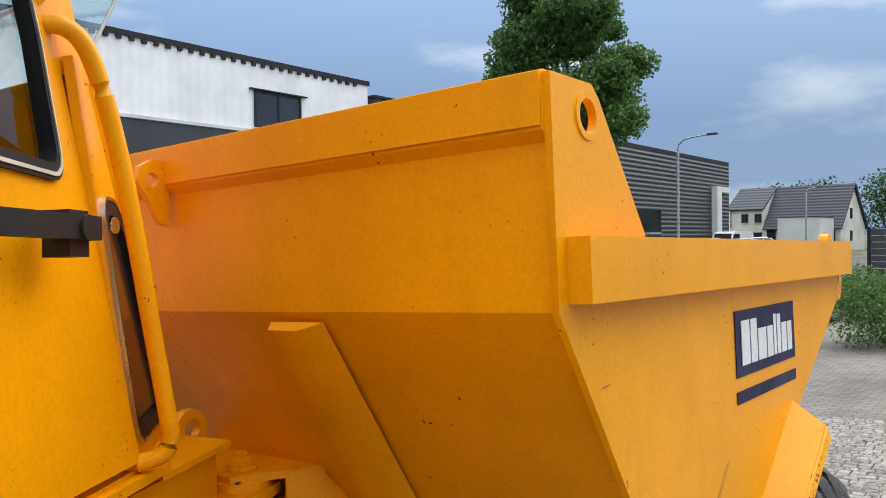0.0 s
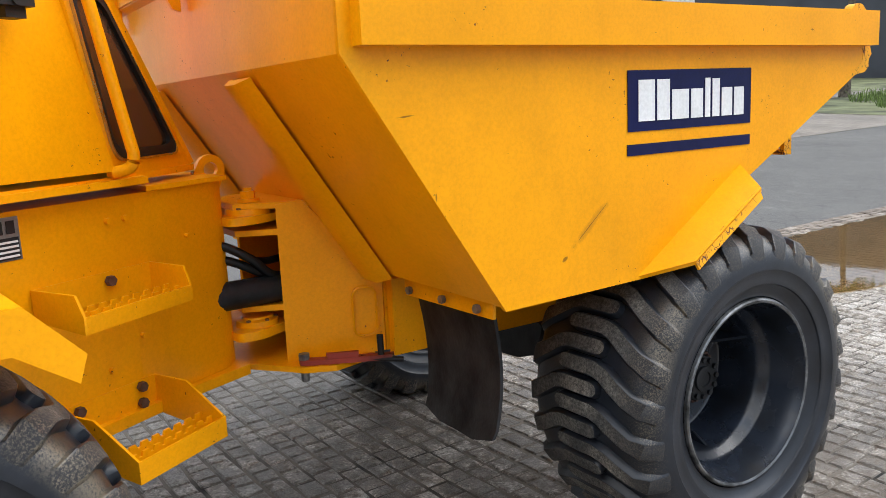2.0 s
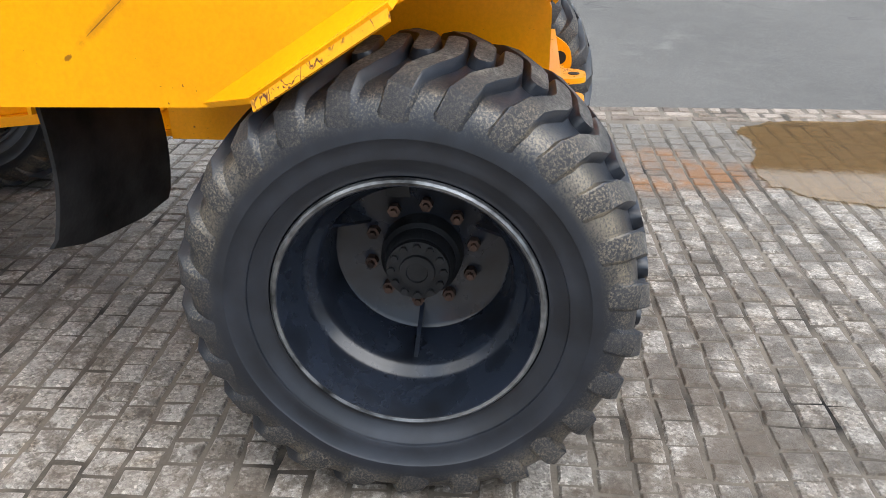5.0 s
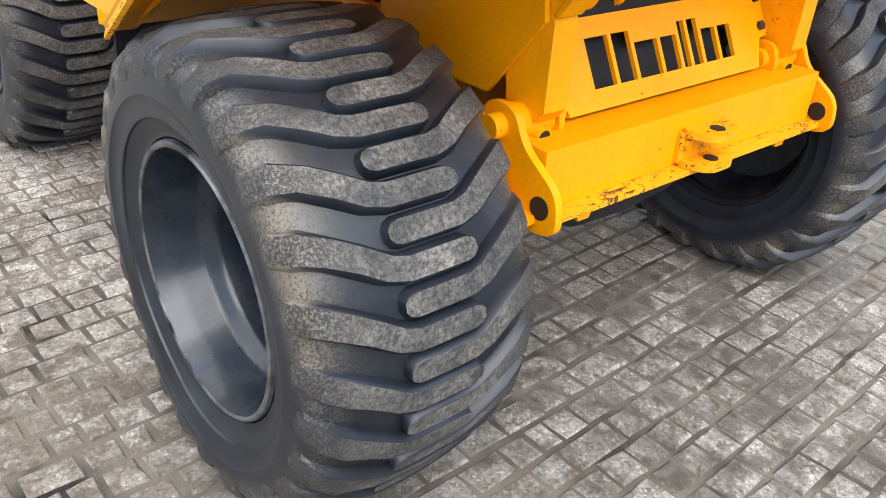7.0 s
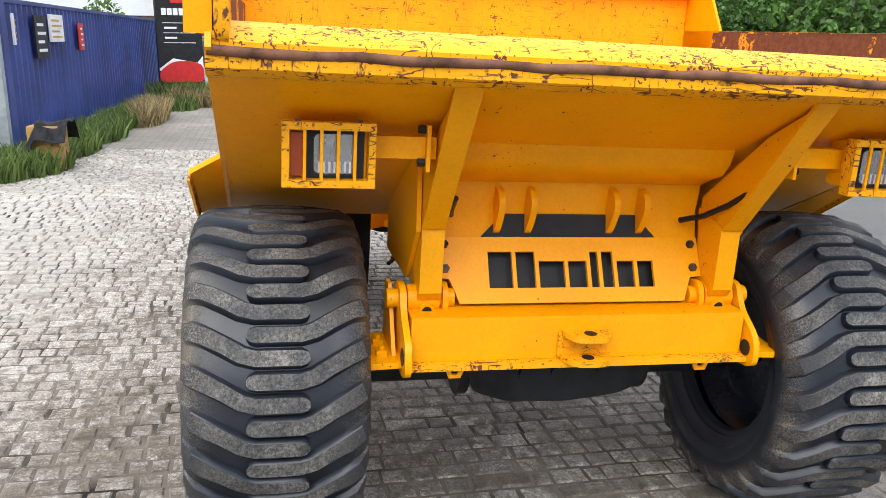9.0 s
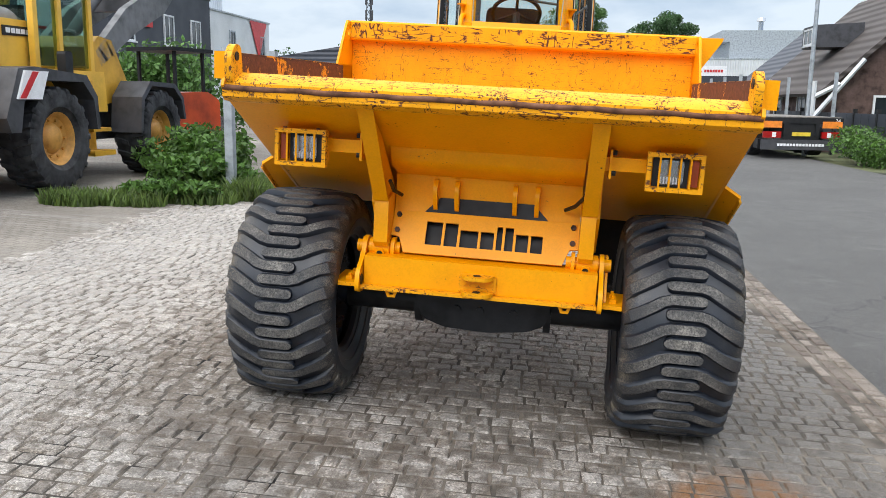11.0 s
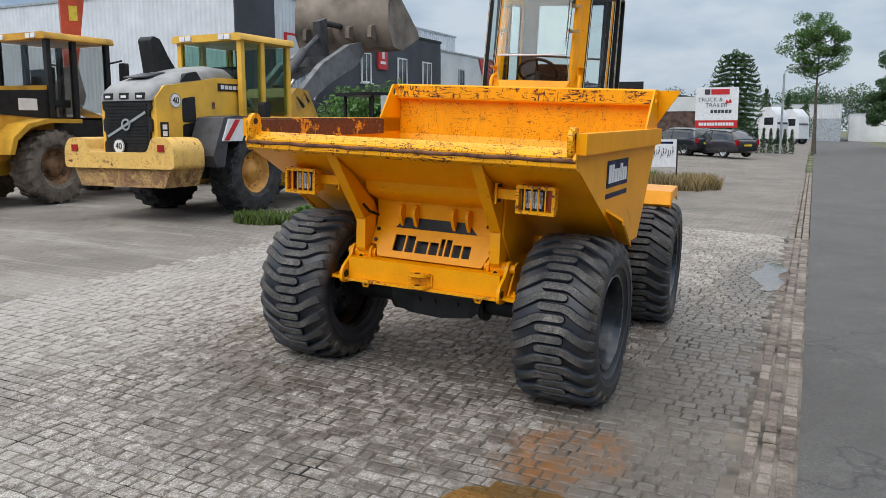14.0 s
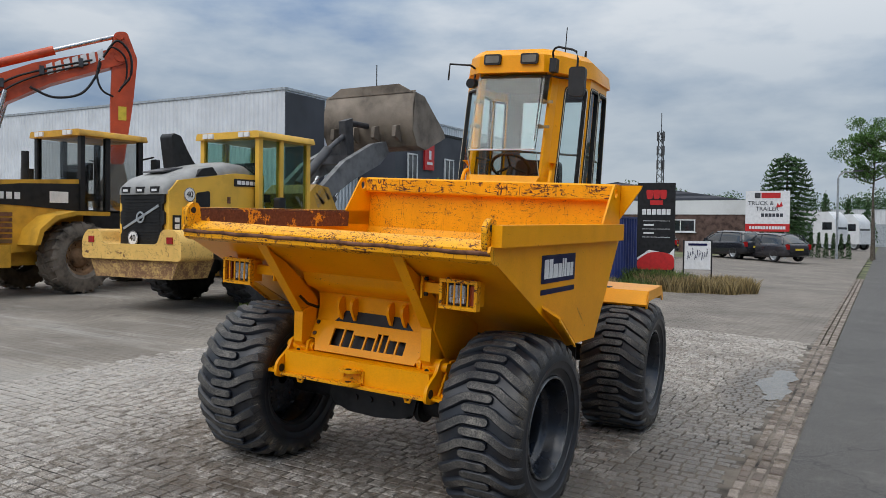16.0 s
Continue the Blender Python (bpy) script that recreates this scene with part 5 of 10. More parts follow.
# front chassis and the articulation joint
bm = B()
for sg in (1, -1):
    box(bm, sg * 0.40, sg * 0.44, -0.95, 0.10, 0.72, 1.02)
box(bm, -0.40, 0.40, -0.25, -0.19, 0.74, 1.0)
chassis = dp("front_chassis", bm, M_yellow, None, "yellow front chassis beams", 0.004)
for sg in (1, -1):
    bm = B()
    pts = [(-1.305, 0.705), (-1.305, 1.328), (-1.217, 1.340), (-0.952, 1.012), (-0.952, 0.728)]
    plate(bm, [(sg * (0.228 + (y + 1.305) * 0.405), y, z) for y, z in pts], 0.014 * sg)
    dp("joint_side_plate", bm, M_yellow, chassis, "yellow side plate of the steering joint", 0.003)
    bm = B()
    plate(bm, [(sg * 0.376, -0.950, 0.728), (sg * 0.376, -0.950, 1.012), (sg * 0.44, -0.50, 1.02), (sg * 0.44, -0.50, 0.74)], 0.012 * sg)
    dp("chassis_cheek", bm, M_yellow, chassis, "", 0.003)
    bm = B()
    slot = round_poly([(-1.068, 0.797), (-0.984, 0.797), (-0.984, 0.988), (-1.068, 0.988)], 0.040, 6)
    n_s = len(slot)
    for k in range(n_s):
        (ya, za), (yb, zb) = slot[k], slot[(k + 1) % n_s]
        tube(bm, [(sg * (0.243 + (y + 1.305) * 0.405), y, z) for y, z in ((ya, za), (yb, zb))], 0.0055, 6)
    dp("slot_bead", bm, M_yellow, chassis, "pressed bead in the side plate", 0.0)
SHELF = [(-0.225, -1.30), (-0.15, -1.44), (0.15, -1.44), (0.225, -1.30), (0.352, -0.99), (-0.352, -0.99)]
for z in (1.325, 1.225, 0.935):
    bm = B()
    prism(bm, SHELF, "z", z - 0.011, z + 0.011)
    dp("joint_shelf", bm, M_yellow, chassis, "", 0.003)
bm = B()
prism(bm, [(-0.225, -1.30), (-0.12, -1.46), (0.12, -1.46), (0.30, -1.32), (0.345, -1.29), (0.40, -1.18), (0.352, -0.99), (-0.352, -0.99)], "z", 0.700, 0.722)
dp("joint_shelf", bm, M_yellow, chassis, "yellow bottom plate of the joint", 0.003)
# added black board: shade deep in the joint, put in as colour
bm = B()
box(bm, -0.28, 0.20, -1.06, -1.04, 0.74, 1.30)
dp("joint_back", bm, M_black_paint, chassis, "black board standing for the shade inside the steering joint")
for x, y, z in ((0.10, -1.36, 1.337), (0.13, -1.36, 0.947)):
    bm = B()
    tube(bm, [(x, y, z), (x, y, z + 0.012)], 0.044, 18)
    bolt(bm, (x, y, z + 0.012), (0, 0, 1), 0.029, 0.028)
    tube(bm, [(x, y, z + 0.038), (x, y, z + 0.052)], 0.017, 10)
    dp("joint_bolt", bm, M_yellow, chassis, "", 0.002)
for z, t_ in ((1.278, 0.030), (0.845, 0.034)):
    bm = B()
    prism(bm, round_poly([(0.215, -0.115), (0.225, -0.02), (0.17, 0.12), (-0.17, 0.12), (-0.225, -0.02), (-0.215, -0.115)], 0.03, 3), "z", z - t_ / 2, z + t_ / 2)
    dp("joint_arm", bm, M_yellow, chassis, "yellow arm of the steering joint", 0.003, 38, True)
    bm = B()
    lathe(bm, [(0, 0.0001), (0, 0.085), (0.022, 0.082), (0.026, 0.06), (0.034, 0.055), (0.034, 0.0001)], 24)
    bm.transform(Matrix.Translation((0.11, -1.37, z + t_ / 2)) @ Matrix.Rotation(radians(-90), 4, "Y"))
    dp("joint_boss", bm, M_yellow, chassis, "", 0.002)
    for a in (0.4, 1.4, 2.4, 3.4):
        bm = B()
        bolt(bm, (0.11 + 0.072 * math.cos(a - 1.2), -1.37 + 0.072 * math.sin(a - 1.2), z + t_ / 2 + 0.020), (0, 0, 1), 0.009, 0.009)
        dp("boss_bolt", bm, M_rust, chassis)


def bent(pts, n=7):
    """A smooth run through a few points."""
    v = [Vector(p) for p in pts]
    v = [v[0] * 2 - v[1]] + v + [v[-1] * 2 - v[-2]]
    out = []
    for a, b, c, d in zip(v, v[1:], v[2:], v[3:]):
        for k in range(n):
            t = k / n
            out.append(0.5 * (2 * b + (c - a) * t + (2 * a - 5 * b + 4 * c - d) * t * t + (3 * b - a - 3 * c + d) * t ** 3))
    return out + [v[-2]]


for pts, r in (([(0.12, -1.60, 1.20), (0.16, -1.50, 1.19), (0.19, -1.40, 1.13), (0.16, -1.30, 1.05), (0.10, -1.12, 1.04)], 0.017),
               ([(0.08, -1.60, 1.15), (0.14, -1.48, 1.13), (0.15, -1.36, 1.07), (0.10, -1.26, 1.02), (0.04, -1.10, 1.02)], 0.017),
               ([(0.02, -1.60, 1.17), (0.07, -1.46, 1.17), (0.06, -1.34, 1.10), (-0.02, -1.22, 1.08), (-0.08, -1.08, 1.10)], 0.015)):
    bm = B()
    tube(bm, bent(pts), r, 10)
    dp("steering_hose", bm, M_hose, chassis, "black hydraulic hose")
bm = B()
tube(bm, [(0.17, -1.58, 1.00), (0.15, -1.10, 1.00)], 0.055, 16)
ram = dp("steering_ram", bm, M_black_paint, chassis, "black steering ram")
bm = B()
tube(bm, [(0.157, -1.285, 1.00), (0.155, -1.235, 1.00)], 0.062, 16)
dp("ram_gland", bm, M_steel, ram, "dull steel gland")
# red articulation lock bar
bm = B()
prism(bm, [(0.292, -1.285), (0.325, -1.295), (0.345, -1.265), (0.42, -1.12), (0.485, -0.99), (0.455, -0.965), (0.385, -1.11), (0.305, -1.25)], "z", 0.724, 0.744)
lock = dp("lock_bar", bm, M_red, chassis, "faded red articulation lock bar", 0.004)
bm = B()
prism(bm, [(0.352, -1.20), (0.372, -1.205), (0.425, -1.10), (0.405, -1.09)], "z", 0.744, 0.764)
dp("lock_sleeve", bm, M_red, lock, "faded red sleeve", 0.003)
bm = B()
bolt(bm, (0.313, -1.273, 0.744), (0, 0, 1), 0.022, 0.022)
dp("lock_bolt", bm, M_steel, lock, "grey steel bolt")
bm = B()
tube(bm, [(0.313, -1.273, 0.66), (0.313, -1.273, 0.70)], 0.017, 8)
dp("lock_nut", bm, M_steel, lock, "grey steel nut")
bm = B()
tube(bm, [(0.455, -1.02, 0.72), (0.452, -1.02, 0.82)], 0.013, 8)
tube(bm, [(0.42, -1.09, 0.735), (0.50, -0.95, 0.72)], 0.011, 8)
dp("lock_pin", bm, M_dark, lock, "black locking pin")
# flap hanging behind the front wheels
for sg in (1, -1):
    bm = B()
    plate(bm, [(sg * 0.569, -0.968, 1.089), (sg * 1.148, -0.998, 1.078), (sg * 1.148, -1.002, 1.012), (sg * 0.565, -0.962, 0.985)], 0.012)
    fb = dp("flap_bracket", bm, M_yellow, skip, "yellow angle holding the mud flap", 0.003)
    bm = B()
    rows = []
    steps = 8
    for j in range(steps + 1):
        t = j / steps
        xl, xr = 0.600 + 0.01 * t, 1.130 + 0.025 * t
        row = []
        for k in range(5):
            q = k / 4
            z = 1.035 - t * (0.50 - 0.065 * q) + (0.03 * (abs(q - 0.5) * 2) ** 6 if j == steps else 0)
            row.append((sg * (xl + (xr - xl) * q), -0.944 - 0.046 * q + 0.045 * math.sin(t * 2.6) - (0.01 + 0.05 * q) * t - 0.004 * (k % 2), z))
        rows.append(row)
    front = [[bm.verts.new(p) for p in r] for r in rows]
    back = [[bm.verts.new((p[0], p[1] + 0.012, p[2])) for p in r] for r in rows]
    for g, flip in ((front, False), (back, True)):
        for a, b in zip(g, g[1:]):
            for k in range(4):
                q = (a[k], a[k + 1], b[k + 1], b[k])
                bm.faces.new(q[::-1] if flip else q)
    for j in range(steps):
        for k in (0, 4):
            bm.faces.new((front[j][k], front[j + 1][k], back[j + 1][k], back[j][k]))
    for k in range(4):
        for j in (0, steps):
            bm.faces.new((front[j][k], front[j][k + 1], back[j][k + 1], back[j][k]))
    dp("mud_flap", bm, M_flap, None, "black rubber mud flap, slightly curled")
    for x in (0.62, 0.86, 1.08):
        bm = B()
        bolt(bm, (sg * x, -0.975 - 0.07 * (x - 0.6), 1.012 + 0.05 * (x - 0.6)), (0, -1, 0), 0.015, 0.012)
        dp("flap_bolt", bm, M_steel, fb)

# --- rear body: plan about the pivot, y forward ---
def rp(name, bm, material, parent=None, label="", bevel=0.0, smooth=38):
    # the cab's upper half tapers back and up
    for v in bm.verts:
        up = max(0.0, v.co.z - 2.6)
        v.co.z += 0.055 * up
        v.co.y -= 0.08 * up
    return dp(name, bm, material, parent, label, bevel, smooth, True)


def lean(z):
    """How far the cab front leans back at a height up to the sill."""
    return -0.17 * (min(z, 2.34) - 1.5) / 0.84


def cp(name, bm, material, parent=None, label="", bevel=0.0, smooth=38):
    """A cab part, leaned with the cab's front."""
    bmesh.ops.bisect_plane(bm, geom=bm.verts[:] + bm.edges[:] + bm.faces[:], plane_co=(0, 0, 2.34), plane_no=(0, 0, 1))
    for v in bm.verts:
        v.co.y += min(1.0, max(0.0, (v.co.y + 1.03) / 0.45)) * lean(max(1.5, v.co.z))
        v.co.y -= min(1.0, max(0.0, (v.co.y + 1.85) / 1.1)) * 0.19 * max(0.0, v.co.z - 2.34)
    return rp(name, bm, material, parent, label, bevel, smooth)


HULL = [(0.135, -0.105), (0.196, -0.160), (0.548, -0.99), (0.66, -1.22), (0.66, -2.25), (-0.66, -2.25), (-0.66, -1.22), (-0.548, -0.99), (-0.196, -0.160), (-0.135, -0.105)]
DECK = [(0.215, -0.13), (0.36, -0.44), (0.645, -1.00), (0.68, -1.10), (0.68, -2.25), (-0.68, -2.25), (-0.68, -1.10), (-0.645, -1.00), (-0.36, -0.44), (-0.215, -0.13)]
bm = B()
prism(bm, HULL[::-1], "z", 0.745, 1.432)
body = rp("rear_body", bm, M_yellow, None, "yellow tapered engine body under the cab", 0.014)
bm = B()
prism(bm, [(x, y - 0.30) if y > -0.4 else (x, y) for x, y in DECK][::-1], "z", 1.462, 1.484)
rp("deck", bm, M_yellow, body, "yellow deck plate", 0.004)
bm = B()
prism(bm, [(0.19, -0.10), (0.33, -0.44), (-0.33, -0.44), (-0.19, -0.10)], "z", 1.434, 1.450)
rp("nose_plate", bm, M_yellow, body, "chipped yellow plate on the nose of the body", 0.003)
for sg in (1, -1):
    bm = B()
    prism(bm, [(sg * 0.10, -0.085), (sg * 0.50, -0.97), (sg * 0.575, -0.97), (sg * 0.285, -0.30), (sg * 0.215, -0.085)], "z", 0.705, 0.743)
    rp("foot_flange", bm, M_yellow, body, "", 0.004)
bm = B()
LUG_Y, LUG_Z = -0.079, 1.464
eye = [(LUG_Y + 0.028 * math.cos(2 * math.pi * k / 18 - math.pi / 2), LUG_Z + 0.028 * math.sin(2 * math.pi * k / 18 - math.pi / 2)) for k in range(19)]
rim_ = [(LUG_Y + 0.056 * math.cos(radians(a)), LUG_Z + 0.056 * math.sin(radians(a))) for a in range(-20, 161, 20)]
prism(bm, rim_ + [(-0.150, 1.452), (-0.104, 1.43), (-0.104, 1.33), (LUG_Y - 0.0002, 1.33)] + eye[::-1] + [(LUG_Y + 0.0002, 1.33)], "x", -0.014, 0.014)
rp("deck_lug", bm, M_yellow, body, "yellow lifting eye on the nose", 0.003)


def on_side(s, out=0.0, sg=1):
    """A point on the tapered side: s runs from the front edge backwards."""
    return sg * (0.178 + 0.391 * s + 0.920 * out), -0.118 - 0.920 * s + 0.391 * out


def side_plate(bm, s0, s1, z0, z1, out, thick, sg=1, outline=None):
    pts = outline or [(s0, z0), (s1, z0), (s1, z1), (s0, z1)]
    plate(bm, [(*on_side(s, out, sg), z) for s, z in pts], thick)
    return bm


# maker's data plate
bm = B()
side_plate(bm, 0.805, 0.928, 1.298, 1.418, 0.002, 0.003)
data = rp("data_plate", bm, M_steel, body, "small grey and black data plate")
bm = B()
side_plate(bm, 0.812, 0.922, 1.303, 1.362, 0.0062, 0.001)
rp("data_plate_black", bm, M_dark, data)
for k in range(4):
    bm = B()
    side_plate(bm, 0.816, 0.915 - 0.02 * (k % 2), 1.308 + 0.013 * k, 1.314 + 0.013 * k, 0.0085, 0.001)
    rp("data_plate_bar", bm, M_white, data, "row of print")
for k in range(3):
    bm = B()
    side_plate(bm, 0.82 + 0.036 * k, 0.845 + 0.036 * k, 1.372, 1.408, 0.0062, 0.001)
    rp("data_plate_bar", bm, M_dark, data, "dark mark")
for s, z, r in ((0.513, 1.36, 0.011), (0.447, 1.36, 0.011), (0.195, 1.264, 0.007), (0.425, 0.974, 0.010), (0.560, 0.896, 0.010)):
    bm = B()
    x, y = on_side(s, 0.0)
    bolt(bm, (x, y, z), (0.92, 0.39, 0), r, 0.014)
    rp("body_bolt", bm, M_yellow, body)
bm = B()
side_plate(bm, 0.44, 0.90, 0.80, 1.085, 0.0, 0.006)
rp("step_backing", bm, M_yellow, body, "yellow doubler plate behind the step", 0.002)


def side_step(s0, s1, out_r, out_l, z0, z1, back, tall, knee, n_bar, gap):
    """A folded step: front plate, two cheeks with a cut corner, a back plate, toothed bars between."""
    fr, fl = on_side(s0 + 0.03, out_r), on_side(s1, out_l)
    br, bl = on_side(s0, 0.004), on_side(s1 - 0.01, 0.004)
    bm = B()
    plate(bm, [(*br, back), (*bl, back), (*bl, tall), (*br, tall)], 0.008)
    step = rp("step", bm, M_yellow, body, "yellow folded step with toothed treads", 0.002)
    bm = B()
    plate(bm, [(*fr, z0), (*fl, z0), (*fl, z1), (*fr, z1)], 0.008)
    rp("front_plate", bm, M_yellow, step, "", 0.002)
    for f, b in ((fr, br), (fl, bl)):
        bm = B()
        k = tuple(p + (q - p) * knee for p, q in zip(f, b))
        plate(bm, [(*f, z0), (*f, z1), (*k, tall), (*b, tall), (*b, back)], 0.008)
        rp("cheek", bm, M_yellow, step, "yellow cheek with a cut corner", 0.002)
    for j in range(n_bar):
        t = 0.03 + gap * j
        p0 = Vector((fr[0] + (br[0] - fr[0]) * t, fr[1] + (br[1] - fr[1]) * t))
        p1 = Vector((fl[0] + (bl[0] - fl[0]) * t, fl[1] + (bl[1] - fl[1]) * t))
        long = (p1 - p0).length
        edge = [(0.004, z0 + 0.012)]
        n_t = int(long / 0.042)
        for q in range(n_t):
            u = long * (q + 0.12) / n_t
            w_ = long / n_t
            edge += [(u, z1 - 0.004), (u + 0.50 * w_, z1 - 0.004), (u + 0.60 * w_, z1 - 0.017), (u + 0.88 * w_, z1 - 0.017)]
        edge += [(long - 0.004, z0 + 0.012)]
        d = (p1 - p0) / long
        bm = B()
        plate(bm, [(*(p0 + d * u), z) for u, z in edge], 0.007)
        rp("tread", bm, M_yellow, step)
    return step


upper = side_step(0.36, 0.80, 0.205, 0.225, 1.097, 1.145, 1.115, 1.205, 0.14, 3, 0.27)
lower = side_step(0.39, 0.77, 0.322, 0.335, 0.673, 0.738, 0.705, 0.832, 0.52, 3, 0.17)
for step, marks in ((upper, ((0.535, 1.178), (0.745, 1.165))), (lower, ((0.462, 0.812), (0.465, 0.758), (0.700, 0.812)))):
    for s, z in marks:
        bm = B()
        bolt(bm, (*on_side(s, 0.012), z), (0.92, 0.39, 0), 0.017, 0.014)
        rp("step_bolt", bm, M_nut, step)

# mudguards over the rear wheels
for sg in (1, -1):
    bm = B()
    out = [(-1.02, 1.31), (-0.91, 1.19), (-0.93, 1.17), (-1.04, 1.285), (-1.72, 1.285), (-1.84, 1.17), (-1.86, 1.19), (-1.74, 1.31)]
    xo = 1.22 if sg > 0 else 1.36
    prism(bm, out, "x", sg * 0.65, sg * xo)
    guard = rp("mudguard", bm, M_yellow, body, "yellow folded mudguard over the rear wheel", 0.006)
    bm = B()
    prism(bm, [(-1.02, 1.31), (-0.91, 1.19), (-0.93, 1.13), (-1.05, 1.215), (-1.70, 1.215), (-1.84, 1.15), (-1.86, 1.19), (-1.74, 1.31)], "x", sg * (xo - 0.012), sg * (xo + 0.002))
    rp("mudguard_skirt", bm, M_yellow, guard, "", 0.004)
    bm = B()
    box(bm, sg * 0.72, sg * 0.98, -1.18, -1.06, 1.3105, 1.315)
    rp("grip_pad", bm, M_dark, guard, "black grip strip")

# --- cab ---
CZ0, CZ1 = 1.485, 3.30
FH, SH = 0.36, 0.645            # half widths: front screen, sides


def cab_wall(a, b, z0, z1, hole, name, glass=M_glass, label="", r=0.06, seal=True):
    """A cab side from plan point a to b with a rubber-sealed window; hole: (s0, s1, z0, z1) along it."""
    a, b = Vector(a), Vector(b)
    d = (b - a).normalized()
    n = Vector((-d.y, d.x))
    if n.dot(a + Vector((0, 1.2))) < 0:
        n = -n
    length = (b - a).length

    def at(s, z, off):
        p = a + d * s + n * off
        return (p.x, p.y, z)

    def extrude(bmx, outline, lo, hi):
        v0, v1 = [bmx.verts.new(at(s, z, lo)) for s, z in outline], [bmx.verts.new(at(s, z, hi)) for s, z in outline]
        return v0, v1
    s0, s1, h0, h1 = hole
    inner = round_poly([(s0, h0), (s1, h0), (s1, h1), (s0, h1)], r, 5)
    k = len(inner) // 4
    corners = [(0, z0), (length, z0), (length, z1), (0, z1)]
    # outer outline with as many points as the inner one
    outer = []
    for c in range(4):
        outer += [corners[c]] * k
    bmx = B()
    f0, f1 = extrude(bmx, inner, 0.0, -0.035)
    o0, o1 = [bmx.verts.new(at(*c, 0.0)) for c in corners], [bmx.verts.new(at(*c, -0.035)) for c in corners]
    m_ = len(inner)
    for g, oo in ((f0, o0), (f1, o1)):
        for i in range(m_):
            j = (i + 1) % m_
            ci, cj = i // k, (j // k) % 4
            if ci == cj:
                bmx.faces.new((g[i], g[j], oo[ci]))
            else:
                bmx.faces.new((g[i], g[j], oo[cj], oo[ci]))
    for i in range(m_):
        bmx.faces.new((f0[i], f0[(i + 1) % m_], f1[(i + 1) % m_], f1[i]))
    for i in range(4):
        bmx.faces.new((o0[i], o0[(i + 1) % 4], o1[(i + 1) % 4], o1[i]))
    wall = cp(name, bmx, M_yellow, cab, label, 0.0)
    bmx = B()
    thin = 0.0 if seal else 0.014
    g0, _ = extrude(bmx, round_poly([(s0 - 0.012, h0 - 0.012), (s1 + 0.012, h0 - 0.012), (s1 + 0.012, h1 + 0.012), (s0 - 0.012, h1 + 0.012)], r + 0.012, 5), 0.009, 0.009)
    _2, g1 = extrude(bmx, round_poly([(s0 + 0.02 - thin, h0 + 0.02 - thin), (s1 - 0.02 + thin, h0 + 0.02 - thin), (s1 - 0.02 + thin, h1 - 0.02 + thin), (s0 + 0.02 - thin, h1 - 0.02 + thin)], max(0.01, r - 0.02), 5), 0.009, 0.009)
    g3, _3 = extrude(bmx, round_poly([(s0 - 0.012, h0 - 0.012), (s1 + 0.012, h0 - 0.012), (s1 + 0.012, h1 + 0.012), (s0 - 0.012, h1 + 0.012)], r + 0.012, 5), 0.0, 0.0)
    g4, _4 = extrude(bmx, round_poly([(s0 + 0.02 - thin, h0 + 0.02 - thin), (s1 - 0.02 + thin, h0 + 0.02 - thin), (s1 - 0.02 + thin, h1 - 0.02 + thin), (s0 + 0.02 - thin, h1 - 0.02 + thin)], max(0.01, r - 0.02), 5), -0.03, -0.03)
    for i in range(m_):
        j = (i + 1) % m_
        bmx.faces.new((g0[i], g0[j], g1[j], g1[i]))
        bmx.faces.new((g0[i], g3[i], g3[j], g0[j]))
        bmx.faces.new((g1[i], g1[j], g4[j], g4[i]))
    loose = [v for v in bmx.verts if not v.link_faces]
    bmesh.ops.delete(bmx, geom=loose, context="VERTS")
    cp("window_seal", bmx, M_seal, wall, "black rubber window seal")
    bmx = B()
    rings_ = []
    for grow, off in ((0.004, 0.009), (0.004, 0.0125), (-0.003, 0.0125), (-0.003, 0.009)):
        rings_.append([bmx.verts.new(at(p_, q_, off)) for p_, q_ in round_poly([(s0 - grow, h0 - grow), (s1 + grow, h0 - grow), (s1 + grow, h1 + grow), (s0 - grow, h1 + grow)], r + grow, 5)])
    for ra, rb in zip(rings_, rings_[1:]):
        for i in range(m_):
            bmx.faces.new((ra[i], ra[(i + 1) % m_], rb[(i + 1) % m_], rb[i]))
    cp("seal_insert", bmx, M_cream, wall, "thin cream filler strip in the seal")
    bmx = B()
    v = [bmx.verts.new(at(s, z, -0.012)) for s, z in round_poly([(s0, h0), (s1, h0), (s1, h1), (s0, h1)], r, 5)]
    bmx.faces.new(v)
    pane = cp("window_pane", bmx, glass, wall, "window pane", 0.0, 0)
    pane.visible_shadow = False
    return wall, at


bm = B()
prism(bm, [(0.03, -0.150), (0.385, -0.555), (SH, -1.03), (SH, -1.85), (0.50, -1.98), (-0.50, -1.98), (-SH, -1.85), (-SH, -1.03), (-0.385, -0.555), (-0.03, -0.150)][::-1], "z", 1.470, 1.492)
cab = rp("cab", bm, M_yellow, None, "tall yellow glazed cab with a box roof", 0.004)
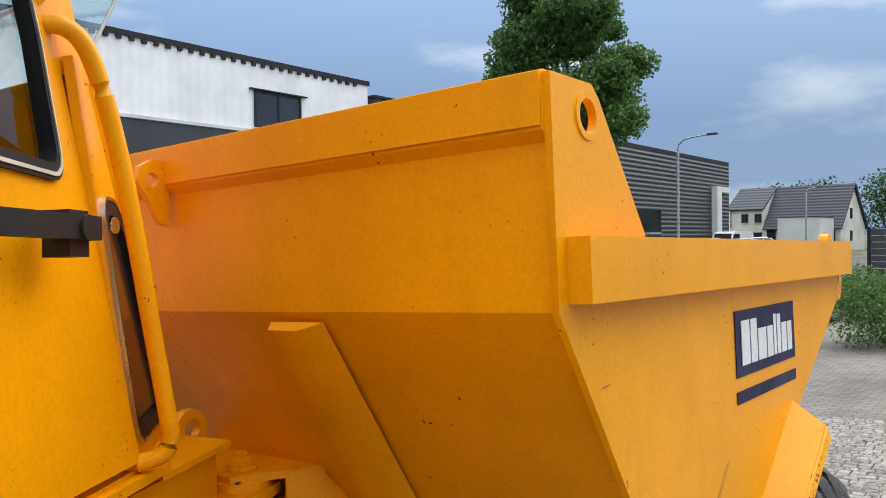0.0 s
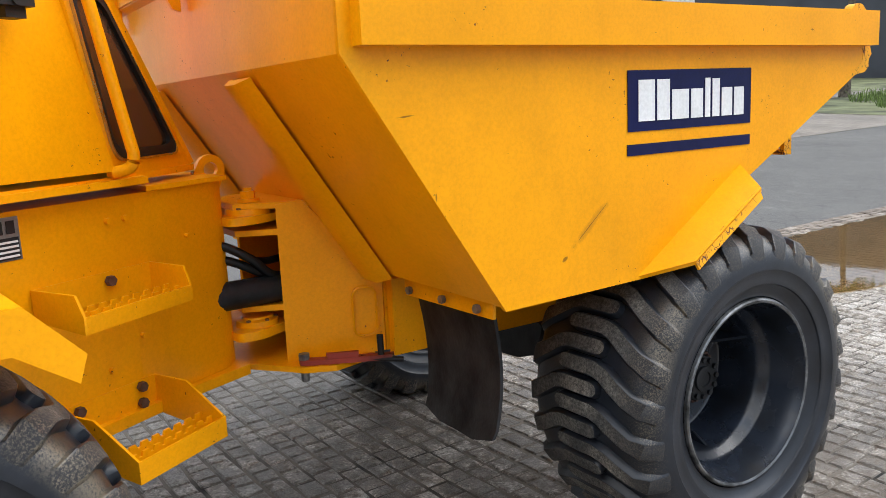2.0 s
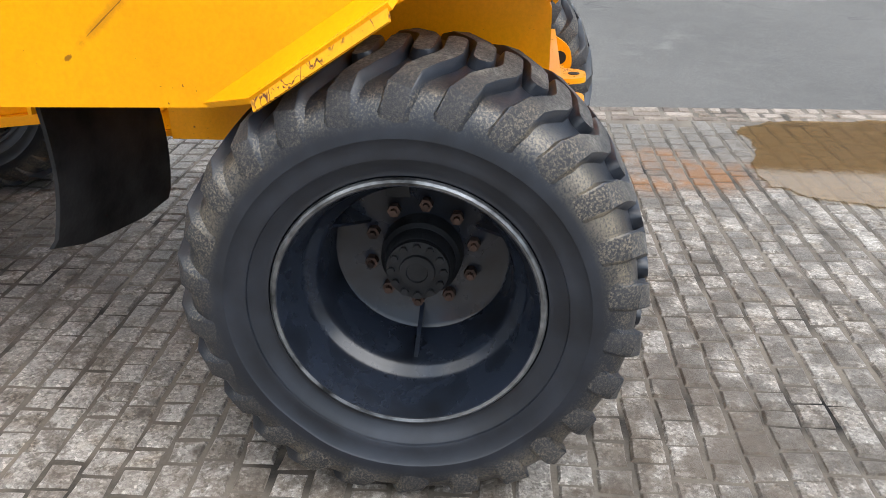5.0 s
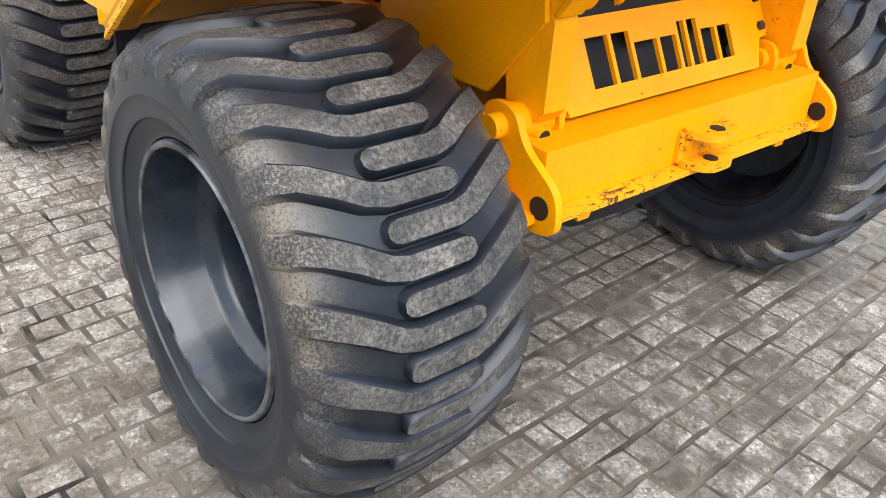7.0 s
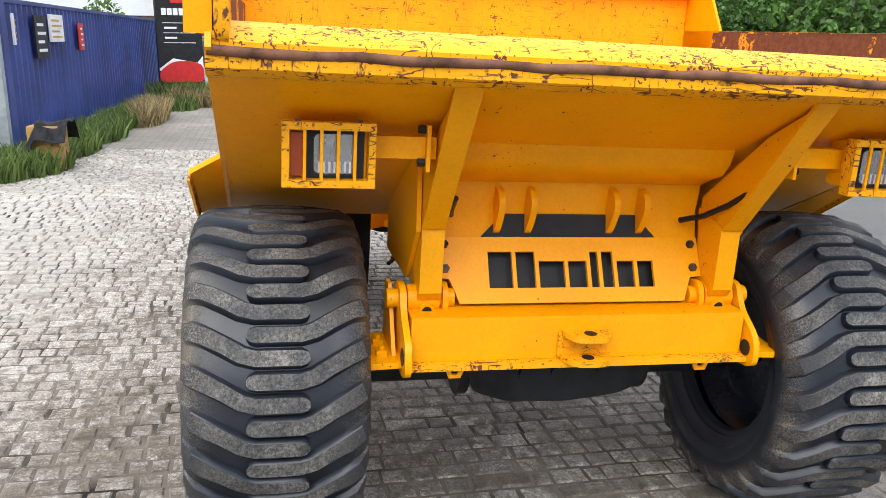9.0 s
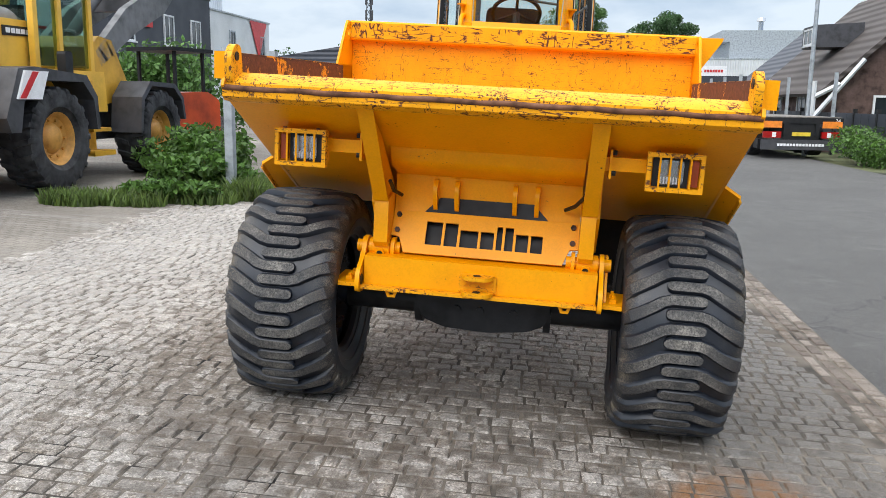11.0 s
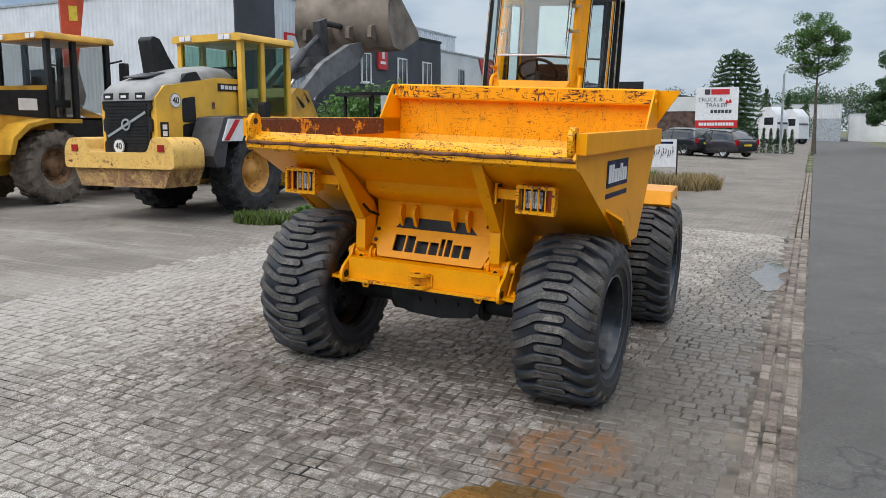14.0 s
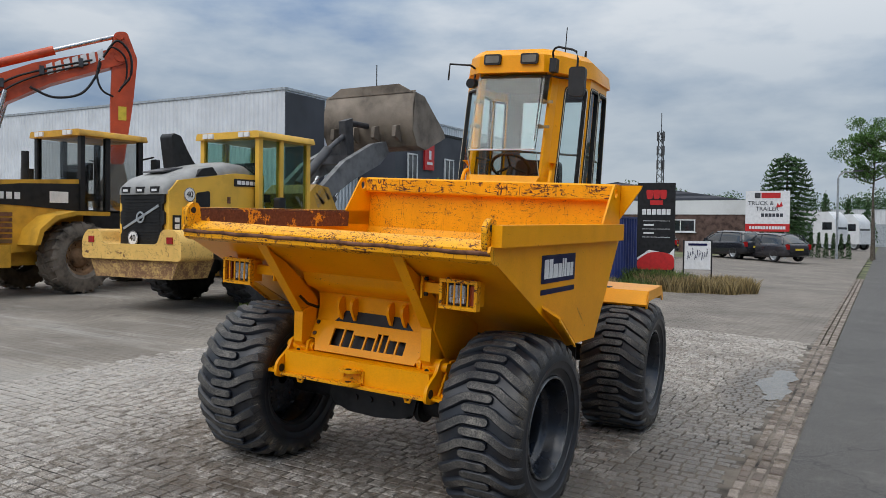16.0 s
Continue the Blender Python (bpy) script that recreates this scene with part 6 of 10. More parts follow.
# screens, doors and corners
# frameless windscreen: a short lower pane leaning out, a tall upper pane leaning back, clamped to the posts
for nm, hx, ya, za, yb, zb in (("lower_windscreen", 0.345, -0.632, 2.338, -0.512, 2.572), ("upper_windscreen", 0.335, -0.508, 2.580, -0.690, 3.290)):
    bm = B()
    plate(bm, [(hx, ya, za), (-hx, ya, za), (-hx, yb, zb), (hx, yb, zb)], 0.004)
    pane = rp(nm, bm, M_glass, cab, "clear frameless windscreen glass", 0, 0)
    pane.visible_shadow = False
    for sg in (1, -1):
        bm = B()
        tube(bm, [(sg * hx, ya + 0.004, za), (sg * hx, yb + 0.004, zb)], 0.004, 6)
        rp("glass_edge", bm, M_dark if nm[0] == "u" and sg < 0 else M_galv2, pane, "bright ground glass edge")
for sg in (1, -1):
    for z, y in ((2.80, -0.575), (3.03, -0.635)):
        bm = B()
        box(bm, sg * 0.30, sg * 0.40, y - 0.12, y - 0.10, z - 0.012, z + 0.012)
        box(bm, sg * 0.30, sg * 0.335, y - 0.12, y - 0.006, z - 0.016, z + 0.016)
        rp("glass_clamp", bm, M_brass, cab, "small tarnished glass clamp", 0.003)
for sg in (1, -1):
    d = Vector((SH - 0.40, -0.48)).length
    bm = B()
    prism(bm, [(sg * FH, -0.46), (sg * 0.40, -0.55), (sg * 0.37, -0.57), (sg * 0.325, -0.49)], "z", 2.30, CZ1)
    cp("corner_post", bm, M_yellow, cab, "yellow corner post", 0.003)
    # sloping lower corner with a brown-filmed window
    S, T, W, D_ = Vector((sg * 0.392, -0.556, 1.492)), Vector((sg * 0.020, -0.158, 1.492)), Vector((sg * 0.355, -0.632, 2.335)), Vector((sg * 0.398, -0.718, 2.335))
    u = (T - S).normalized()
    nn = u.cross(W - S).normalized()
    if nn.y < 0:
        nn = -nn
    vv = nn.cross(u) if nn.cross(u).z > 0 else u.cross(nn)

    def flat(p):
        return ((p - S).dot(u), (p - S).dot(vv))

    def lift(q, off):
        return S + u * q[0] + vv * q[1] + nn * off
    outer4 = [(0, 0), flat(T), flat(W), flat(D_)]
    b0, b1 = Vector(outer4[0]), Vector(outer4[1])
    l1, r1 = Vector(outer4[3]), Vector(outer4[2])
    win = []
    for f, left, right in ((0.075, 1, 0), (0.075, 0, 1), (0.66, 0, 1), (0.66, 1, 0)):
        pa, pb = b0.lerp(l1, f), b1.lerp(r1, f)
        along = (pb - pa).normalized()
        win.append(tuple(pa + along * 0.040 if left else pb - along * (0.058 if f < 0.5 else 0.045)))
    inner = round_poly(win, 0.062, 6)
    kk, bm = len(inner) // 4, B()
    oo = [bm.verts.new(lift(q, 0.0)) for q in outer4]
    ii = [bm.verts.new(lift(q, 0.0)) for q in inner]
    ob_, ib_ = [bm.verts.new(lift(q, -0.02)) for q in outer4], [bm.verts.new(lift(q, -0.02)) for q in inner]
    for g, o_ in ((ii, oo), (ib_, ob_)):
        for q in range(len(inner)):
            j = (q + 1) % len(inner)
            ci, cj = q // kk, (j // kk) % 4
            bm.faces.new((g[q], g[j], o_[ci]) if ci == cj else (g[q], g[j], o_[cj], o_[ci]))
    for q in range(len(inner)):
        j = (q + 1) % len(inner)
        bm.faces.new((ii[q], ii[j], ib_[j], ib_[q]))
    for q in range(4):
        bm.faces.new((oo[q], oo[(q + 1) % 4], ob_[(q + 1) % 4], ob_[q]))
    corner = rp("corner_panel", bm, M_yellow, cab, "yellow sloping corner with a brown-filmed window")
    cen = sum((Vector(q) for q in win), Vector((0, 0))) / 4
    for nm, ma, go, gi, lo_, hi_ in (("window_trim", M_chrome, 1.085, 1.055, 0.0, 0.010), ("window_seal", M_seal, 1.06, 0.93, -0.015, 0.008)):
        bm = B()
        rings_ = []
        for sc, off in ((go, lo_), (go, hi_), (gi, hi_), (gi, lo_)):
            rings_.append([bm.verts.new(lift(cen + (Vector(q) - cen) * sc, off)) for q in inner])
        for ra, rb in zip(rings_, rings_[1:]):
            for q in range(len(inner)):
                j = (q + 1) % len(inner)
                bm.faces.new((ra[q], ra[j], rb[j], rb[q]))
        rp(nm, bm, ma, corner, "thin bright trim" if ma is M_chrome else "black rubber window seal")
    bm = B()
    lo_, hi_ = [bm.verts.new(lift(q, -0.012)) for q in inner], [bm.verts.new(lift(q, -0.006)) for q in inner]
    bm.faces.new(lo_)
    bm.faces.new(hi_)
    for q in range(len(inner)):
        bm.faces.new((lo_[q], lo_[(q + 1) % len(inner)], hi_[(q + 1) % len(inner)], hi_[q]))
    rp("window_pane", bm, M_brown, corner, "dark brown filmed pane", 0, 0)
    cab_wall((sg * 0.40, -0.55), (sg * SH, -1.03), 1.51, CZ1, (0.118, d - 0.05, 2.09, 3.19), "cab_door", M_glass, "yellow cab door with a sealed window", 0.06)
    cab_wall((sg * SH, -1.03), (sg * SH, -1.44), CZ0, CZ1, (0.035, 0.385, 2.05, 3.2), "side_panel", M_glass, "yellow side panel with a narrow window", 0.05)
    cab_wall((sg * SH, -1.44), (sg * SH, -1.85), CZ0, CZ1, (0.025, 0.385, 2.05, 3.2), "side_panel", M_glass, "yellow side panel with a narrow window", 0.05)
    cab_wall((sg * SH, -1.85), (sg * 0.50, -1.98), CZ0, CZ1, (0.02, 0.18, 2.05, 3.18), "rear_corner", M_glass, "yellow rear corner", 0.03)
cab_wall((0.50, -1.98), (-0.50, -1.98), CZ0, CZ1, (0.07, 0.93, 1.95, 3.24), "rear_panel", M_glass, "yellow rear panel with a window", 0.06)
bm = B()
plate(bm, [(0.02, -0.158, 1.492), (-0.02, -0.158, 1.492), (-0.355, -0.632, 2.335), (0.355, -0.632, 2.335)], 0.015)
rp("nose_panel", bm, M_yellow, cab, "yellow sloping nose below the windscreen", 0.003)
bm = B()
ring_prism(bm, [(-0.48, 1.60), (0.48, 1.60), (0.48, 3.27), (-0.48, 3.27)], [(-0.42, 1.97), (0.30, 1.97), (0.30, 3.17), (-0.42, 3.17)], "y", -1.94, -1.925)
rp("rear_lining", bm, M_lining, cab, "dark grey lining round the rear window")
bm = B()
prism(bm, [(0.30, -0.72), (0.58, -1.10), (0.58, -1.80), (0.45, -1.92), (-0.45, -1.92), (-0.58, -1.80), (-0.58, -1.10), (-0.30, -0.72)], "z", 3.262, 3.275)
rp("roof_lining", bm, M_lining, cab, "dark grey roof lining")
# roof: deep box with chamfered front corners
bm = B()
RO = [(0.33, -0.62), (0.47, -0.745), (0.67, -1.18), (0.67, -1.90), (0.50, -2.14), (-0.50, -2.14), (-0.67, -1.90), (-0.67, -1.18), (-0.47, -0.745), (-0.33, -0.62)]
lo = [bm.verts.new((x, y, 3.285)) for x, y in RO]
hi = [bm.verts.new((x * 0.97, y, 3.44 if y > -1.5 else 3.40)) for x, y in RO]
tp = [bm.verts.new((x * 0.86, -1.2 + (y + 1.2) * 0.9, 3.50 if y > -1.5 else 3.46)) for x, y in RO]
for a, b in ((lo, hi), (hi, tp)):
    for i in range(len(RO)):
        j = (i + 1) % len(RO)
        bm.faces.new((a[i], a[j], b[j], b[i]))
bm.faces.new(tp)
bm.faces.new(lo[::-1])
roof = rp("roof", bm, M_yellow, cab, "yellow box roof with work lamps", 0.006)
for x in (0.185, -0.185):
    bm = B()
    prism(bm, round_poly([(x - 0.085, 3.355), (x + 0.085, 3.355), (x + 0.085, 3.45), (x - 0.085, 3.45)], 0.02, 3), "y", -0.628, -0.590)
    wlamp = rp("work_lamp", bm, M_dark, roof, "black work lamp with a dusty glass", 0.004)
    bm = B()
    prism(bm, round_poly([(x - 0.068, 3.37), (x + 0.068, 3.37), (x + 0.068, 3.435), (x - 0.068, 3.435)], 0.015, 3), "y", -0.589, -0.585)
    rp("work_lamp_glass", bm, plain("dusty_lamp_glass", (0.13, 0.12, 0.10), 0.2), wlamp)
bm = B()
tube(bm, [(-0.44, -0.90, 3.42), (-0.442, -0.902, 3.73)], 0.005, 6)
rp("antenna", bm, M_dark, roof, "thin black antenna")
bm = B()
tube(bm, [(-0.55, -1.25, 3.45), (-0.55, -1.25, 3.54), (-0.56, -1.22, 3.56)], 0.012, 6)
rp("roof_hook", bm, M_dark, roof)
# mirrors on arms
for sg in (1, -1):
    bm = B()
    if sg < 0:
        arm = [(-0.41, -0.66, 3.36), (-0.41, -0.60, 3.45), (-0.43, -0.585, 3.48), (-0.47, -0.56, 3.49), (-0.64, -0.45, 3.44), (-0.68, -0.435, 3.42), (-0.70, -0.43, 3.36), (-0.70, -0.43, 3.26)]
    else:
        arm = [(0.38, -0.70, 3.33), (0.42, -0.62, 3.36), (0.62, -0.58, 3.37), (0.625, -0.58, 3.22)]
    tube(bm, arm, 0.010, 8)
    marm = rp("mirror_arm", bm, M_dark, cab, "thin black mirror arm")
    if sg < 0:
        bm = B()
        prism(bm, round_poly([(-0.78, 3.035), (-0.64, 3.035), (-0.63, 3.285), (-0.785, 3.285)], 0.04, 5), "y", -0.465, -0.40)
        rp("mirror", bm, M_dark, marm, "black door mirror", 0.012)
        bm = B()
        box(bm, -0.445, -0.385, -0.71, -0.60, 3.28, 3.40)
        rp("arm_mount", bm, M_dark, marm, "", 0.012)
    else:
        bm = B()
        tube(bm, [(0.40, -0.70, 3.20), (0.40, -0.60, 3.19)], 0.045, 12)
        tube(bm, [(0.40, -0.68, 3.20), (0.39, -0.70, 3.31)], 0.010, 8)
        rp("horn", bm, M_dark, marm, "black horn", 0.006)
# windscreen wiper bar and pane joint
bm = B()
tube(bm, [(0.33, -0.505, 2.57), (-0.33, -0.505, 2.585)], 0.008, 6)
rp("screen_bar", bm, M_white, cab, "white rail across the windscreen")
bm = B()
tube(bm, [(-0.30, -0.675, 3.25), (-0.315, -0.535, 2.66)], 0.006, 6)
rp("wiper", bm, M_dark, cab, "black wiper arm")
# door handle, grab rail, hinges
bm = B()
x, y = 0.580, -0.872
prism(bm, round_poly([(0.012, -0.17), (0.030, -0.17), (0.042, -0.02), (0.046, 0.12), (0.0, 0.12), (0.0, 0.03), (0.018, 0.0)], 0.006, 3), "z", -0.021, 0.021)
tube(bm, [(0.012, 0.07, 0.0), (0.05, 0.07, 0.0)], 0.022, 14)
box(bm, -0.02, 0.03, 0.04, 0.10, -0.05, 0.03)
bm.transform(Matrix.Translation((x + 0.02, y - 0.02, 1.985)) @ Matrix.Rotation(radians(25.5), 4, "Z"))
rp("door_handle", bm, M_dark, cab, "black door handle with a lock", 0.005)
bm = B()
tube(bm, [(x + 0.085, y + 0.075, 1.985), (x + 0.088, y + 0.0765, 1.985)], 0.014, 12)
rp("lock_barrel", bm, M_chrome, cab, "small chrome lock")
for sg in (1, -1):
    bm = B()
    tube(bm, bent([(px, py - 0.024, pz) for px, py, pz in [(sg * 0.40, -0.755, 2.385), (sg * 0.425, -0.705, 2.388), (sg * 0.437, -0.67, 2.365), (sg * 0.44, -0.64, 2.31), (sg * 0.44, -0.605, 2.20), (sg * 0.44, -0.57, 2.05), (sg * 0.44, -0.525, 1.80), (sg * 0.44, -0.488, 1.60), (sg * 0.437, -0.48, 1.555), (sg * 0.425, -0.49, 1.52), (sg * 0.39, -0.53, 1.505)]], 4), 0.019, 12)
    rp("grab_rail", bm, M_yellow, cab, "yellow bent grab rail")
    bm = B()
    prism(bm, round_poly([(sg * 0.40, -0.80), (sg * 0.475, -0.775), (sg * 0.475, -0.715), (sg * 0.445, -0.715), (sg * 0.405, -0.765)], 0.014, 3), "z", 2.472, 2.482)
    plate(bm, [(sg * 0.42, -0.785, 2.40), (sg * 0.42, -0.785, 2.475), (sg * 0.46, -0.735, 2.475)], 0.010)
    rp("rail_bracket", bm, M_yellow, cab, "yellow mirror tab", 0.003)
# inside: wheel, seat
bm = B()
ring = []
for i in range(33):
    a = 2 * math.pi * i / 32
    ring.append(Vector((0.19 * math.cos(a), 0.19 * math.sin(a) * 0.55, 2.43 + 0.19 * math.sin(a) * 0.62)) + Vector((0, -0.80, 0)))
tube(bm, ring, 0.016, 8, caps=False)
for a in (90, 210, 330):
    a = radians(a)
    tube(bm, [(0, -0.80, 2.43), (0.185 * math.cos(a), -0.80 + 0.185 * math.sin(a) * 0.55, 2.43 + 0.185 * math.sin(a) * 0.62)], 0.012, 6)
tube(bm, [(0, -0.80, 2.43), (0, -0.62, 2.0)], 0.03, 8)
rp("steering_wheel", bm, M_dark, cab, "black three-spoke steering wheel")
bm = B()
box(bm, -0.28, 0.28, -1.75, -1.25, 1.85, 1.98)
prism(bm, round_poly([(-0.26, 1.98), (0.26, 1.98), (0.24, 2.55), (-0.24, 2.55)], 0.06, 3), "y", -1.78, -1.66)
rp("driver_seat", bm, M_dark, cab, "black driver's seat", 0.03)
bm = B()
prism(bm, [(0.30, -0.72), (0.56, -1.10), (0.56, -1.82), (-0.56, -1.82), (-0.56, -1.10), (-0.30, -0.72)], "z", 1.50, 1.56)
box(bm, -0.25, 0.25, -0.90, -0.78, 1.56, 2.25)
rp("cab_floor", bm, M_dark, cab, "dark cab floor and dash", 0.01)
bm = B()
tube(bm, [(0.52, -1.02, 2.62), (-0.52, -1.98, 2.62)], 0.012, 6)
tube(bm, [(-0.60, -1.04, 2.55), (-0.60, -1.80, 2.55)], 0.010, 6)
tube(bm, [(0.60, -1.04, 2.55), (0.60, -1.80, 2.55)], 0.010, 6)
rp("cab_rail", bm, M_steel, cab, "thin inner rails")

# ---- things round the yard ----
def corrugated(name, colour, pitch=0.12, axis=0, rough=0.5, strength=0.9):
    """Ribbed cladding: upright ribs if axis is 0, level ribs if it is 1."""
    m, nt, b = node_mat(name)
    vec = coords(nt)
    sep = nt.nodes.new("ShaderNodeSeparateXYZ")
    nt.links.new(vec, sep.inputs[0])
    if axis == 0:
        add = nt.nodes.new("ShaderNodeMath")
        add.operation = "ADD"
        nt.links.new(sep.outputs["X"], add.inputs[0])
        nt.links.new(sep.outputs["Y"], add.inputs[1])
        src = add.outputs[0]
    else:
        src = sep.outputs["Z"]
    mul = nt.nodes.new("ShaderNodeMath")
    mul.operation = "MULTIPLY"
    mul.inputs[1].default_value = 2 * math.pi / pitch
    nt.links.new(src, mul.inputs[0])
    sn = nt.nodes.new("ShaderNodeMath")
    sn.operation = "SINE"
    nt.links.new(mul.outputs[0], sn.inputs[0])
    big = noise_tex(nt, vec, 0.7, 5, 0.6)
    col = ramp(nt, big, [(0.3, tuple(c * 0.85 for c in colour)), (0.7, tuple(min(1, c * 1.08) for c in colour))])
    nt.links.new(col, b.inputs["Base Color"])
    b.inputs["Roughness"].default_value = rough
    bump(nt, b, sn.outputs[0], strength, 0.03)
    return m


M_white_clad = corrugated("white_cladding", (0.62, 0.63, 0.64), 0.3)
M_pale_clad = corrugated("pale_blue_cladding", (0.66, 0.69, 0.72), 0.3)
M_white_panel = corrugated("white_panel_cladding", (0.86, 0.87, 0.88), 0.33, 0, 0.55, 0.12)
M_grey_clad = corrugated("anthracite_cladding", (0.035, 0.038, 0.045), 0.35, 1)
M_slate_clad = plain("anthracite_panel", (0.04, 0.044, 0.055), 0.5, 0, 0.15, 0.5)
M_anthracite = plain("anthracite_wall", (0.04, 0.045, 0.058), 0.55, 0, 0.12, 0.4)
M_white_wall = plain("white_wall", (0.66, 0.67, 0.67), 0.6, 0, 0.08, 0.4)
M_brick = plain("brown_brick", (0.10, 0.06, 0.048), 0.85, 0, 0.3, 3, 0.4, 14)
M_tile = corrugated("roof_tiles", (0.075, 0.062, 0.056), 0.33, 1, 0.8)
M_tile_grey = corrugated("slate_tiles", (0.045, 0.05, 0.065), 0.33, 1, 0.6)
M_cream_wall = plain("cream_render", (0.72, 0.70, 0.62), 0.8, 0, 0.1, 0.5)
M_cat = plain("loader_yellow", (0.62, 0.33, 0.03), 0.45, 0, 0.2, 2)
M_volvo = plain("pale_loader_yellow", (0.82, 0.47, 0.055), 0.4, 0, 0.10, 2)
M_ochre = plain("ochre_rim_paint", (0.56, 0.27, 0.05), 0.55, 0, 0.2, 5)
M_foot = paint("scraped_yellow", (0.62, 0.40, 0.14), (0.13, 0.07, 0.04), 1.6, 1.0, 0.5, 0.45, 0.5)
M_brown_rim = plain("muddy_rim", (0.19, 0.105, 0.05), 0.8, 0, 0.4, 5, 0.3)
M_armgrey = plain("lift_arm_grey", (0.15, 0.15, 0.15), 0.5, 0, 0.2, 4)
M_tealglass, M_smokeglass = glass_mat("teal_cab_glass", (0.70, 0.82, 0.78)), glass_mat("smoked_cab_glass", (0.84, 0.85, 0.84))
M_chipped = paint("chipped_pale_yellow", (0.80, 0.50, 0.14), (0.11, 0.055, 0.03), 0.45, 1.0, 0.5, 0.45, 0.3)
M_greyplast = plain("grey_hood", (0.30, 0.30, 0.29), 0.5, 0, 0.10, 3)
M_darkgrey = plain("dark_grey_steel", (0.05, 0.05, 0.055), 0.5, 0, 0.2, 4)
M_bucket = plain("worn_bucket_steel", (0.19, 0.155, 0.12), 0.6, 0.2, 0.3, 1.6, 0.4, 40)
M_orange = plain("orange_paint", (0.56, 0.075, 0.02), 0.4, 0, 0.25, 1.5, 0.1)
M_tyre2 = plain("old_tyre_rubber", (0.03, 0.03, 0.032), 0.8, 0, 0.4, 5, 0.3)
M_tyre_dust = plain("dusty_tyre_side", (0.16, 0.135, 0.11), 0.85, 0, 0.35, 4, 0.3)
M_galv = plain("galvanised_steel", (0.42, 0.45, 0.47), 0.45, 0.5, 0.15, 5)
M_red2 = plain("red_panel", (0.55, 0.02, 0.02), 0.4, 0, 0.08)
M_car = plain("dark_car_paint", (0.02, 0.022, 0.028), 0.2, 0.2, 0.1, 3, 0.0, 90, 0.6)
M_car2 = plain("grey_car_paint", (0.05, 0.048, 0.055), 0.2, 0.3, 0.1, 3, 0.0, 90, 0.6)
M_truckw = plain("white_truck_paint", (0.7, 0.71, 0.72), 0.3, 0, 0.06, 2, 0.0, 90, 0.4)
M_tail = plain("red_tail_lamp", (0.35, 0.01, 0.01), 0.2)
M_bark = plain("bark", (0.11, 0.09, 0.07), 0.9, 0, 0.35, 8, 0.6, 40)
M_cardboard = plain("plywood_box", (0.42, 0.24, 0.07), 0.7, 0, 0.2, 4)
M_cloth = plain("black_cloth", (0.012, 0.012, 0.015), 0.9, 0, 0.3, 10, 0.4)
M_orange_refl = plain("orange_reflector_board", (0.85, 0.25, 0.03), 0.35)
M_plate_y = plain("yellow_number_plate", (0.75, 0.55, 0.05), 0.4)


def leaf_mat(name, colour):
    m, nt, b = node_mat(name)
    geo = nt.nodes.new("ShaderNodeNewGeometry")
    col = ramp(nt, geo.outputs["Random Per Island"], [(0.0, tuple(c * 0.45 for c in colour)), (0.5, colour), (1.0, tuple(min(1, c * 1.7) for c in colour))])
    nt.links.new(col, b.inputs["Base Color"])
    b.inputs["Roughness"].default_value = 0.55
    # light shines through the leaves
    thin, mix = nt.nodes.new("ShaderNodeBsdfTranslucent"), nt.nodes.new("ShaderNodeMixShader")
    nt.links.new(col, thin.inputs["Color"])
    mix.inputs[0].default_value = 0.4
    nt.links.new(b.outputs[0], mix.inputs[1])
    nt.links.new(thin.outputs[0], mix.inputs[2])
    nt.links.new(mix.outputs[0], nt.nodes["Material Output"].inputs["Surface"])
    return m


M_leaf = leaf_mat("ash_leaves", (0.085, 0.17, 0.04))
M_leaf_dark = leaf_mat("dark_leaves", (0.05, 0.105, 0.035))
M_leaf_light = leaf_mat("bramble_leaves", (0.08, 0.16, 0.03))
M_grass = leaf_mat("grass_blades", (0.10, 0.15, 0.035))
M_straw = leaf_mat("dry_grass", (0.30, 0.23, 0.11))


def at_ground(x, y, turn=0.0, drop=0.0):
    return pose(x, y, height(x, y) - drop, 0, 0, turn)


def thing(name, label, category, m, group="", kind=""):
    return tagged(empty(name, m), label, category, group, kind)


def leaf_cards(bm, centre, spread_xyz, count, size, rg, aspect=0.55):
    """Loose small leaves, each a bent pair of triangles."""
    for _ in range(count):
        while True:
            q = Vector((rg.uniform(-1, 1), rg.uniform(-1, 1), rg.uniform(-1, 1)))
            if q.length < 1:
                break
        p = Vector(centre) + Vector((q.x * spread_xyz[0], q.y * spread_xyz[1], q.z * spread_xyz[2]))
        s = size * rg.uniform(0.6, 1.4)
        e = Euler((rg.uniform(-1.2, 1.2), rg.uniform(-1.2, 1.2), rg.uniform(0, 6.28))).to_matrix()
        a, b, c, d = (p + e @ Vector(v) for v in ((-s, 0, 0), (0, -s * aspect, 0.15 * s), (s, 0, 0), (0, s * aspect, 0.15 * s)))
        va = [bm.verts.new(v) for v in (a, b, c, d)]
        bm.faces.new((va[0], va[1], va[2]))
        bm.faces.new((va[0], va[2], va[3]))


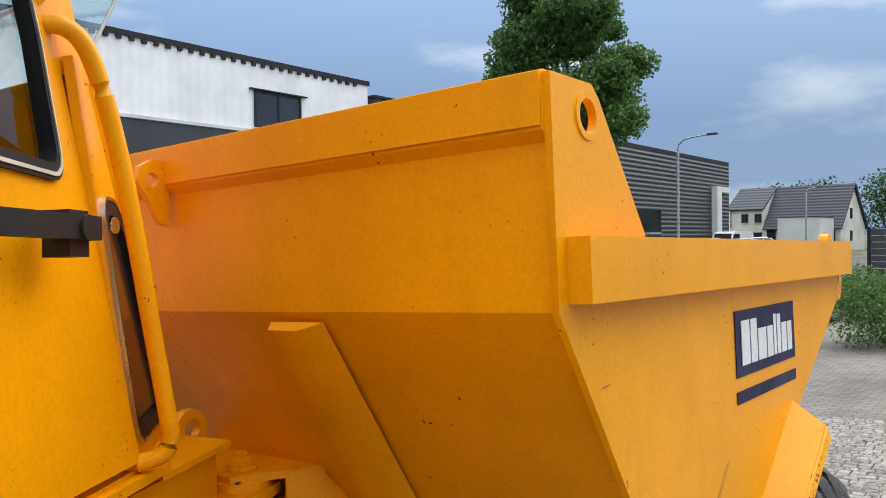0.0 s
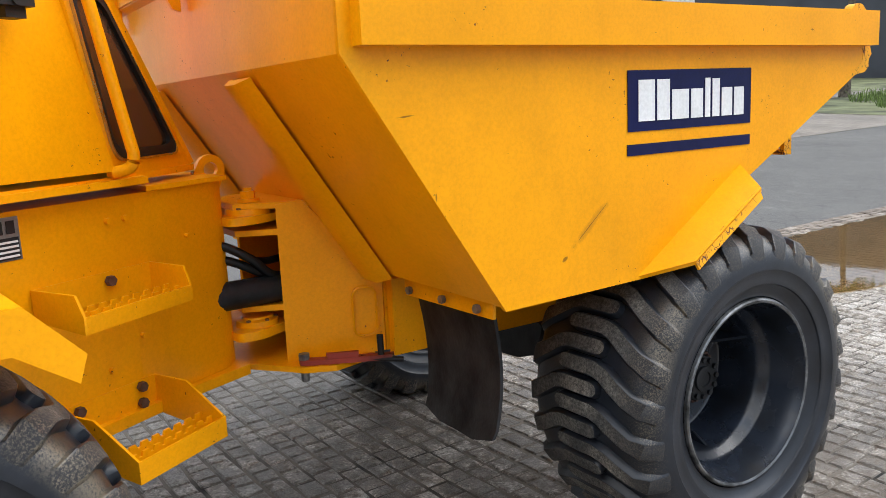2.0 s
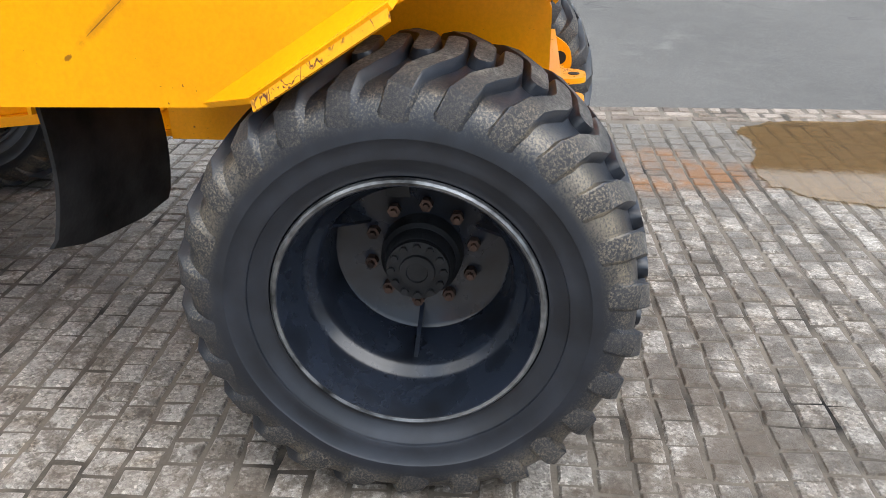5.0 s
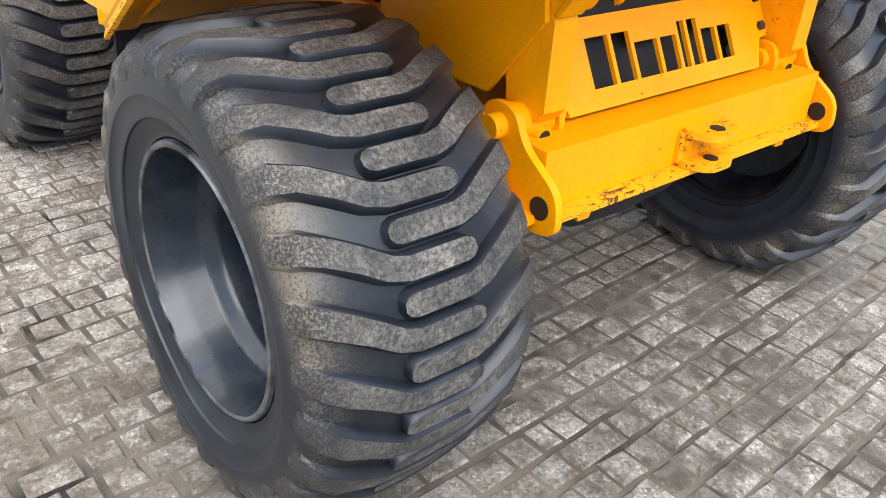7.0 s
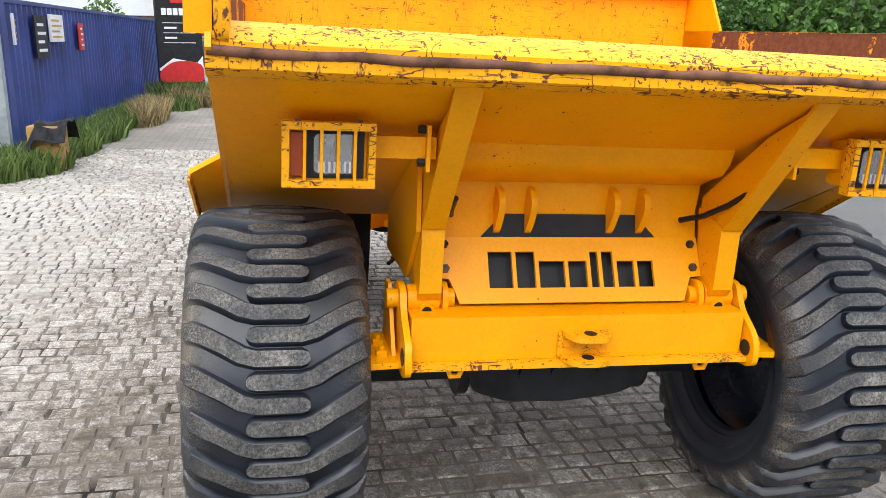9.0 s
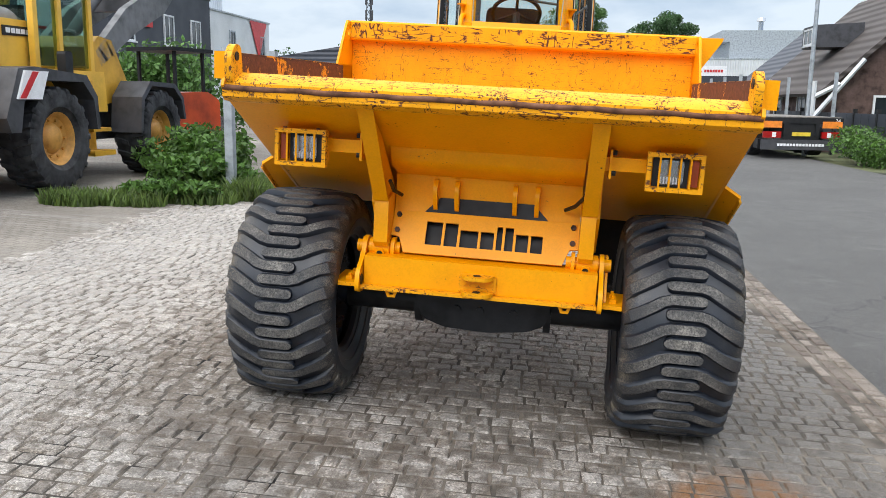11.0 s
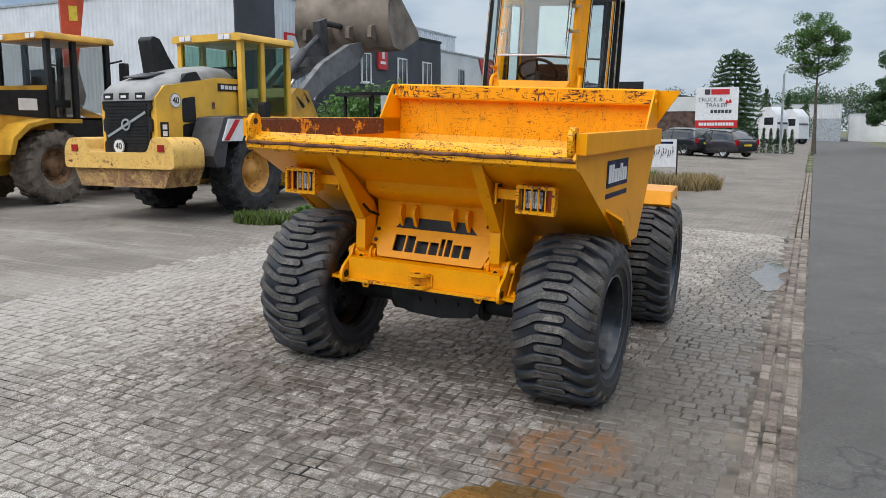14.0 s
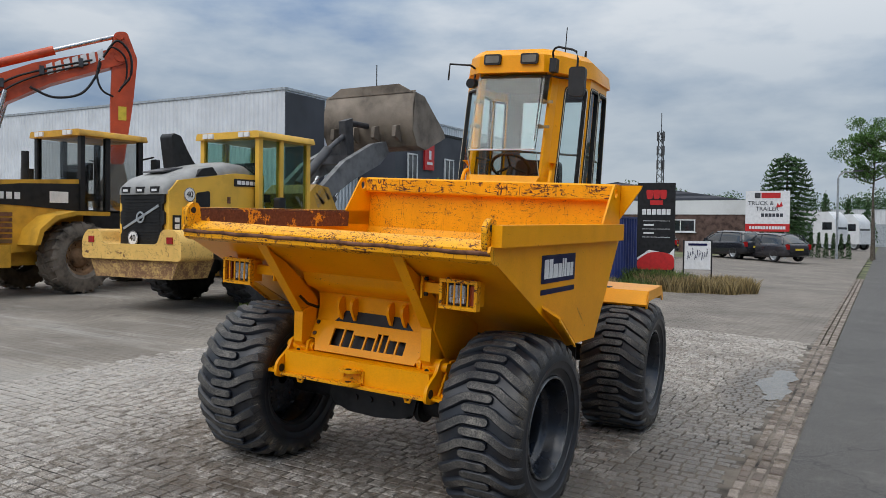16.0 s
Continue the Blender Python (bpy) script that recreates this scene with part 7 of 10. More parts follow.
def broad_tree(x, y, tall, radius, label, seed, leaves=M_leaf, bare=0.35, leaf=0.22, clumps=46, per=120):
    rg = random.Random(seed)
    tree = thing("tree", label, "tree", at_ground(x, y))
    bm = B()
    trunk_top = Vector((rg.uniform(-0.2, 0.2), rg.uniform(-0.2, 0.2), tall * 0.78))
    pts = [Vector((0, 0, -0.1)), Vector((0.03, 0.02, tall * 0.2)), Vector((0.08, -0.03, tall * 0.45)), trunk_top]
    tube(bm, pts, tall * 0.017, 9, r_end=0.02)
    limbs = []
    for k in range(16):
        h = tall * (bare + (0.85 - bare) * k / 16)
        a = k * 2.4 + rg.uniform(-0.4, 0.4)
        reach = radius * (0.95 - 0.5 * abs((k / 16) - 0.35)) * rg.uniform(0.75, 1.1)
        start = Vector((0.05, 0, h))
        end = start + Vector((math.cos(a) * reach, math.sin(a) * reach, reach * rg.uniform(0.25, 0.75)))
        tube(bm, [start, start.lerp(end, 0.5) + Vector((0, 0, -0.1 * reach)), end], tall * 0.006, 6, r_end=0.012)
        limbs.append((start, end))
    part("trunk", bm, M_bark, tree, "grey-brown bark")
    bm = B()
    for k in range(clumps):
        s, e = limbs[k % len(limbs)]
        p = s.lerp(e, rg.uniform(0.45, 1.08)) + Vector((rg.uniform(-1, 1), rg.uniform(-1, 1), rg.uniform(-0.5, 1.0))) * radius * 0.16
        r = radius * rg.uniform(0.16, 0.32)
        leaf_cards(bm, p, (r, r, r * 0.75), per, leaf, rg)
    for k in range(6):
        p = trunk_top + Vector((rg.uniform(-1, 1), rg.uniform(-1, 1), rg.uniform(-0.6, 1.4))) * radius * 0.25
        leaf_cards(bm, p, (radius * 0.25, radius * 0.25, radius * 0.3), per, leaf, rg)
    part("crown", bm, leaves, tree, "loose green crown with gaps", 0, 0)
    return tree


def bush(x, y, size, label, seed, leaves=M_leaf_light, count=1400, leaf=0.05, lumps=9, name="bush"):
    rg = random.Random(seed)
    t = thing(name, label, "bush", at_ground(x, y))
    bm = B()
    for k in range(8):
        a = rg.uniform(0, 6.28)
        tube(bm, [(0, 0, 0), (math.cos(a) * size[0] * 0.5, math.sin(a) * size[1] * 0.5, size[2] * 0.8)], 0.015, 5, r_end=0.005)
    part("stem", bm, M_bark, t)
    bm = B()
    for k in range(lumps):
        p = (rg.uniform(-0.75, 0.75) * size[0], rg.uniform(-0.75, 0.75) * size[1], size[2] * rg.uniform(0.2, 0.75))
        leaf_cards(bm, p, (size[0] * 0.4, size[1] * 0.4, size[2] * 0.32), count // lumps, leaf, rg)
    part("foliage", bm, leaves, t, "", 0, 0)
    return t


def grass_patch(name, label, spots, count, tall, seed, mat):
    """Blades of grass over ellipses (x, y, rx, ry)."""
    rg = random.Random(seed)
    verts_, faces_ = [], []
    for _ in range(count):
        cx, cy, rx, ry = rg.choice(spots)
        r, a = math.sqrt(rg.random()), rg.uniform(0, 6.28)
        x, y = cx + rx * r * math.cos(a), cy + ry * r * math.sin(a)
        z, h, d = height(x, y) - 0.03, tall * rg.uniform(0.4, 1.2), rg.uniform(0, 6.28)
        w, lx, ly = 0.012 + 0.01 * rg.random(), rg.uniform(-0.5, 0.5) * h, rg.uniform(-0.5, 0.5) * h
        k = len(verts_)
        dx, dy = math.cos(d) * w, math.sin(d) * w
        verts_ += [(x - dx, y - dy, z), (x + dx, y + dy, z), (x + lx * 0.4 + dx * 0.7, y + ly * 0.4 + dy * 0.7, z + h * 0.6), (x + lx * 0.4 - dx * 0.7, y + ly * 0.4 - dy * 0.7, z + h * 0.6), (x + lx, y + ly, z + h)]
        faces_ += [(k, k + 1, k + 2, k + 3), (k + 3, k + 2, k + 4)]
    mesh = bpy.data.meshes.new(name)
    mesh.from_pydata(verts_, [], faces_)
    mesh.materials.append(mat)
    return tagged(new(name, mesh), label, "grass", kind="stuff")


def plain_wheel(parent, x, y, z, r, w, rim_mat, side=1, rim=0.56, lugs=22, tyre_mat=None):
    """A machine wheel on the x axis: tyre with block lugs, dished rim and hub."""
    h = w / 2
    bm = B()
    lathe(bm, [(side * h * 0.75, r * rim), (side * h * 0.98, r * (rim + 0.1)), (side * h, r * 0.82), (side * h * 0.9, r * 0.95), (0, r * 0.97), (-side * h * 0.9, r * 0.95), (-side * h, r * 0.8), (-side * h * 0.7, r * rim)], 36)
    wheel_ob = part("wheel", bm, tyre_mat or M_tyre2, parent, "black block-tread tyre")
    for k in range(lugs):
        for sg in (1, -1):
            bm = B()
            a = 2 * math.pi * (k + (0.5 if sg < 0 else 0)) / lugs
            da = 0.32 * math.pi / lugs
            rows = []
            for xx, rr, skew in ((sg * h * 1.0, 0.84, 0.0), (sg * h * 0.97, 0.95, 0.0), (sg * h * 0.90, 1.0, 0.01), (sg * h * 0.45, 1.005, 0.05), (sg * h * 0.05, 1.005, 0.10)):
                rows.append([bm.verts.new((xx, r * q * math.cos(a + d * da + skew), r * q * math.sin(a + d * da + skew))) for d, q in ((-1.25, rr * 0.93), (-1, rr), (1, rr), (1.25, rr * 0.93))])
            for p, q in zip(rows, rows[1:]):
                for i in range(3):
                    bm.faces.new((p[i], p[i + 1], q[i + 1], q[i]))
            bm.faces.new(rows[0])
            bm.faces.new(rows[-1][::-1])
            part("tread_lug", bm, tyre_mat or M_tyre2, wheel_ob)
    bm = B()
    lathe(bm, [(side * h * 0.78, r * rim), (side * h * 0.74, r * (rim - 0.03)), (side * h * 0.45, r * (rim - 0.09)), (side * h * 0.35, r * 0.3), (side * h * 0.5, r * 0.26), (side * h * 0.62, r * 0.2), (side * h * 0.66, 0.001)], 28)
    for k in range(10):
        a = 2 * math.pi * k / 10
        bolt(bm, (side * h * 0.4, r * 0.36 * math.cos(a), r * 0.36 * math.sin(a)), (side, 0, 0), r * 0.03, r * 0.04)
    part("rim", bm, rim_mat, wheel_ob, "dished steel rim")
    wheel_ob.location = (x, y, z)
    return wheel_ob


def slab(bm, x0, x1, y0, y1, z0, z1):
    return box(bm, x0, x1, y0, y1, z0, z1)


def text_on(name, words, size, material, parent, m, label=""):
    """Flat raised lettering, turned into a mesh."""
    cu = bpy.data.curves.new(name, "FONT")
    cu.body, cu.size, cu.extrude, cu.align_x, cu.align_y = words, size, 0.003, "CENTER", "CENTER"
    tmp = bpy.data.objects.new(name, cu)
    me = bpy.data.meshes.new_from_object(tmp)
    bpy.data.objects.remove(tmp)
    me.materials.clear()
    me.materials.append(material)
    ob = new(name, me)
    ob.parent = parent
    ob.matrix_basis = m
    if label:
        tagged(ob, label)
    return ob

# ---- parked wheel loaders and an excavator ----
def cab_box(parent, x, y0, y1, z0, z1, frame_mat, roof_mat, pane_mat, over=0.12):
    """A glazed machine cab: corner posts, panes, roof."""
    bm = B()
    slab(bm, -x, x, y0, y1, z0 - 0.05, z0)
    c = part("cab", bm, frame_mat, parent, "glazed driver's cab")
    posts = [(sx * x, y) for sx in (1, -1) for y in (y0, y0 + (y1 - y0) * 0.42, y1)]
    for px, py in posts:
        bm = B()
        slab(bm, px - 0.05, px + 0.05, py - 0.05, py + 0.05, z0, z1)
        part("post", bm, frame_mat, c, "", 0.015)
    ym = y0 + (y1 - y0) * 0.42
    for sx in (1, -1):
        for a, b in ((y0, ym), (ym, y1)):
            bm = B()
            slab(bm, sx * x - 0.01, sx * x + 0.01, a + 0.05, b - 0.05, z0 + 0.05, z1 - 0.03)
            part("pane", bm, pane_mat, c)
    for y in (y0, y1):
        bm = B()
        slab(bm, -x + 0.05, x - 0.05, y - 0.01, y + 0.01, z0 + 0.1, z1 - 0.03)
        part("pane", bm, pane_mat, c)
    bm = B()
    prism(bm, round_poly([(-x - over, z1), (x + over, z1), (x + over - 0.04, z1 + 0.13), (-x - over + 0.04, z1 + 0.13)], 0.03, 2), "y", y0 - over, y1 + over)
    part("cab_roof", bm, roof_mat, c, "", 0.02)
    for sx in (0.75, 0.55, -0.55, -0.75):
        bm = B()
        slab(bm, sx * x - 0.06, sx * x + 0.06, y0 - over - 0.04, y0 - over, z1 + 0.02, z1 + 0.11)
        part("work_lamp", bm, M_white, c, "square work lamp", 0.008)
    bm = B()
    slab(bm, -0.25, 0.25, y0 + 0.35, y0 + 0.5, z0, z0 + 0.95)
    slab(bm, -0.25, 0.25, y0 + 0.35, y0 + 0.85, z0 + 0.2, z0 + 0.35)
    part("seat", bm, M_dark, c, "", 0.04)
    return c


def pale_loader(m):
    t = thing("wheel_loader", "pale yellow wheel loader with grey hood and raised bucket", "wheel loader", m, "parked wheel loaders")
    for sx in (1, -1):
        for y in (0, 3.0):
            plain_wheel(t, sx * 1.0, y, 0.74, 0.74, 0.56, M_ochre, sx, 0.52, 20)
    bm = B()
    prism(bm, [(-1.75, 1.15), (-1.75, 2.02), (-1.55, 2.22), (-0.2, 2.42), (0.55, 2.42), (0.55, 1.0), (-1.2, 1.0)], "x", -0.62, 0.62)
    hood = part("engine_hood", bm, M_volvo, t, "pale yellow engine hood", 0.05)
    bm = B()
    stations = [(-1.83, 0.52, 1.97, 2.06), (-1.80, 0.57, 1.97, 2.16), (-1.66, 0.60, 1.99, 2.28), (-1.2, 0.60, 2.10, 2.44), (-0.7, 0.58, 2.22, 2.56), (-0.2, 0.54, 2.32, 2.64), (0.2, 0.50, 2.36, 2.62), (0.42, 0.48, 2.38, 2.50)]
    arches = []
    for y, hw, zb, zt in stations:
        ring_ = []
        for k in range(15):
            a = math.pi * k / 14
            c, s_ = math.cos(a), math.sin(a)
            ring_.append(bm.verts.new((math.copysign(abs(c) ** 0.45, c) * hw, y, zb + (zt - zb) * s_ ** 0.55)))
        arches.append(ring_)
    for ra, rb in zip(arches, arches[1:]):
        for k in range(14):
            bm.faces.new((ra[k], ra[k + 1], rb[k + 1], rb[k]))
        bm.faces.new((ra[14], ra[0], rb[0], rb[14]))
    bm.faces.new(arches[0])
    bm.faces.new(arches[-1])
    part("hood_top", bm, M_greyplast, hood, "grey rounded moulded hood top", 0.0, 50)
    bm = B()
    prism(bm, [(-0.54, 1.12), (0.54, 1.12), (0.54, 1.28), (0.50, 1.32), (0.50, 1.44), (0.55, 1.48), (0.55, 1.66), (0.50, 1.70), (0.50, 1.80), (0.55, 1.84), (0.55, 1.99), (-0.55, 1.99), (-0.55, 1.84), (-0.50, 1.80), (-0.50, 1.70), (-0.55, 1.66), (-0.55, 1.48), (-0.50, 1.44), (-0.50, 1.32), (-0.54, 1.28)], "y", -1.80, -1.755)
    part("grille", bm, M_dark, hood, "black grille")
    for k in range(14):
        bm = B()
        slab(bm, -0.46, 0.46, -1.815, -1.802, 1.16 + k * 0.056, 1.185 + k * 0.056)
        part("slat", bm, M_seal, hood)
    bm = B()
    plate(bm, [(-0.45, -1.822, 1.40), (-0.43, -1.822, 1.365), (0.45, -1.822, 1.76), (0.43, -1.822, 1.80)], -0.01)
    ring_prism(bm, [(0.10 * math.cos(k * 0.3142), 1.58 + 0.10 * math.sin(k * 0.3142)) for k in range(20)], [(0.07 * math.cos(k * 0.3142), 1.58 + 0.07 * math.sin(k * 0.3142)) for k in range(20)], "y", -1.835, -1.82)
    part("grille_badge", bm, M_galv, hood, "bright bar and ring badge")
    for x in (-0.36, 0.0, 0.36):
        bm = B()
        slab(bm, x - 0.10, x + 0.10, -1.845, -1.74, 2.00, 2.10)
        rl = part("rear_lamp", bm, M_dark, hood, "", 0.02)
        bm = B()
        slab(bm, x - 0.06, x + 0.06, -1.850, -1.846, 2.02, 2.06)
        part("lamp_lens", bm, M_white, rl)
    for sx in (1, -1):
        bm = B()
        for za, zb in ((1.30, 1.58), (1.62, 2.02)):
            bm = B()
            prism(bm, round_poly([(-1.16, za), (-0.84, za), (-0.84, zb + 0.05), (-1.16, zb)], 0.05, 3), "x", sx * 0.612, sx * 0.628)
            part("side_vent", bm, M_dark, hood)
        bm = B()
        slab(bm, sx * 0.622, sx * 0.628, -0.42, -0.34, 1.86, 1.98)
        part("decal", bm, M_rust, hood, "small dark red decal")
    for sx in (1, -1):
        bm = B()
        slab(bm, sx * 0.622, sx * 0.632, -1.68, -1.50, 1.12, 1.62)
        model = part("model_plate", bm, M_dark, hood, "black model plate")
        bm = B()
        for k in range(4):
            slab(bm, sx * 0.632, sx * 0.636, -1.64, -1.54, 1.17 + k * 0.11, 1.25 + k * 0.11)
        part("model_lettering", bm, M_white, model, "white lettering blocks")
        bm = B()
        prism(bm, [(-0.25, 2.18), (0.40, 2.20), (0.46, 2.33), (-0.25, 2.32)], "x", sx * 0.622, sx * 0.634)
        name_ = part("name_band", bm, M_dark, hood, "black name band")
        bm = B()
        for k in range(5):
            slab(bm, sx * 0.634, sx * 0.638, -0.18 + k * 0.11, -0.09 + k * 0.11, 2.22, 2.29)
        part("name_lettering", bm, M_white, name_, "white lettering blocks")
    bm = B()
    prism(bm, round_poly([(-1.55, 2.36), (-1.1, 2.46), (-1.1, 2.48), (-1.55, 2.385)], 0.01, 2), "x", -0.30, 0.22)
    part("air_intake", bm, M_darkgrey, hood, "dark mesh on the hood", 0.01)
    for sx in (1, -1):
        bm = B()
        prism(bm, round_poly([(-1.15, 2.30), (-0.62, 2.36), (-0.75, 2.50), (-1.0, 2.45)], 0.03, 3), "x", sx * 0.50, sx * 0.592)
        part("air_intake", bm, M_dark, hood, "dark side intake", 0.01)
    # speed discs
    for mm in (pose(-0.17, -1.84, 1.22, 90, 0, 0), pose(0.635, -1.32, 1.98, 90, 0, 90)):
        bm = B()
        lathe(bm, [(0, 0.0001), (0, 0.125), (0.006, 0.125), (0.006, 0.0001)], 28)
        bm.transform(mm @ Matrix.Rotation(radians(-90), 4, "Y"))
        disc = part("speed_disc", bm, M_white, hood, "white round speed disc")
        bm = B()
        lathe(bm, [(0.0061, 0.112), (0.0075, 0.112), (0.0075, 0.122), (0.0061, 0.122)], 28, True)
        bm.transform(mm @ Matrix.Rotation(radians(-90), 4, "Y"))
        part("disc_ring", bm, M_dark, disc)
        text_on("disc_number", "40", 0.15, M_dark, disc, mm @ pose(0, 0, 0.010))
    # counterweight
    bm = B()
    prism(bm, round_poly([(-1.24, 0.86), (1.24, 0.86), (1.24, 1.20), (1.12, 1.36), (0.78, 1.38), (0.66, 1.12), (-0.66, 1.12), (-0.78, 1.38), (-1.12, 1.36), (-1.24, 1.20)], 0.09, 4), "y", -2.05, -1.35)
    cw = part("counterweight", bm, M_chipped, t, "chipped pale yellow counterweight", 0.07)
    bm = B()
    prism(bm, [(-0.95, 0.55), (0.95, 0.55), (1.12, 0.90), (-1.12, 0.90)], "y", -1.98, -1.2)
    part("counterweight_foot", bm, M_foot, cw, "brown scraped foot", 0.03)
    for sx in (1, -1):
        bm = B()
        slab(bm, sx * 0.98 - 0.07, sx * 0.98 + 0.07, -2.065, -2.03, 1.14, 1.25)
        part("tail_lamp", bm, M_tail, cw, "red tail lamp", 0.02)
        # rear mudguards
        bm = B()
        out = [(0.95, 0.85), (0.92, 1.35), (0.66, 1.66), (-0.55, 1.74), (-0.90, 1.70), (-1.20, 1.05), (-1.12, 0.86), (-0.92, 0.86), (-0.82, 1.26), (-0.50, 1.56), (0.56, 1.56), (0.82, 1.30), (0.87, 0.85)]
        prism(bm, out, "x", sx * 0.70, sx * 1.30)
        g = part("mudguard", bm, M_darkgrey, t, "dark grey moulded mudguard", 0.02)
        bm = B()
        prism(bm, [(-0.98, 1.30), (-0.48, 1.30), (-0.30, 1.68), (-0.80, 1.68)], "x", sx * 1.28, sx * 1.33)
        board = part("marker_board", bm, M_white, g, "white marker board with red stripes")
        bm = B()
        plate(bm, [(sx * 1.332, -0.95, 1.31), (sx * 1.332, -0.82, 1.31), (sx * 1.332, -0.52, 1.67), (sx * 1.332, -0.65, 1.67)], 0.003)
        part("board_stripe", bm, M_red2, board)
        bm = B()
        out = [(3.9, 0.95), (3.82, 1.35), (3.5, 1.60), (2.6, 1.62), (2.3, 1.35), (2.2, 0.75), (2.27, 0.75), (2.38, 1.3), (2.65, 1.54), (3.46, 1.52), (3.75, 1.30), (3.83, 0.95)]
        prism(bm, out, "x", sx * 0.72, sx * 1.28)
        part("mudguard", bm, M_darkgrey, t, "dark grey moulded mudguard", 0.02)
        bm = B()
        slab(bm, sx * 0.80, sx * 1.18, 0.95, 1.55, 0.42, 0.50)
        slab(bm, sx * 0.80, sx * 1.15, 1.0, 1.5, 0.80, 0.86)
        slab(bm, sx * 0.78, sx * 0.84, 0.95, 1.55, 0.42, 1.6)
        part("step", bm, M_cat, t, "", 0.01)
        bm = B()
        prism(bm, round_poly([(0.40, 1.55), (0.58, 1.55), (0.58, 2.0), (0.40, 2.0)], 0.05, 3), "x", sx * 1.0, sx * 1.14)
        part("mirror", bm, M_dark, t, "", 0.03)
    bm = B()
    slab(bm, -0.55, 0.55, -1.3, 1.5, 0.62, 1.15)
    slab(bm, -0.45, 0.45, 1.6, 3.7, 0.62, 1.35)
    slab(bm, -1.0, 1.0, -0.13, 0.13, 0.62, 0.86)
    slab(bm, -1.0, 1.0, 2.87, 3.13, 0.62, 0.86)
    part("frame_body", bm, M_darkgrey, t, "dark chassis", 0.02)
    bm = B()
    prism(bm, [(2.0, 1.2), (1.9, 2.15), (2.15, 2.35), (2.55, 2.30), (3.2, 1.3)], "x", -0.62, 0.62)
    part("front_frame", bm, M_cat, t, "yellow front frame tower", 0.03)
    bm = B()
    prism(bm, [(0.45, 1.1), (0.45, 1.75), (2.0, 1.75), (2.05, 1.1)], "x", -0.78, 0.78)
    part("cab_base", bm, M_volvo, t, "", 0.04)
    cab_box(t, 0.72, 0.30, 1.70, 1.74, 3.12, M_volvo, M_volvo, M_tealglass)
    bm = B()
    prism(bm, round_poly([(-0.92, 2.42), (-1.02, 3.05), (-0.96, 3.12), (-0.80, 3.08), (-0.62, 2.80), (-0.40, 2.52)], 0.03, 3), "x", -0.46, -0.16)
    part("exhaust_pipe", bm, M_dark, t, "black exhaust stack", 0.03)
    for sx in (1, -1):
        bm = B()
        prism(bm, [(2.05, 2.1), (2.2, 1.85), (3.4, 2.5), (4.5, 2.95), (4.85, 3.25), (4.72, 3.5), (4.2, 3.40), (3.1, 2.9)], "x", sx * 0.48, sx * 0.62)
        part("lift_arm", bm, M_armgrey, t, "grey lift arm", 0.02)
        bm = B()
        tube(bm, [(sx * 0.40, 2.5, 1.5), (sx * 0.40, 3.0, 2.1)], 0.09, 12)
        ram = part("lift_ram", bm, M_darkgrey, t)
        bm = B()
        tube(bm, [(sx * 0.40, 3.0, 2.1), (sx * 0.40, 3.45, 2.6)], 0.05, 12)
        part("ram_rod", bm, M_chrome, ram, "bright ram rod")
    bm = B()
    tube(bm, [(0, 2.3, 2.35), (0, 3.3, 3.2)], 0.11, 12)
    tube(bm, [(0, 3.3, 3.2), (0, 4.0, 3.65)], 0.06, 12)
    prism(bm, [(3.8, 3.9), (4.1, 4.0), (4.2, 2.85), (3.95, 2.85)], "x", -0.09, 0.09)
    slab(bm, -0.6, 0.6, 3.6, 3.8, 2.9, 3.1)
    tube(bm, [(0, 4.05, 3.9), (0, 4.95, 3.9)], 0.07, 10)
    part("tilt_linkage", bm, M_darkgrey, t, "greasy dark tilt linkage", 0.02)
    # bucket, curled level, open side forwards
    bm = B()
    line = [(5.35, 5.10), (5.25, 4.75), (5.25, 4.2), (5.45, 3.85), (5.85, 3.78), (6.75, 4.15)]
    sec = line + [(y + 0.03, z + 0.05) for y, z in line[::-1]]
    prism(bm, sec, "x", -1.3, 1.3)
    bucket = part("bucket", bm, M_bucket, t, "worn grey-brown steel bucket", 0.01)
    for sx in (1, -1):
        bm = B()
        prism(bm, [(5.35, 5.10), (5.25, 4.2), (5.45, 3.85), (5.85, 3.78), (6.75, 4.15), (6.7, 4.3), (5.75, 5.05)], "x", sx * 1.27, sx * 1.31)
        part("bucket_side", bm, M_bucket, bucket, "", 0.01)
    bm = B()
    prism(bm, [(-1.25, 5.10), (-0.85, 5.32), (0.85, 5.32), (1.25, 5.10)], "y", 5.33, 5.37)
    part("spill_guard", bm, M_bucket, bucket, "", 0.01)
    for x in (-0.9, -0.3, 0.3, 0.9):
        bm = B()
        prism(bm, [(5.28, 4.35), (5.08, 4.3), (5.05, 4.05), (5.32, 3.95)], "x", x - 0.05, x + 0.05)
        part("bucket_rib", bm, M_bucket, bucket, "", 0.01)
    bm = B()
    tube(bm, [(0.1, 5.5, 5.2), (0.1, 5.5, 5.85)], 0.012, 6)
    part("whip", bm, M_dark, bucket, "thin whip antenna")
    bucket.location = (0, -0.45, -0.45)
    return t


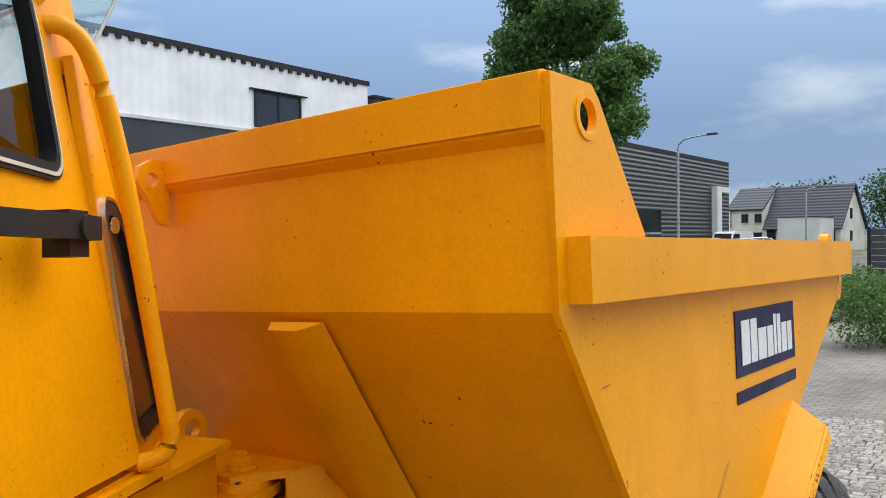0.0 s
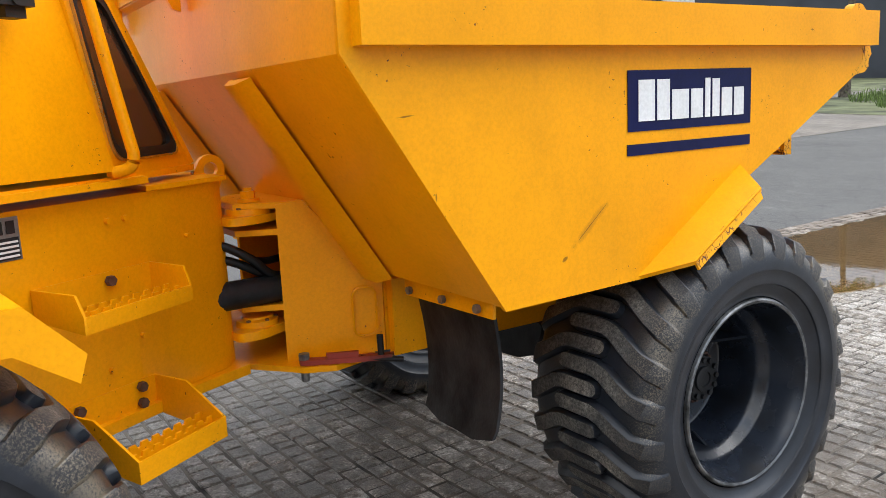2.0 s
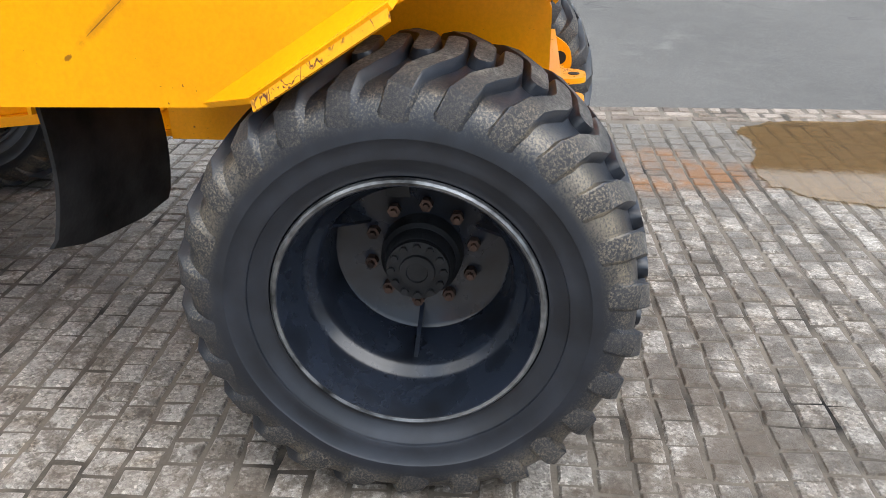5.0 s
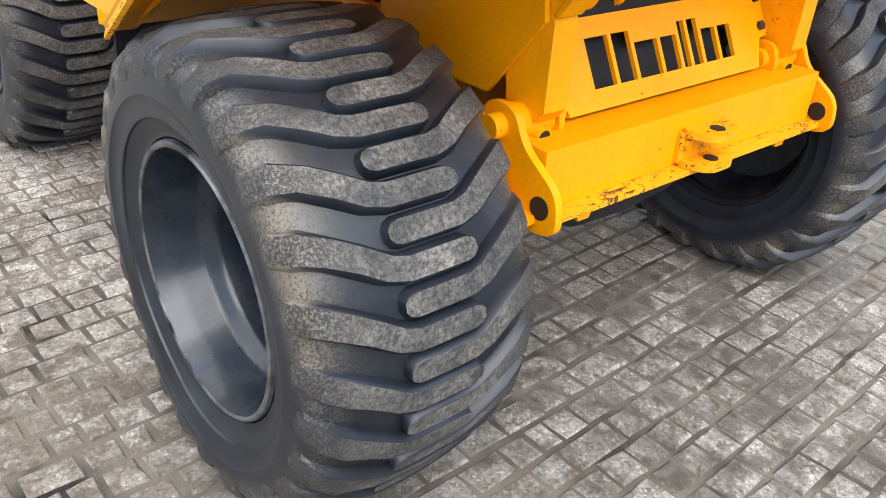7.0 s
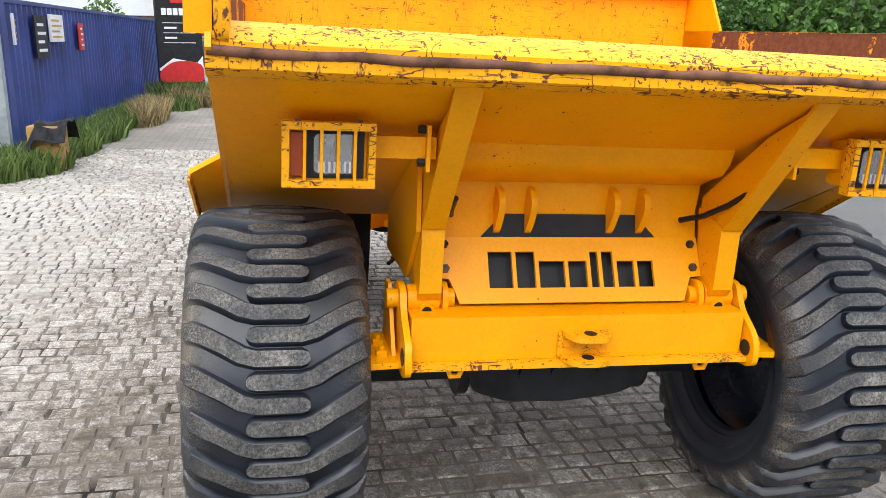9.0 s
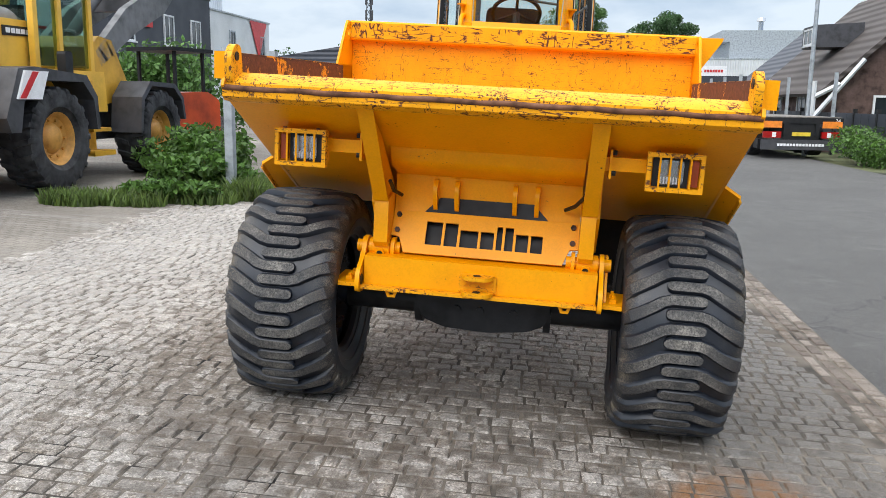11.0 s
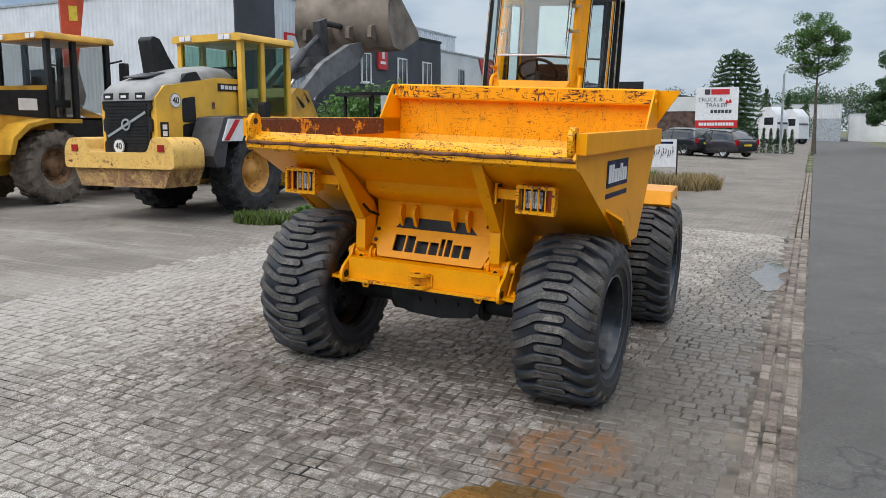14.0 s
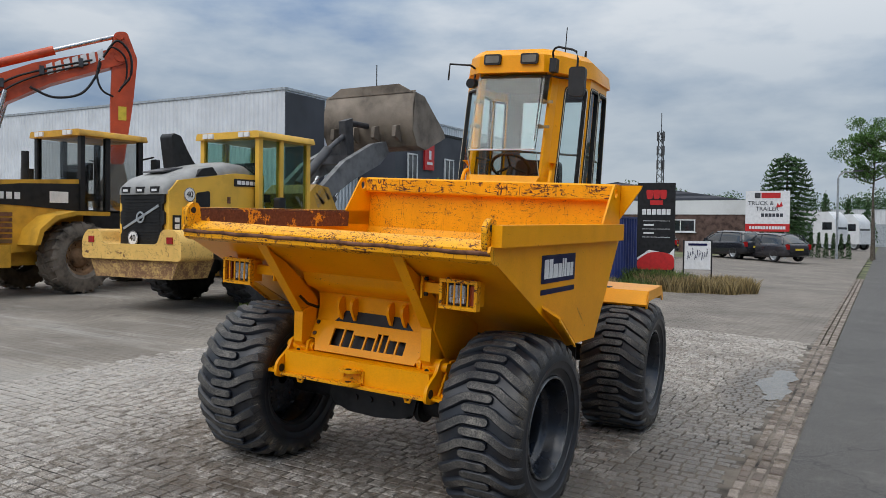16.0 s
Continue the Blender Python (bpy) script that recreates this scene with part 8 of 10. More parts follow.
def old_loader(m):
    t = thing("wheel_loader", "old yellow wheel loader with black cab and dusty tyres", "wheel loader", m, "parked wheel loaders")
    for sx in (1, -1):
        for y in (0, 2.75):
            plain_wheel(t, sx * 0.95, y, 0.70, 0.70, 0.52, M_brown_rim, sx, 0.5, 20, M_tyre_dust)
    bm = B()
    prism(bm, [(-1.95, 0.75), (-2.0, 2.0), (-1.85, 2.12), (0.35, 2.25), (0.35, 0.9)], "x", -0.70, 0.70)
    hood = part("engine_hood", bm, M_cat, t, "yellow engine hood", 0.04)
    for sx in (1, -1):
        bm = B()
        prism(bm, [(-2.0, 1.72), (-2.0, 1.98), (-1.0, 2.10), (0.36, 2.16), (0.36, 1.60), (-0.9, 1.68)], "x", sx * 0.702, sx * 0.712)
        part("black_band", bm, M_dark, hood, "black side band")
        bm = B()
        slab(bm, sx * 0.713, sx * 0.718, -0.40, 0.0, 1.76, 1.98)
        part("band_badge", bm, M_white, hood, "white badge blocks")
        bm = B()
        for k in range(5):
            slab(bm, sx * 0.713, sx * 0.718, -1.75 + k * 0.16, -1.64 + k * 0.16, 1.80, 1.93)
        part("band_lettering", bm, M_white, hood, "white lettering blocks")
        for k in range(6):
            bm = B()
            slab(bm, sx * 0.70, sx * 0.715, -1.75, -1.15, 0.98 + k * 0.10, 1.05 + k * 0.10)
            part("louvre", bm, plain("brown_louvre", (0.16, 0.085, 0.03), 0.7) if k == 0 and sx == 1 else M_rust, hood)
        bm = B()
        out = [(-1.05, 0.95), (-0.95, 1.25), (-0.65, 1.50), (-0.2, 1.60), (0.55, 1.60), (0.55, 1.52), (-0.18, 1.52), (-0.58, 1.43), (-0.87, 1.2), (-0.95, 0.95)]
        prism(bm, out, "x", sx * 0.68, sx * 1.26)
        part("mudguard", bm, M_cat, t, "yellow curved mudguard", 0.02)
        bm = B()
        out = [(1.85, 0.9), (2.0, 1.4), (3.4, 1.45), (3.5, 1.38), (2.05, 1.33), (1.93, 0.9)]
        prism(bm, out, "x", sx * 0.70, sx * 1.22)
        part("mudguard", bm, M_cat, t, "yellow curved mudguard", 0.02)
        bm = B()
        tube(bm, [(sx * 0.75, 1.75, 2.75), (sx * 1.05, 1.8, 2.8)], 0.02, 6)
        prism(bm, round_poly([(sx * 1.0, 2.35), (sx * 1.2, 2.35), (sx * 1.2, 2.75), (sx * 1.0, 2.75)], 0.04, 3), "y", 1.76, 1.84)
        part("mirror", bm, M_dark, t, "black mirror on an arm", 0.01)
    bm = B()
    prism(bm, [(-1.15, 0.55), (1.15, 0.55), (1.15, 0.95), (-1.15, 0.95)], "y", -2.15, -1.45)
    part("counterweight", bm, M_cat, t, "yellow counterweight", 0.04)
    bm = B()
    slab(bm, -0.5, 0.5, -1.5, 3.4, 0.55, 1.05)
    slab(bm, -0.95, 0.95, -0.12, 0.12, 0.58, 0.82)
    slab(bm, -0.95, 0.95, 2.63, 2.87, 0.58, 0.82)
    part("frame_body", bm, M_cat, t, "", 0.02)
    bm = B()
    slab(bm, -0.70, 0.70, 0.36, 1.75, 1.0, 1.62)
    part("cab_base", bm, M_dark, t, "", 0.02)
    cab_box(t, 0.70, 0.30, 1.72, 1.64, 3.12, M_dark, M_cat, M_smokeglass)
    bm = B()
    tube(bm, [(0.25, -0.6, 2.2), (0.25, -0.6, 2.75)], 0.07, 12)
    part("exhaust", bm, M_dark, t, "black exhaust stack")
    bm = B()
    tube(bm, [(-0.3, -0.2, 2.2), (-0.3, -0.2, 2.45)], 0.12, 12)
    part("air_cleaner", bm, M_dark, t, "black air cleaner")
    for sx in (1, -1):
        bm = B()
        prism(bm, [(1.9, 1.9), (2.1, 1.7), (4.3, 0.9), (4.6, 0.5), (4.75, 0.6), (4.4, 1.15)], "x", sx * 0.45, sx * 0.58)
        part("lift_arm", bm, M_cat, t, "", 0.02)
    bm = B()
    line = [(4.6, 1.25), (4.5, 0.8), (4.65, 0.35), (4.9, 0.2), (5.6, 0.18)]
    prism(bm, line + [(y + 0.04, z + 0.05) for y, z in line[::-1]], "x", -1.25, 1.25)
    part("bucket", bm, M_bucket, t, "", 0.01)
    return t


def excavator(m):
    """Local x runs from the body out along the boom."""
    t = thing("excavator", "orange tracked excavator with a folded boom", "excavator", m)
    for sy in (1, -1):
        bm = B()
        prism(bm, round_poly([(-1.9, 0.0), (1.9, 0.0), (2.1, 0.45), (1.8, 0.9), (-1.8, 0.9), (-2.1, 0.45)], 0.2, 4), "y", sy * 0.9, sy * 1.45)
        part("track", bm, M_darkgrey, t, "steel crawler track", 0.03)
    bm = B()
    prism(bm, [(-2.6, 1.1), (-2.6, 2.3), (-0.5, 2.4), (0.4, 2.2), (1.2, 2.0), (1.2, 1.1)], "y", -1.35, 1.35)
    part("upper_body", bm, M_orange, t, "orange upper body", 0.06)
    bm = B()
    slab(bm, -0.2, 1.4, 0.35, 1.35, 1.1, 2.95)
    part("cab", bm, M_pane, t, "dark glazed cab", 0.06)
    bm = B()
    prism(bm, [(0.9, 1.6), (0.5, 2.1), (0.75, 3.9), (1.45, 5.25), (3.0, 5.95), (5.1, 6.55), (5.38, 6.45), (5.35, 6.15), (3.4, 5.4), (2.3, 4.8), (1.6, 3.8), (1.4, 1.7)], "y", -0.35, 0.25)
    part("boom", bm, M_orange, t, "orange main boom", 0.05)
    bm = B()
    prism(bm, round_poly([(4.95, 6.5), (5.1, 7.05), (5.42, 7.1), (5.72, 6.3), (5.6, 5.0), (5.35, 3.2), (5.0, 3.2), (4.98, 5.0), (5.02, 6.0)], 0.12, 3), "y", -0.28, 0.18)
    part("stick", bm, M_orange, t, "orange stick", 0.05)
    bm = B()
    tube(bm, [(1.7, -0.05, 5.75), (3.5, -0.05, 6.4)], 0.13, 12)
    ram = part("stick_ram", bm, M_orange, t, "orange ram barrel")
    bm = B()
    tube(bm, [(3.5, -0.05, 6.4), (5.22, -0.05, 7.0)], 0.07, 12)
    part("ram_rod", bm, M_chrome, ram, "bright ram rod")
    for sy in (0.4, -0.5):
        bm = B()
        tube(bm, [(1.2, sy, 1.9), (1.9, sy, 3.6)], 0.13, 12)
        r2 = part("boom_ram", bm, M_orange, t)
        bm = B()
        tube(bm, [(1.9, sy, 3.6), (2.3, sy, 5.1)], 0.07, 12)
        part("ram_rod", bm, M_chrome, r2, "bright ram rod")
    for pts, r_ in (([(2.9, -0.42, 5.25), (3.5, -0.52, 5.0), (4.2, -0.55, 5.15), (4.6, -0.50, 5.7), (4.72, -0.42, 6.1)], 0.035),
                    ([(4.80, -0.42, 6.3), (5.15, -0.50, 6.75), (5.50, -0.50, 6.4), (5.52, -0.48, 5.8), (5.25, -0.42, 5.4)], 0.035),
                    ([(4.70, -0.42, 6.2), (4.62, -0.55, 5.7), (4.75, -0.55, 5.3), (5.05, -0.42, 5.15)], 0.030),
                    ([(4.78, -0.42, 6.25), (5.0, -0.50, 6.55), (5.36, -0.50, 6.3), (5.40, -0.46, 5.7), (5.2, -0.40, 5.3)], 0.028),
                    ([(1.2, -0.42, 3.6), (1.5, -0.46, 4.6), (2.3, -0.46, 5.35), (3.2, -0.44, 5.75), (4.5, -0.42, 6.15)], 0.030),
                    ([(1.3, -0.42, 3.5), (1.65, -0.46, 4.5), (2.4, -0.46, 5.2), (3.2, -0.44, 5.62), (4.4, -0.42, 6.02)], 0.026)):
        bm = B()
        tube(bm, bent(pts), r_, 8)
        part("boom_hose", bm, M_hose, t, "black hydraulic hose along the boom")
    for x, z in ((2.2, 5.35), (3.2, 5.78), (4.2, 6.08)):
        bm = B()
        slab(bm, x - 0.06, x + 0.06, -0.50, -0.35, z - 0.16, z + 0.08)
        part("hose_clamp", bm, M_darkgrey, t, "", 0.01)
    for x, z, r_ in ((5.25, 6.35, 0.17), (5.22, 6.92, 0.11), (1.75, 5.75, 0.14), (1.0, 2.0, 0.2)):
        bm = B()
        tube(bm, [(x, -0.40, z), (x, 0.30, z)], r_, 16)
        part("pivot_boss", bm, M_orange, t, "orange pivot boss", 0.01)
    bm = B()
    for k in range(7):
        x = 3.35 + k * 0.22
        z = 5.62 + k * 0.085
        plate(bm, [(x, -0.356, z), (x + 0.15, -0.356, z + 0.08), (x + 0.10, -0.356, z + 0.38), (x - 0.05, -0.356, z + 0.30)], -0.004)
    part("boom_lettering", bm, M_white, t, "white lettering blocks on the boom")
    bm = B()
    slab(bm, 5.2, 5.42, -0.290, -0.284, 4.5, 4.9)
    part("warning_label", bm, M_plate_y, t, "yellow warning label")
    bm = B()
    prism(bm, [(4.95, 3.2), (5.35, 3.2), (5.5, 2.4), (5.2, 1.6), (4.6, 1.4), (4.5, 2.2)], "y", -0.5, 0.4)
    part("bucket", bm, M_bucket, t, "", 0.03)
    return t


def orange_roller(m):
    t = thing("tandem_roller", "small orange compaction roller with a black canopy", "roller", m)
    bm = B()
    prism(bm, round_poly([(-0.9, 0.35), (0.9, 0.35), (0.9, 1.15), (0.5, 1.35), (-0.9, 1.3)], 0.1, 3), "x", -0.55, 0.55)
    body_ = part("body", bm, M_orange, t, "faded orange body", 0.03)
    for y in (0.95, -0.95):
        bm = B()
        tube(bm, [(-0.5, y, 0.4), (0.5, y, 0.4)], 0.4, 28)
        part("drum", bm, M_steel, t, "steel drum")
    for sx in (0.5, -0.5):
        for y in (-0.5, 0.4):
            bm = B()
            slab(bm, sx - 0.03, sx + 0.03, y - 0.03, y + 0.03, 1.2, 2.2)
            part("canopy_post", bm, M_dark, t)
    bm = B()
    slab(bm, -0.65, 0.65, -0.7, 0.6, 2.2, 2.28)
    part("canopy", bm, M_dark, t, "black canopy roof", 0.02)
    bm = B()
    slab(bm, -0.45, 0.45, 0.905, 0.915, 0.7, 1.1)
    part("front_grille", bm, M_rust, body_, "brown mesh grille")
    return t


LX, LY = 7.55, -5.90
pale_loader(at_ground(LX, LY, 180) @ Matrix.Diagonal((0.94, 0.94, 0.94, 1)))
old_loader(at_ground(11.95, -5.5, 180))
ex_base = Vector((20.2, -7.1))
excavator(pose(ex_base.x, ex_base.y, height(21, -6) - 0.1, 0, 0, math.degrees(math.atan2(-11.7 - ex_base.y, 16.9 - ex_base.x))))
orange_roller(at_ground(8.4, -13.2, 165))

# ---- buildings of the yard and the street ----
def block(name, label, x0, x1, y0, y1, z0, z1, wall_mat, roof_mat=None, category="building", cap=0.25):
    """A flat-roofed building with walls of their own thickness and a roof edge."""
    t = thing(name, label, category, pose(x0, y0, z0))
    w, d, h = x1 - x0, y1 - y0, z1 - z0
    for nm, a in (("wall", (0, w, 0, 0.3)), ("wall", (0, w, d - 0.3, d)), ("wall", (0, 0.3, 0.3, d - 0.3)), ("wall", (w - 0.3, w, 0.3, d - 0.3))):
        bm = B()
        slab(bm, *a, -0.6, h)
        part(nm, bm, wall_mat, t)
    bm = B()
    slab(bm, 0.05, w - 0.05, 0.05, d - 0.05, h - 0.2, h - 0.05)
    part("roof", bm, M_darkgrey, t)
    bm = B()
    slab(bm, -0.06, w + 0.06, -0.06, d + 0.06, h, h + cap)
    part("roof_edge", bm, roof_mat or M_dark, t, "dark roof edge")
    return t


def window_in(t, axis, at, a0, a1, z0, z1, out=0.05, frame_mat=None, pane=None):
    """A framed window standing a little proud of a wall: axis is the wall's normal."""
    sg = 1 if out > 0 else -1
    bm = B()
    o, i = [(a0, z0), (a1, z0), (a1, z1), (a0, z1)], [(a0 + 0.08, z0 + 0.08), (a1 - 0.08, z0 + 0.08), (a1 - 0.08, z1 - 0.08), (a0 + 0.08, z1 - 0.08)]
    ring_prism(bm, o, i, axis, at, at + out)
    f = part("window", bm, frame_mat or M_white_wall, t, "framed window")
    bm = B()
    prism(bm, i, axis, at - 0.02 * sg + out * 0.3, at + out * 0.5)
    part("pane", bm, pane or M_pane, f)
    bm = B()
    mid_ = (a0 + a1) / 2
    prism(bm, [(mid_ - 0.03, z0 + 0.08), (mid_ + 0.03, z0 + 0.08), (mid_ + 0.03, z1 - 0.08), (mid_ - 0.03, z1 - 0.08)], axis, at, at + out * 0.9)
    part("mullion", bm, frame_mat or M_white_wall, f)
    bm = B()
    if axis == "x":
        slab(bm, min(at, at + out * 2), max(at, at + out * 2), a0 - 0.08, a1 + 0.08, z0 - 0.06, z0)
    else:
        slab(bm, a0 - 0.08, a1 + 0.08, min(at, at + out * 2), max(at, at + out * 2), z0 - 0.06, z0)
    part("sill", bm, M_white_wall, f)
    return f


G0 = 0.40
hall = block("warehouse", "long pale corrugated warehouse with a dark roof edge", 23.2, 62, -50, -25.6, G0, 8.40, M_pale_clad, M_galv, cap=0.12)
bm = B()
slab(bm, -0.06, -0.005, 21.4, 24.39, 0.0, 7.9)
part("dark_strip", bm, M_anthracite, hall, "dark corner strip")
bm = B()
slab(bm, -0.10, -0.005, 19.0, 20.6, 4.2, 6.3)
part("sign_frame", bm, M_red2, hall, "red framed wall sign")
bm = B()
slab(bm, -0.13, -0.101, 19.12, 20.48, 4.32, 6.18)
part("sign_face", bm, M_white_wall, hall)
bm = B()
tube(bm, [(6.0, 20.0, 7.9), (6.0, 20.0, 8.8)], 0.15, 12)
part("roof_vent", bm, M_dark, hall, "small roof vent")
office = block("office_building", "dark grey two-storey office with white windows", 20.7, 23.1, -42.4, -31.5, G0, 7.2, M_anthracite, M_dark, cap=0.12)
for y, w in ((1.2, 1.0), (5.2, 1.1), (8.3, 1.2)):
    window_in(office, "x", -0.001, 10.9 - y - w, 10.9 - y, 3.9, 5.5, -0.08)
bm = B()
slab(bm, -0.12, -0.005, 7.0, 8.0, 4.7, 6.4)
flag = part("red_sign", bm, M_red2, office, "red projecting sign with white marks")
bm = B()
slab(bm, -0.135, -0.122, 7.2, 7.8, 5.0, 5.15)
slab(bm, -0.135, -0.122, 7.35, 7.6, 5.3, 5.8)
part("sign_mark", bm, M_white, flag)
annex = block("office_annex", "white rendered annex with small windows", 20.7, 23.1, -52.0, -42.45, G0, 6.75, M_white_wall, M_galv, cap=0.1)
window_in(annex, "x", -0.001, 6.0, 6.9, 3.8, 5.4, -0.08, M_galv)
window_in(annex, "x", -0.001, 1.0, 1.8, 3.8, 5.4, -0.08, M_galv)
bm = B()
plate(bm, [(-0.05, 0.6, 6.3), (-0.05, 3.6, 6.3), (-0.05, 2.1, 3.9)], 0.02)
part("wall_mark", bm, M_red2, annex, "faded red painted triangle")

# blue boundary wall with posters
WA, WB = Vector((3.98, -7.9)), Vector((3.62, -19.5))
wall_len = (WB - WA).length
wall_turn = math.degrees(math.atan2(WB.y - WA.y, WB.x - WA.x))
fence = tagged(thing("boundary_wall", "dark blue corrugated boundary wall on a concrete base", "wall", pose(WA.x, WA.y, 0.27, 0, 0, wall_turn)), kind="structure")
bm = B()
n = int(wall_len / 0.055)
prev = None
out = []
for k in range(n + 1):
    x = wall_len * k / n
    out.append((x, 0.03 if (k // 2) % 2 else -0.01))
vs0, vs1 = [bm.verts.new((x, y, 0.17)) for x, y in out], [bm.verts.new((x, y, 1.84)) for x, y in out]
vb0, vb1 = [bm.verts.new((x, y + 0.05, 0.17)) for x, y in out], [bm.verts.new((x, y + 0.05, 1.84)) for x, y in out]
for k in range(n):
    bm.faces.new((vs0[k], vs0[k + 1], vs1[k + 1], vs1[k]))
    bm.faces.new((vb0[k], vb1[k], vb1[k + 1], vb0[k + 1]))
    bm.faces.new((vs1[k], vs1[k + 1], vb1[k + 1], vb1[k]))
M_blue_plain = plain("blue_sheet_paint", (0.03, 0.05, 0.21), 0.4, 0, 0.2, 1.0)
part("cladding", bm, M_blue_plain, fence, "blue ribbed steel sheets", 0, 25)
bm = B()
slab(bm, -0.05, wall_len, -0.05, 0.15, -0.3, 0.17)
part("base", bm, M_yard, fence, "weathered concrete base", 0.02)
bm = B()
slab(bm, -0.08, 0.10, -0.06, 0.16, 0.15, 1.90)
slab(bm, 0.10, wall_len, -0.02, 0.11, 1.842, 1.89)
part("coping", bm, M_blue_plain, fence, "", 0.01)
for x, w, z0, z1, mt, lab in ((1.15, 0.55, 1.17, 1.72, M_dark, "black and white poster"), (1.85, 0.70, 1.38, 1.75, M_white, "white poster with a yellow mark"), (3.45, 0.30, 1.25, 1.66, M_red2, "small red notice"), (0.28, 0.07, 1.35, 1.72, M_white, "narrow white strip")):
    bm = B()
    slab(bm, x, x + w, -0.075, -0.055, z0, z1)
    pst = part("poster", bm, mt, fence, lab)
    bm = B()
    for k in range(4):
        slab(bm, x + 0.1, x + w * (0.85 - 0.15 * (k % 2)), -0.079, -0.0755, z0 + (z1 - z0) * (0.15 + 0.2 * k), z0 + (z1 - z0) * (0.22 + 0.2 * k))
    part("poster_print", bm, M_white if mt is not M_white else M_cat, pst, "bars of print")
for x, y in ((4.32, -6.75), (3.92, -7.45)):
    g = thing("gate_post", "square galvanised steel gate post in the weeds", "post", at_ground(x, y), "gate posts")
    bm = B()
    slab(bm, -0.06, 0.06, -0.06, 0.06, -0.1, 2.05)
    part("post", bm, M_galv, g, "", 0.01)
    bm = B()
    slab(bm, -0.14, 0.14, -0.14, 0.14, -0.02, 0.03)
    part("foot_plate", bm, M_galv, g, "", 0.005)
box_t = thing("plywood_box", "upright orange plywood box by the blue wall", "box", at_ground(3.42, -7.15, -5) @ Matrix.Diagonal((0.64, 0.64, 0.64, 1)))
bm = B()
slab(bm, -0.30, 0.22, -0.25, 0.25, 0.0, 0.78)
part("panel", bm, M_cardboard, box_t, "", 0.01)
coat = thing("black_jacket", "black jacket thrown over the plywood box", "jacket", at_ground(3.42, -7.15, -5) @ Matrix.Diagonal((0.64, 0.64, 0.64, 1)))
bm = B()
rg = random.Random(3)
bmesh.ops.create_grid(bm, x_segments=16, y_segments=12, size=0.5)
for v in bm.verts:
    x, y = v.co.x, v.co.y
    over = max(0.0, x + 0.02 - 0.22) if x > 0 else 0
    drop = max(0, x - 0.05) * 1.55 + max(0, abs(y) - 0.26) * 1.3
    v.co = Vector((min(x, 0.27 + 0.1 * (x - 0.27)) if x > 0.27 else x * 0.9, y * 0.85, 0.82 - drop + 0.03 * math.sin(9 * x + 3 * y) + 0.025 * math.sin(14 * y)))
ext = bmesh.ops.extrude_face_region(bm, geom=bm.faces[:])
for e in ext["geom"]:
    if isinstance(e, bmesh.types.BMVert):
        e.co += Vector((0.02, 0, 0.02))
part("cloth", bm, M_cloth, coat)

# pylon sign: black with a red foot
py = thing("pylon_sign", "tall black pylon sign with red emblem and foot", "sign", at_ground(2.88, -17.5, 14, -0.45) @ Matrix.Diagonal((0.60, 1, 0.63, 1)))
bm = B()
slab(bm, -0.83, 0.83, -0.12, 0.12, -0.8, 3.75)
board = part("panel", bm, M_dark, py, "black panel", 0.02)
bm = B()
prism(bm, round_poly([(-0.82, 0.0), (0.82, 0.0), (0.82, 0.42), (0.3, 0.75), (-0.3, 0.78), (-0.82, 0.62)], 0.2, 4), "y", 0.121, 0.13)
part("red_foot", bm, M_red2, board, "red curved foot")
bm = B()
prism(bm, [(-0.82, 0.42), (-0.82, 0.95), (-0.60, 0.70), (0.3, 0.86), (0.82, 0.50), (0.82, 0.42)], "y", 0.1205, 0.126)
part("white_curve", bm, M_white, board, "white curve")
bm = B()
for dx in (-0.3, 0.0, 0.3):
    prism(bm, round_poly([(dx - 0.12, 3.05), (dx + 0.12, 3.05), (dx + 0.16, 3.45), (dx - 0.16, 3.45)], 0.08, 3), "y", 0.121, 0.13)
slab(bm, -0.28, 0.28, 0.121, 0.13, 2.80, 3.0)
part("emblem", bm, M_red2, board, "red emblem shape")
bm = B()
block_word(bm, 0.62, -0.62, 2.38, 2.62, 0.121, 0.008, [(1, 1)] * 6, 0.25)
part("lettering", bm, M_white, board, "white lettering blocks")
bm = B()
for z in (2.1, 1.75, 1.4):
    slab(bm, -0.6, 0.6, 0.121, 0.127, z, z + 0.02)
for z in (1.9, 1.55):
    slab(bm, 0.1, 0.55, 0.121, 0.127, z, z + 0.07)
part("rule", bm, M_white, board, "thin white rules")
# low white board on two posts
wb = thing("notice_board", "small white notice board on two posts", "sign", at_ground(1.78, -17.6, 14) @ Matrix.Diagonal((0.58, 1, 0.98, 1)))
for x in (-0.62, 0.62):
    bm = B()
    slab(bm, x - 0.03, x + 0.03, -0.03, 0.03, -0.1, 1.35)
    part("post", bm, M_dark, wb)
bm = B()
slab(bm, -0.58, 0.58, -0.02, 0.02, 0.55, 1.32)
fb_ = part("panel", bm, M_white, wb, "white panel with blue strokes", 0.005)
for k in range(9):
    bm = B()
    x0, z0 = 0.46 - k * 0.105, 0.80 + 0.05 * (k % 3)
    tube(bm, [(x0, 0.022, z0), (x0 - 0.05, 0.022, z0 + 0.20 - 0.06 * (k % 2)), (x0 - 0.02, 0.022, z0 + 0.24 - 0.06 * (k % 2)), (x0 - 0.07, 0.022, z0 + 0.06)], 0.010, 5)
    part("stroke", bm, M_navy, fb_)
bm = B()
slab(bm, -0.42, 0.42, 0.021, 0.025, 1.20, 1.26)
part("heading_bar", bm, M_navy, fb_)
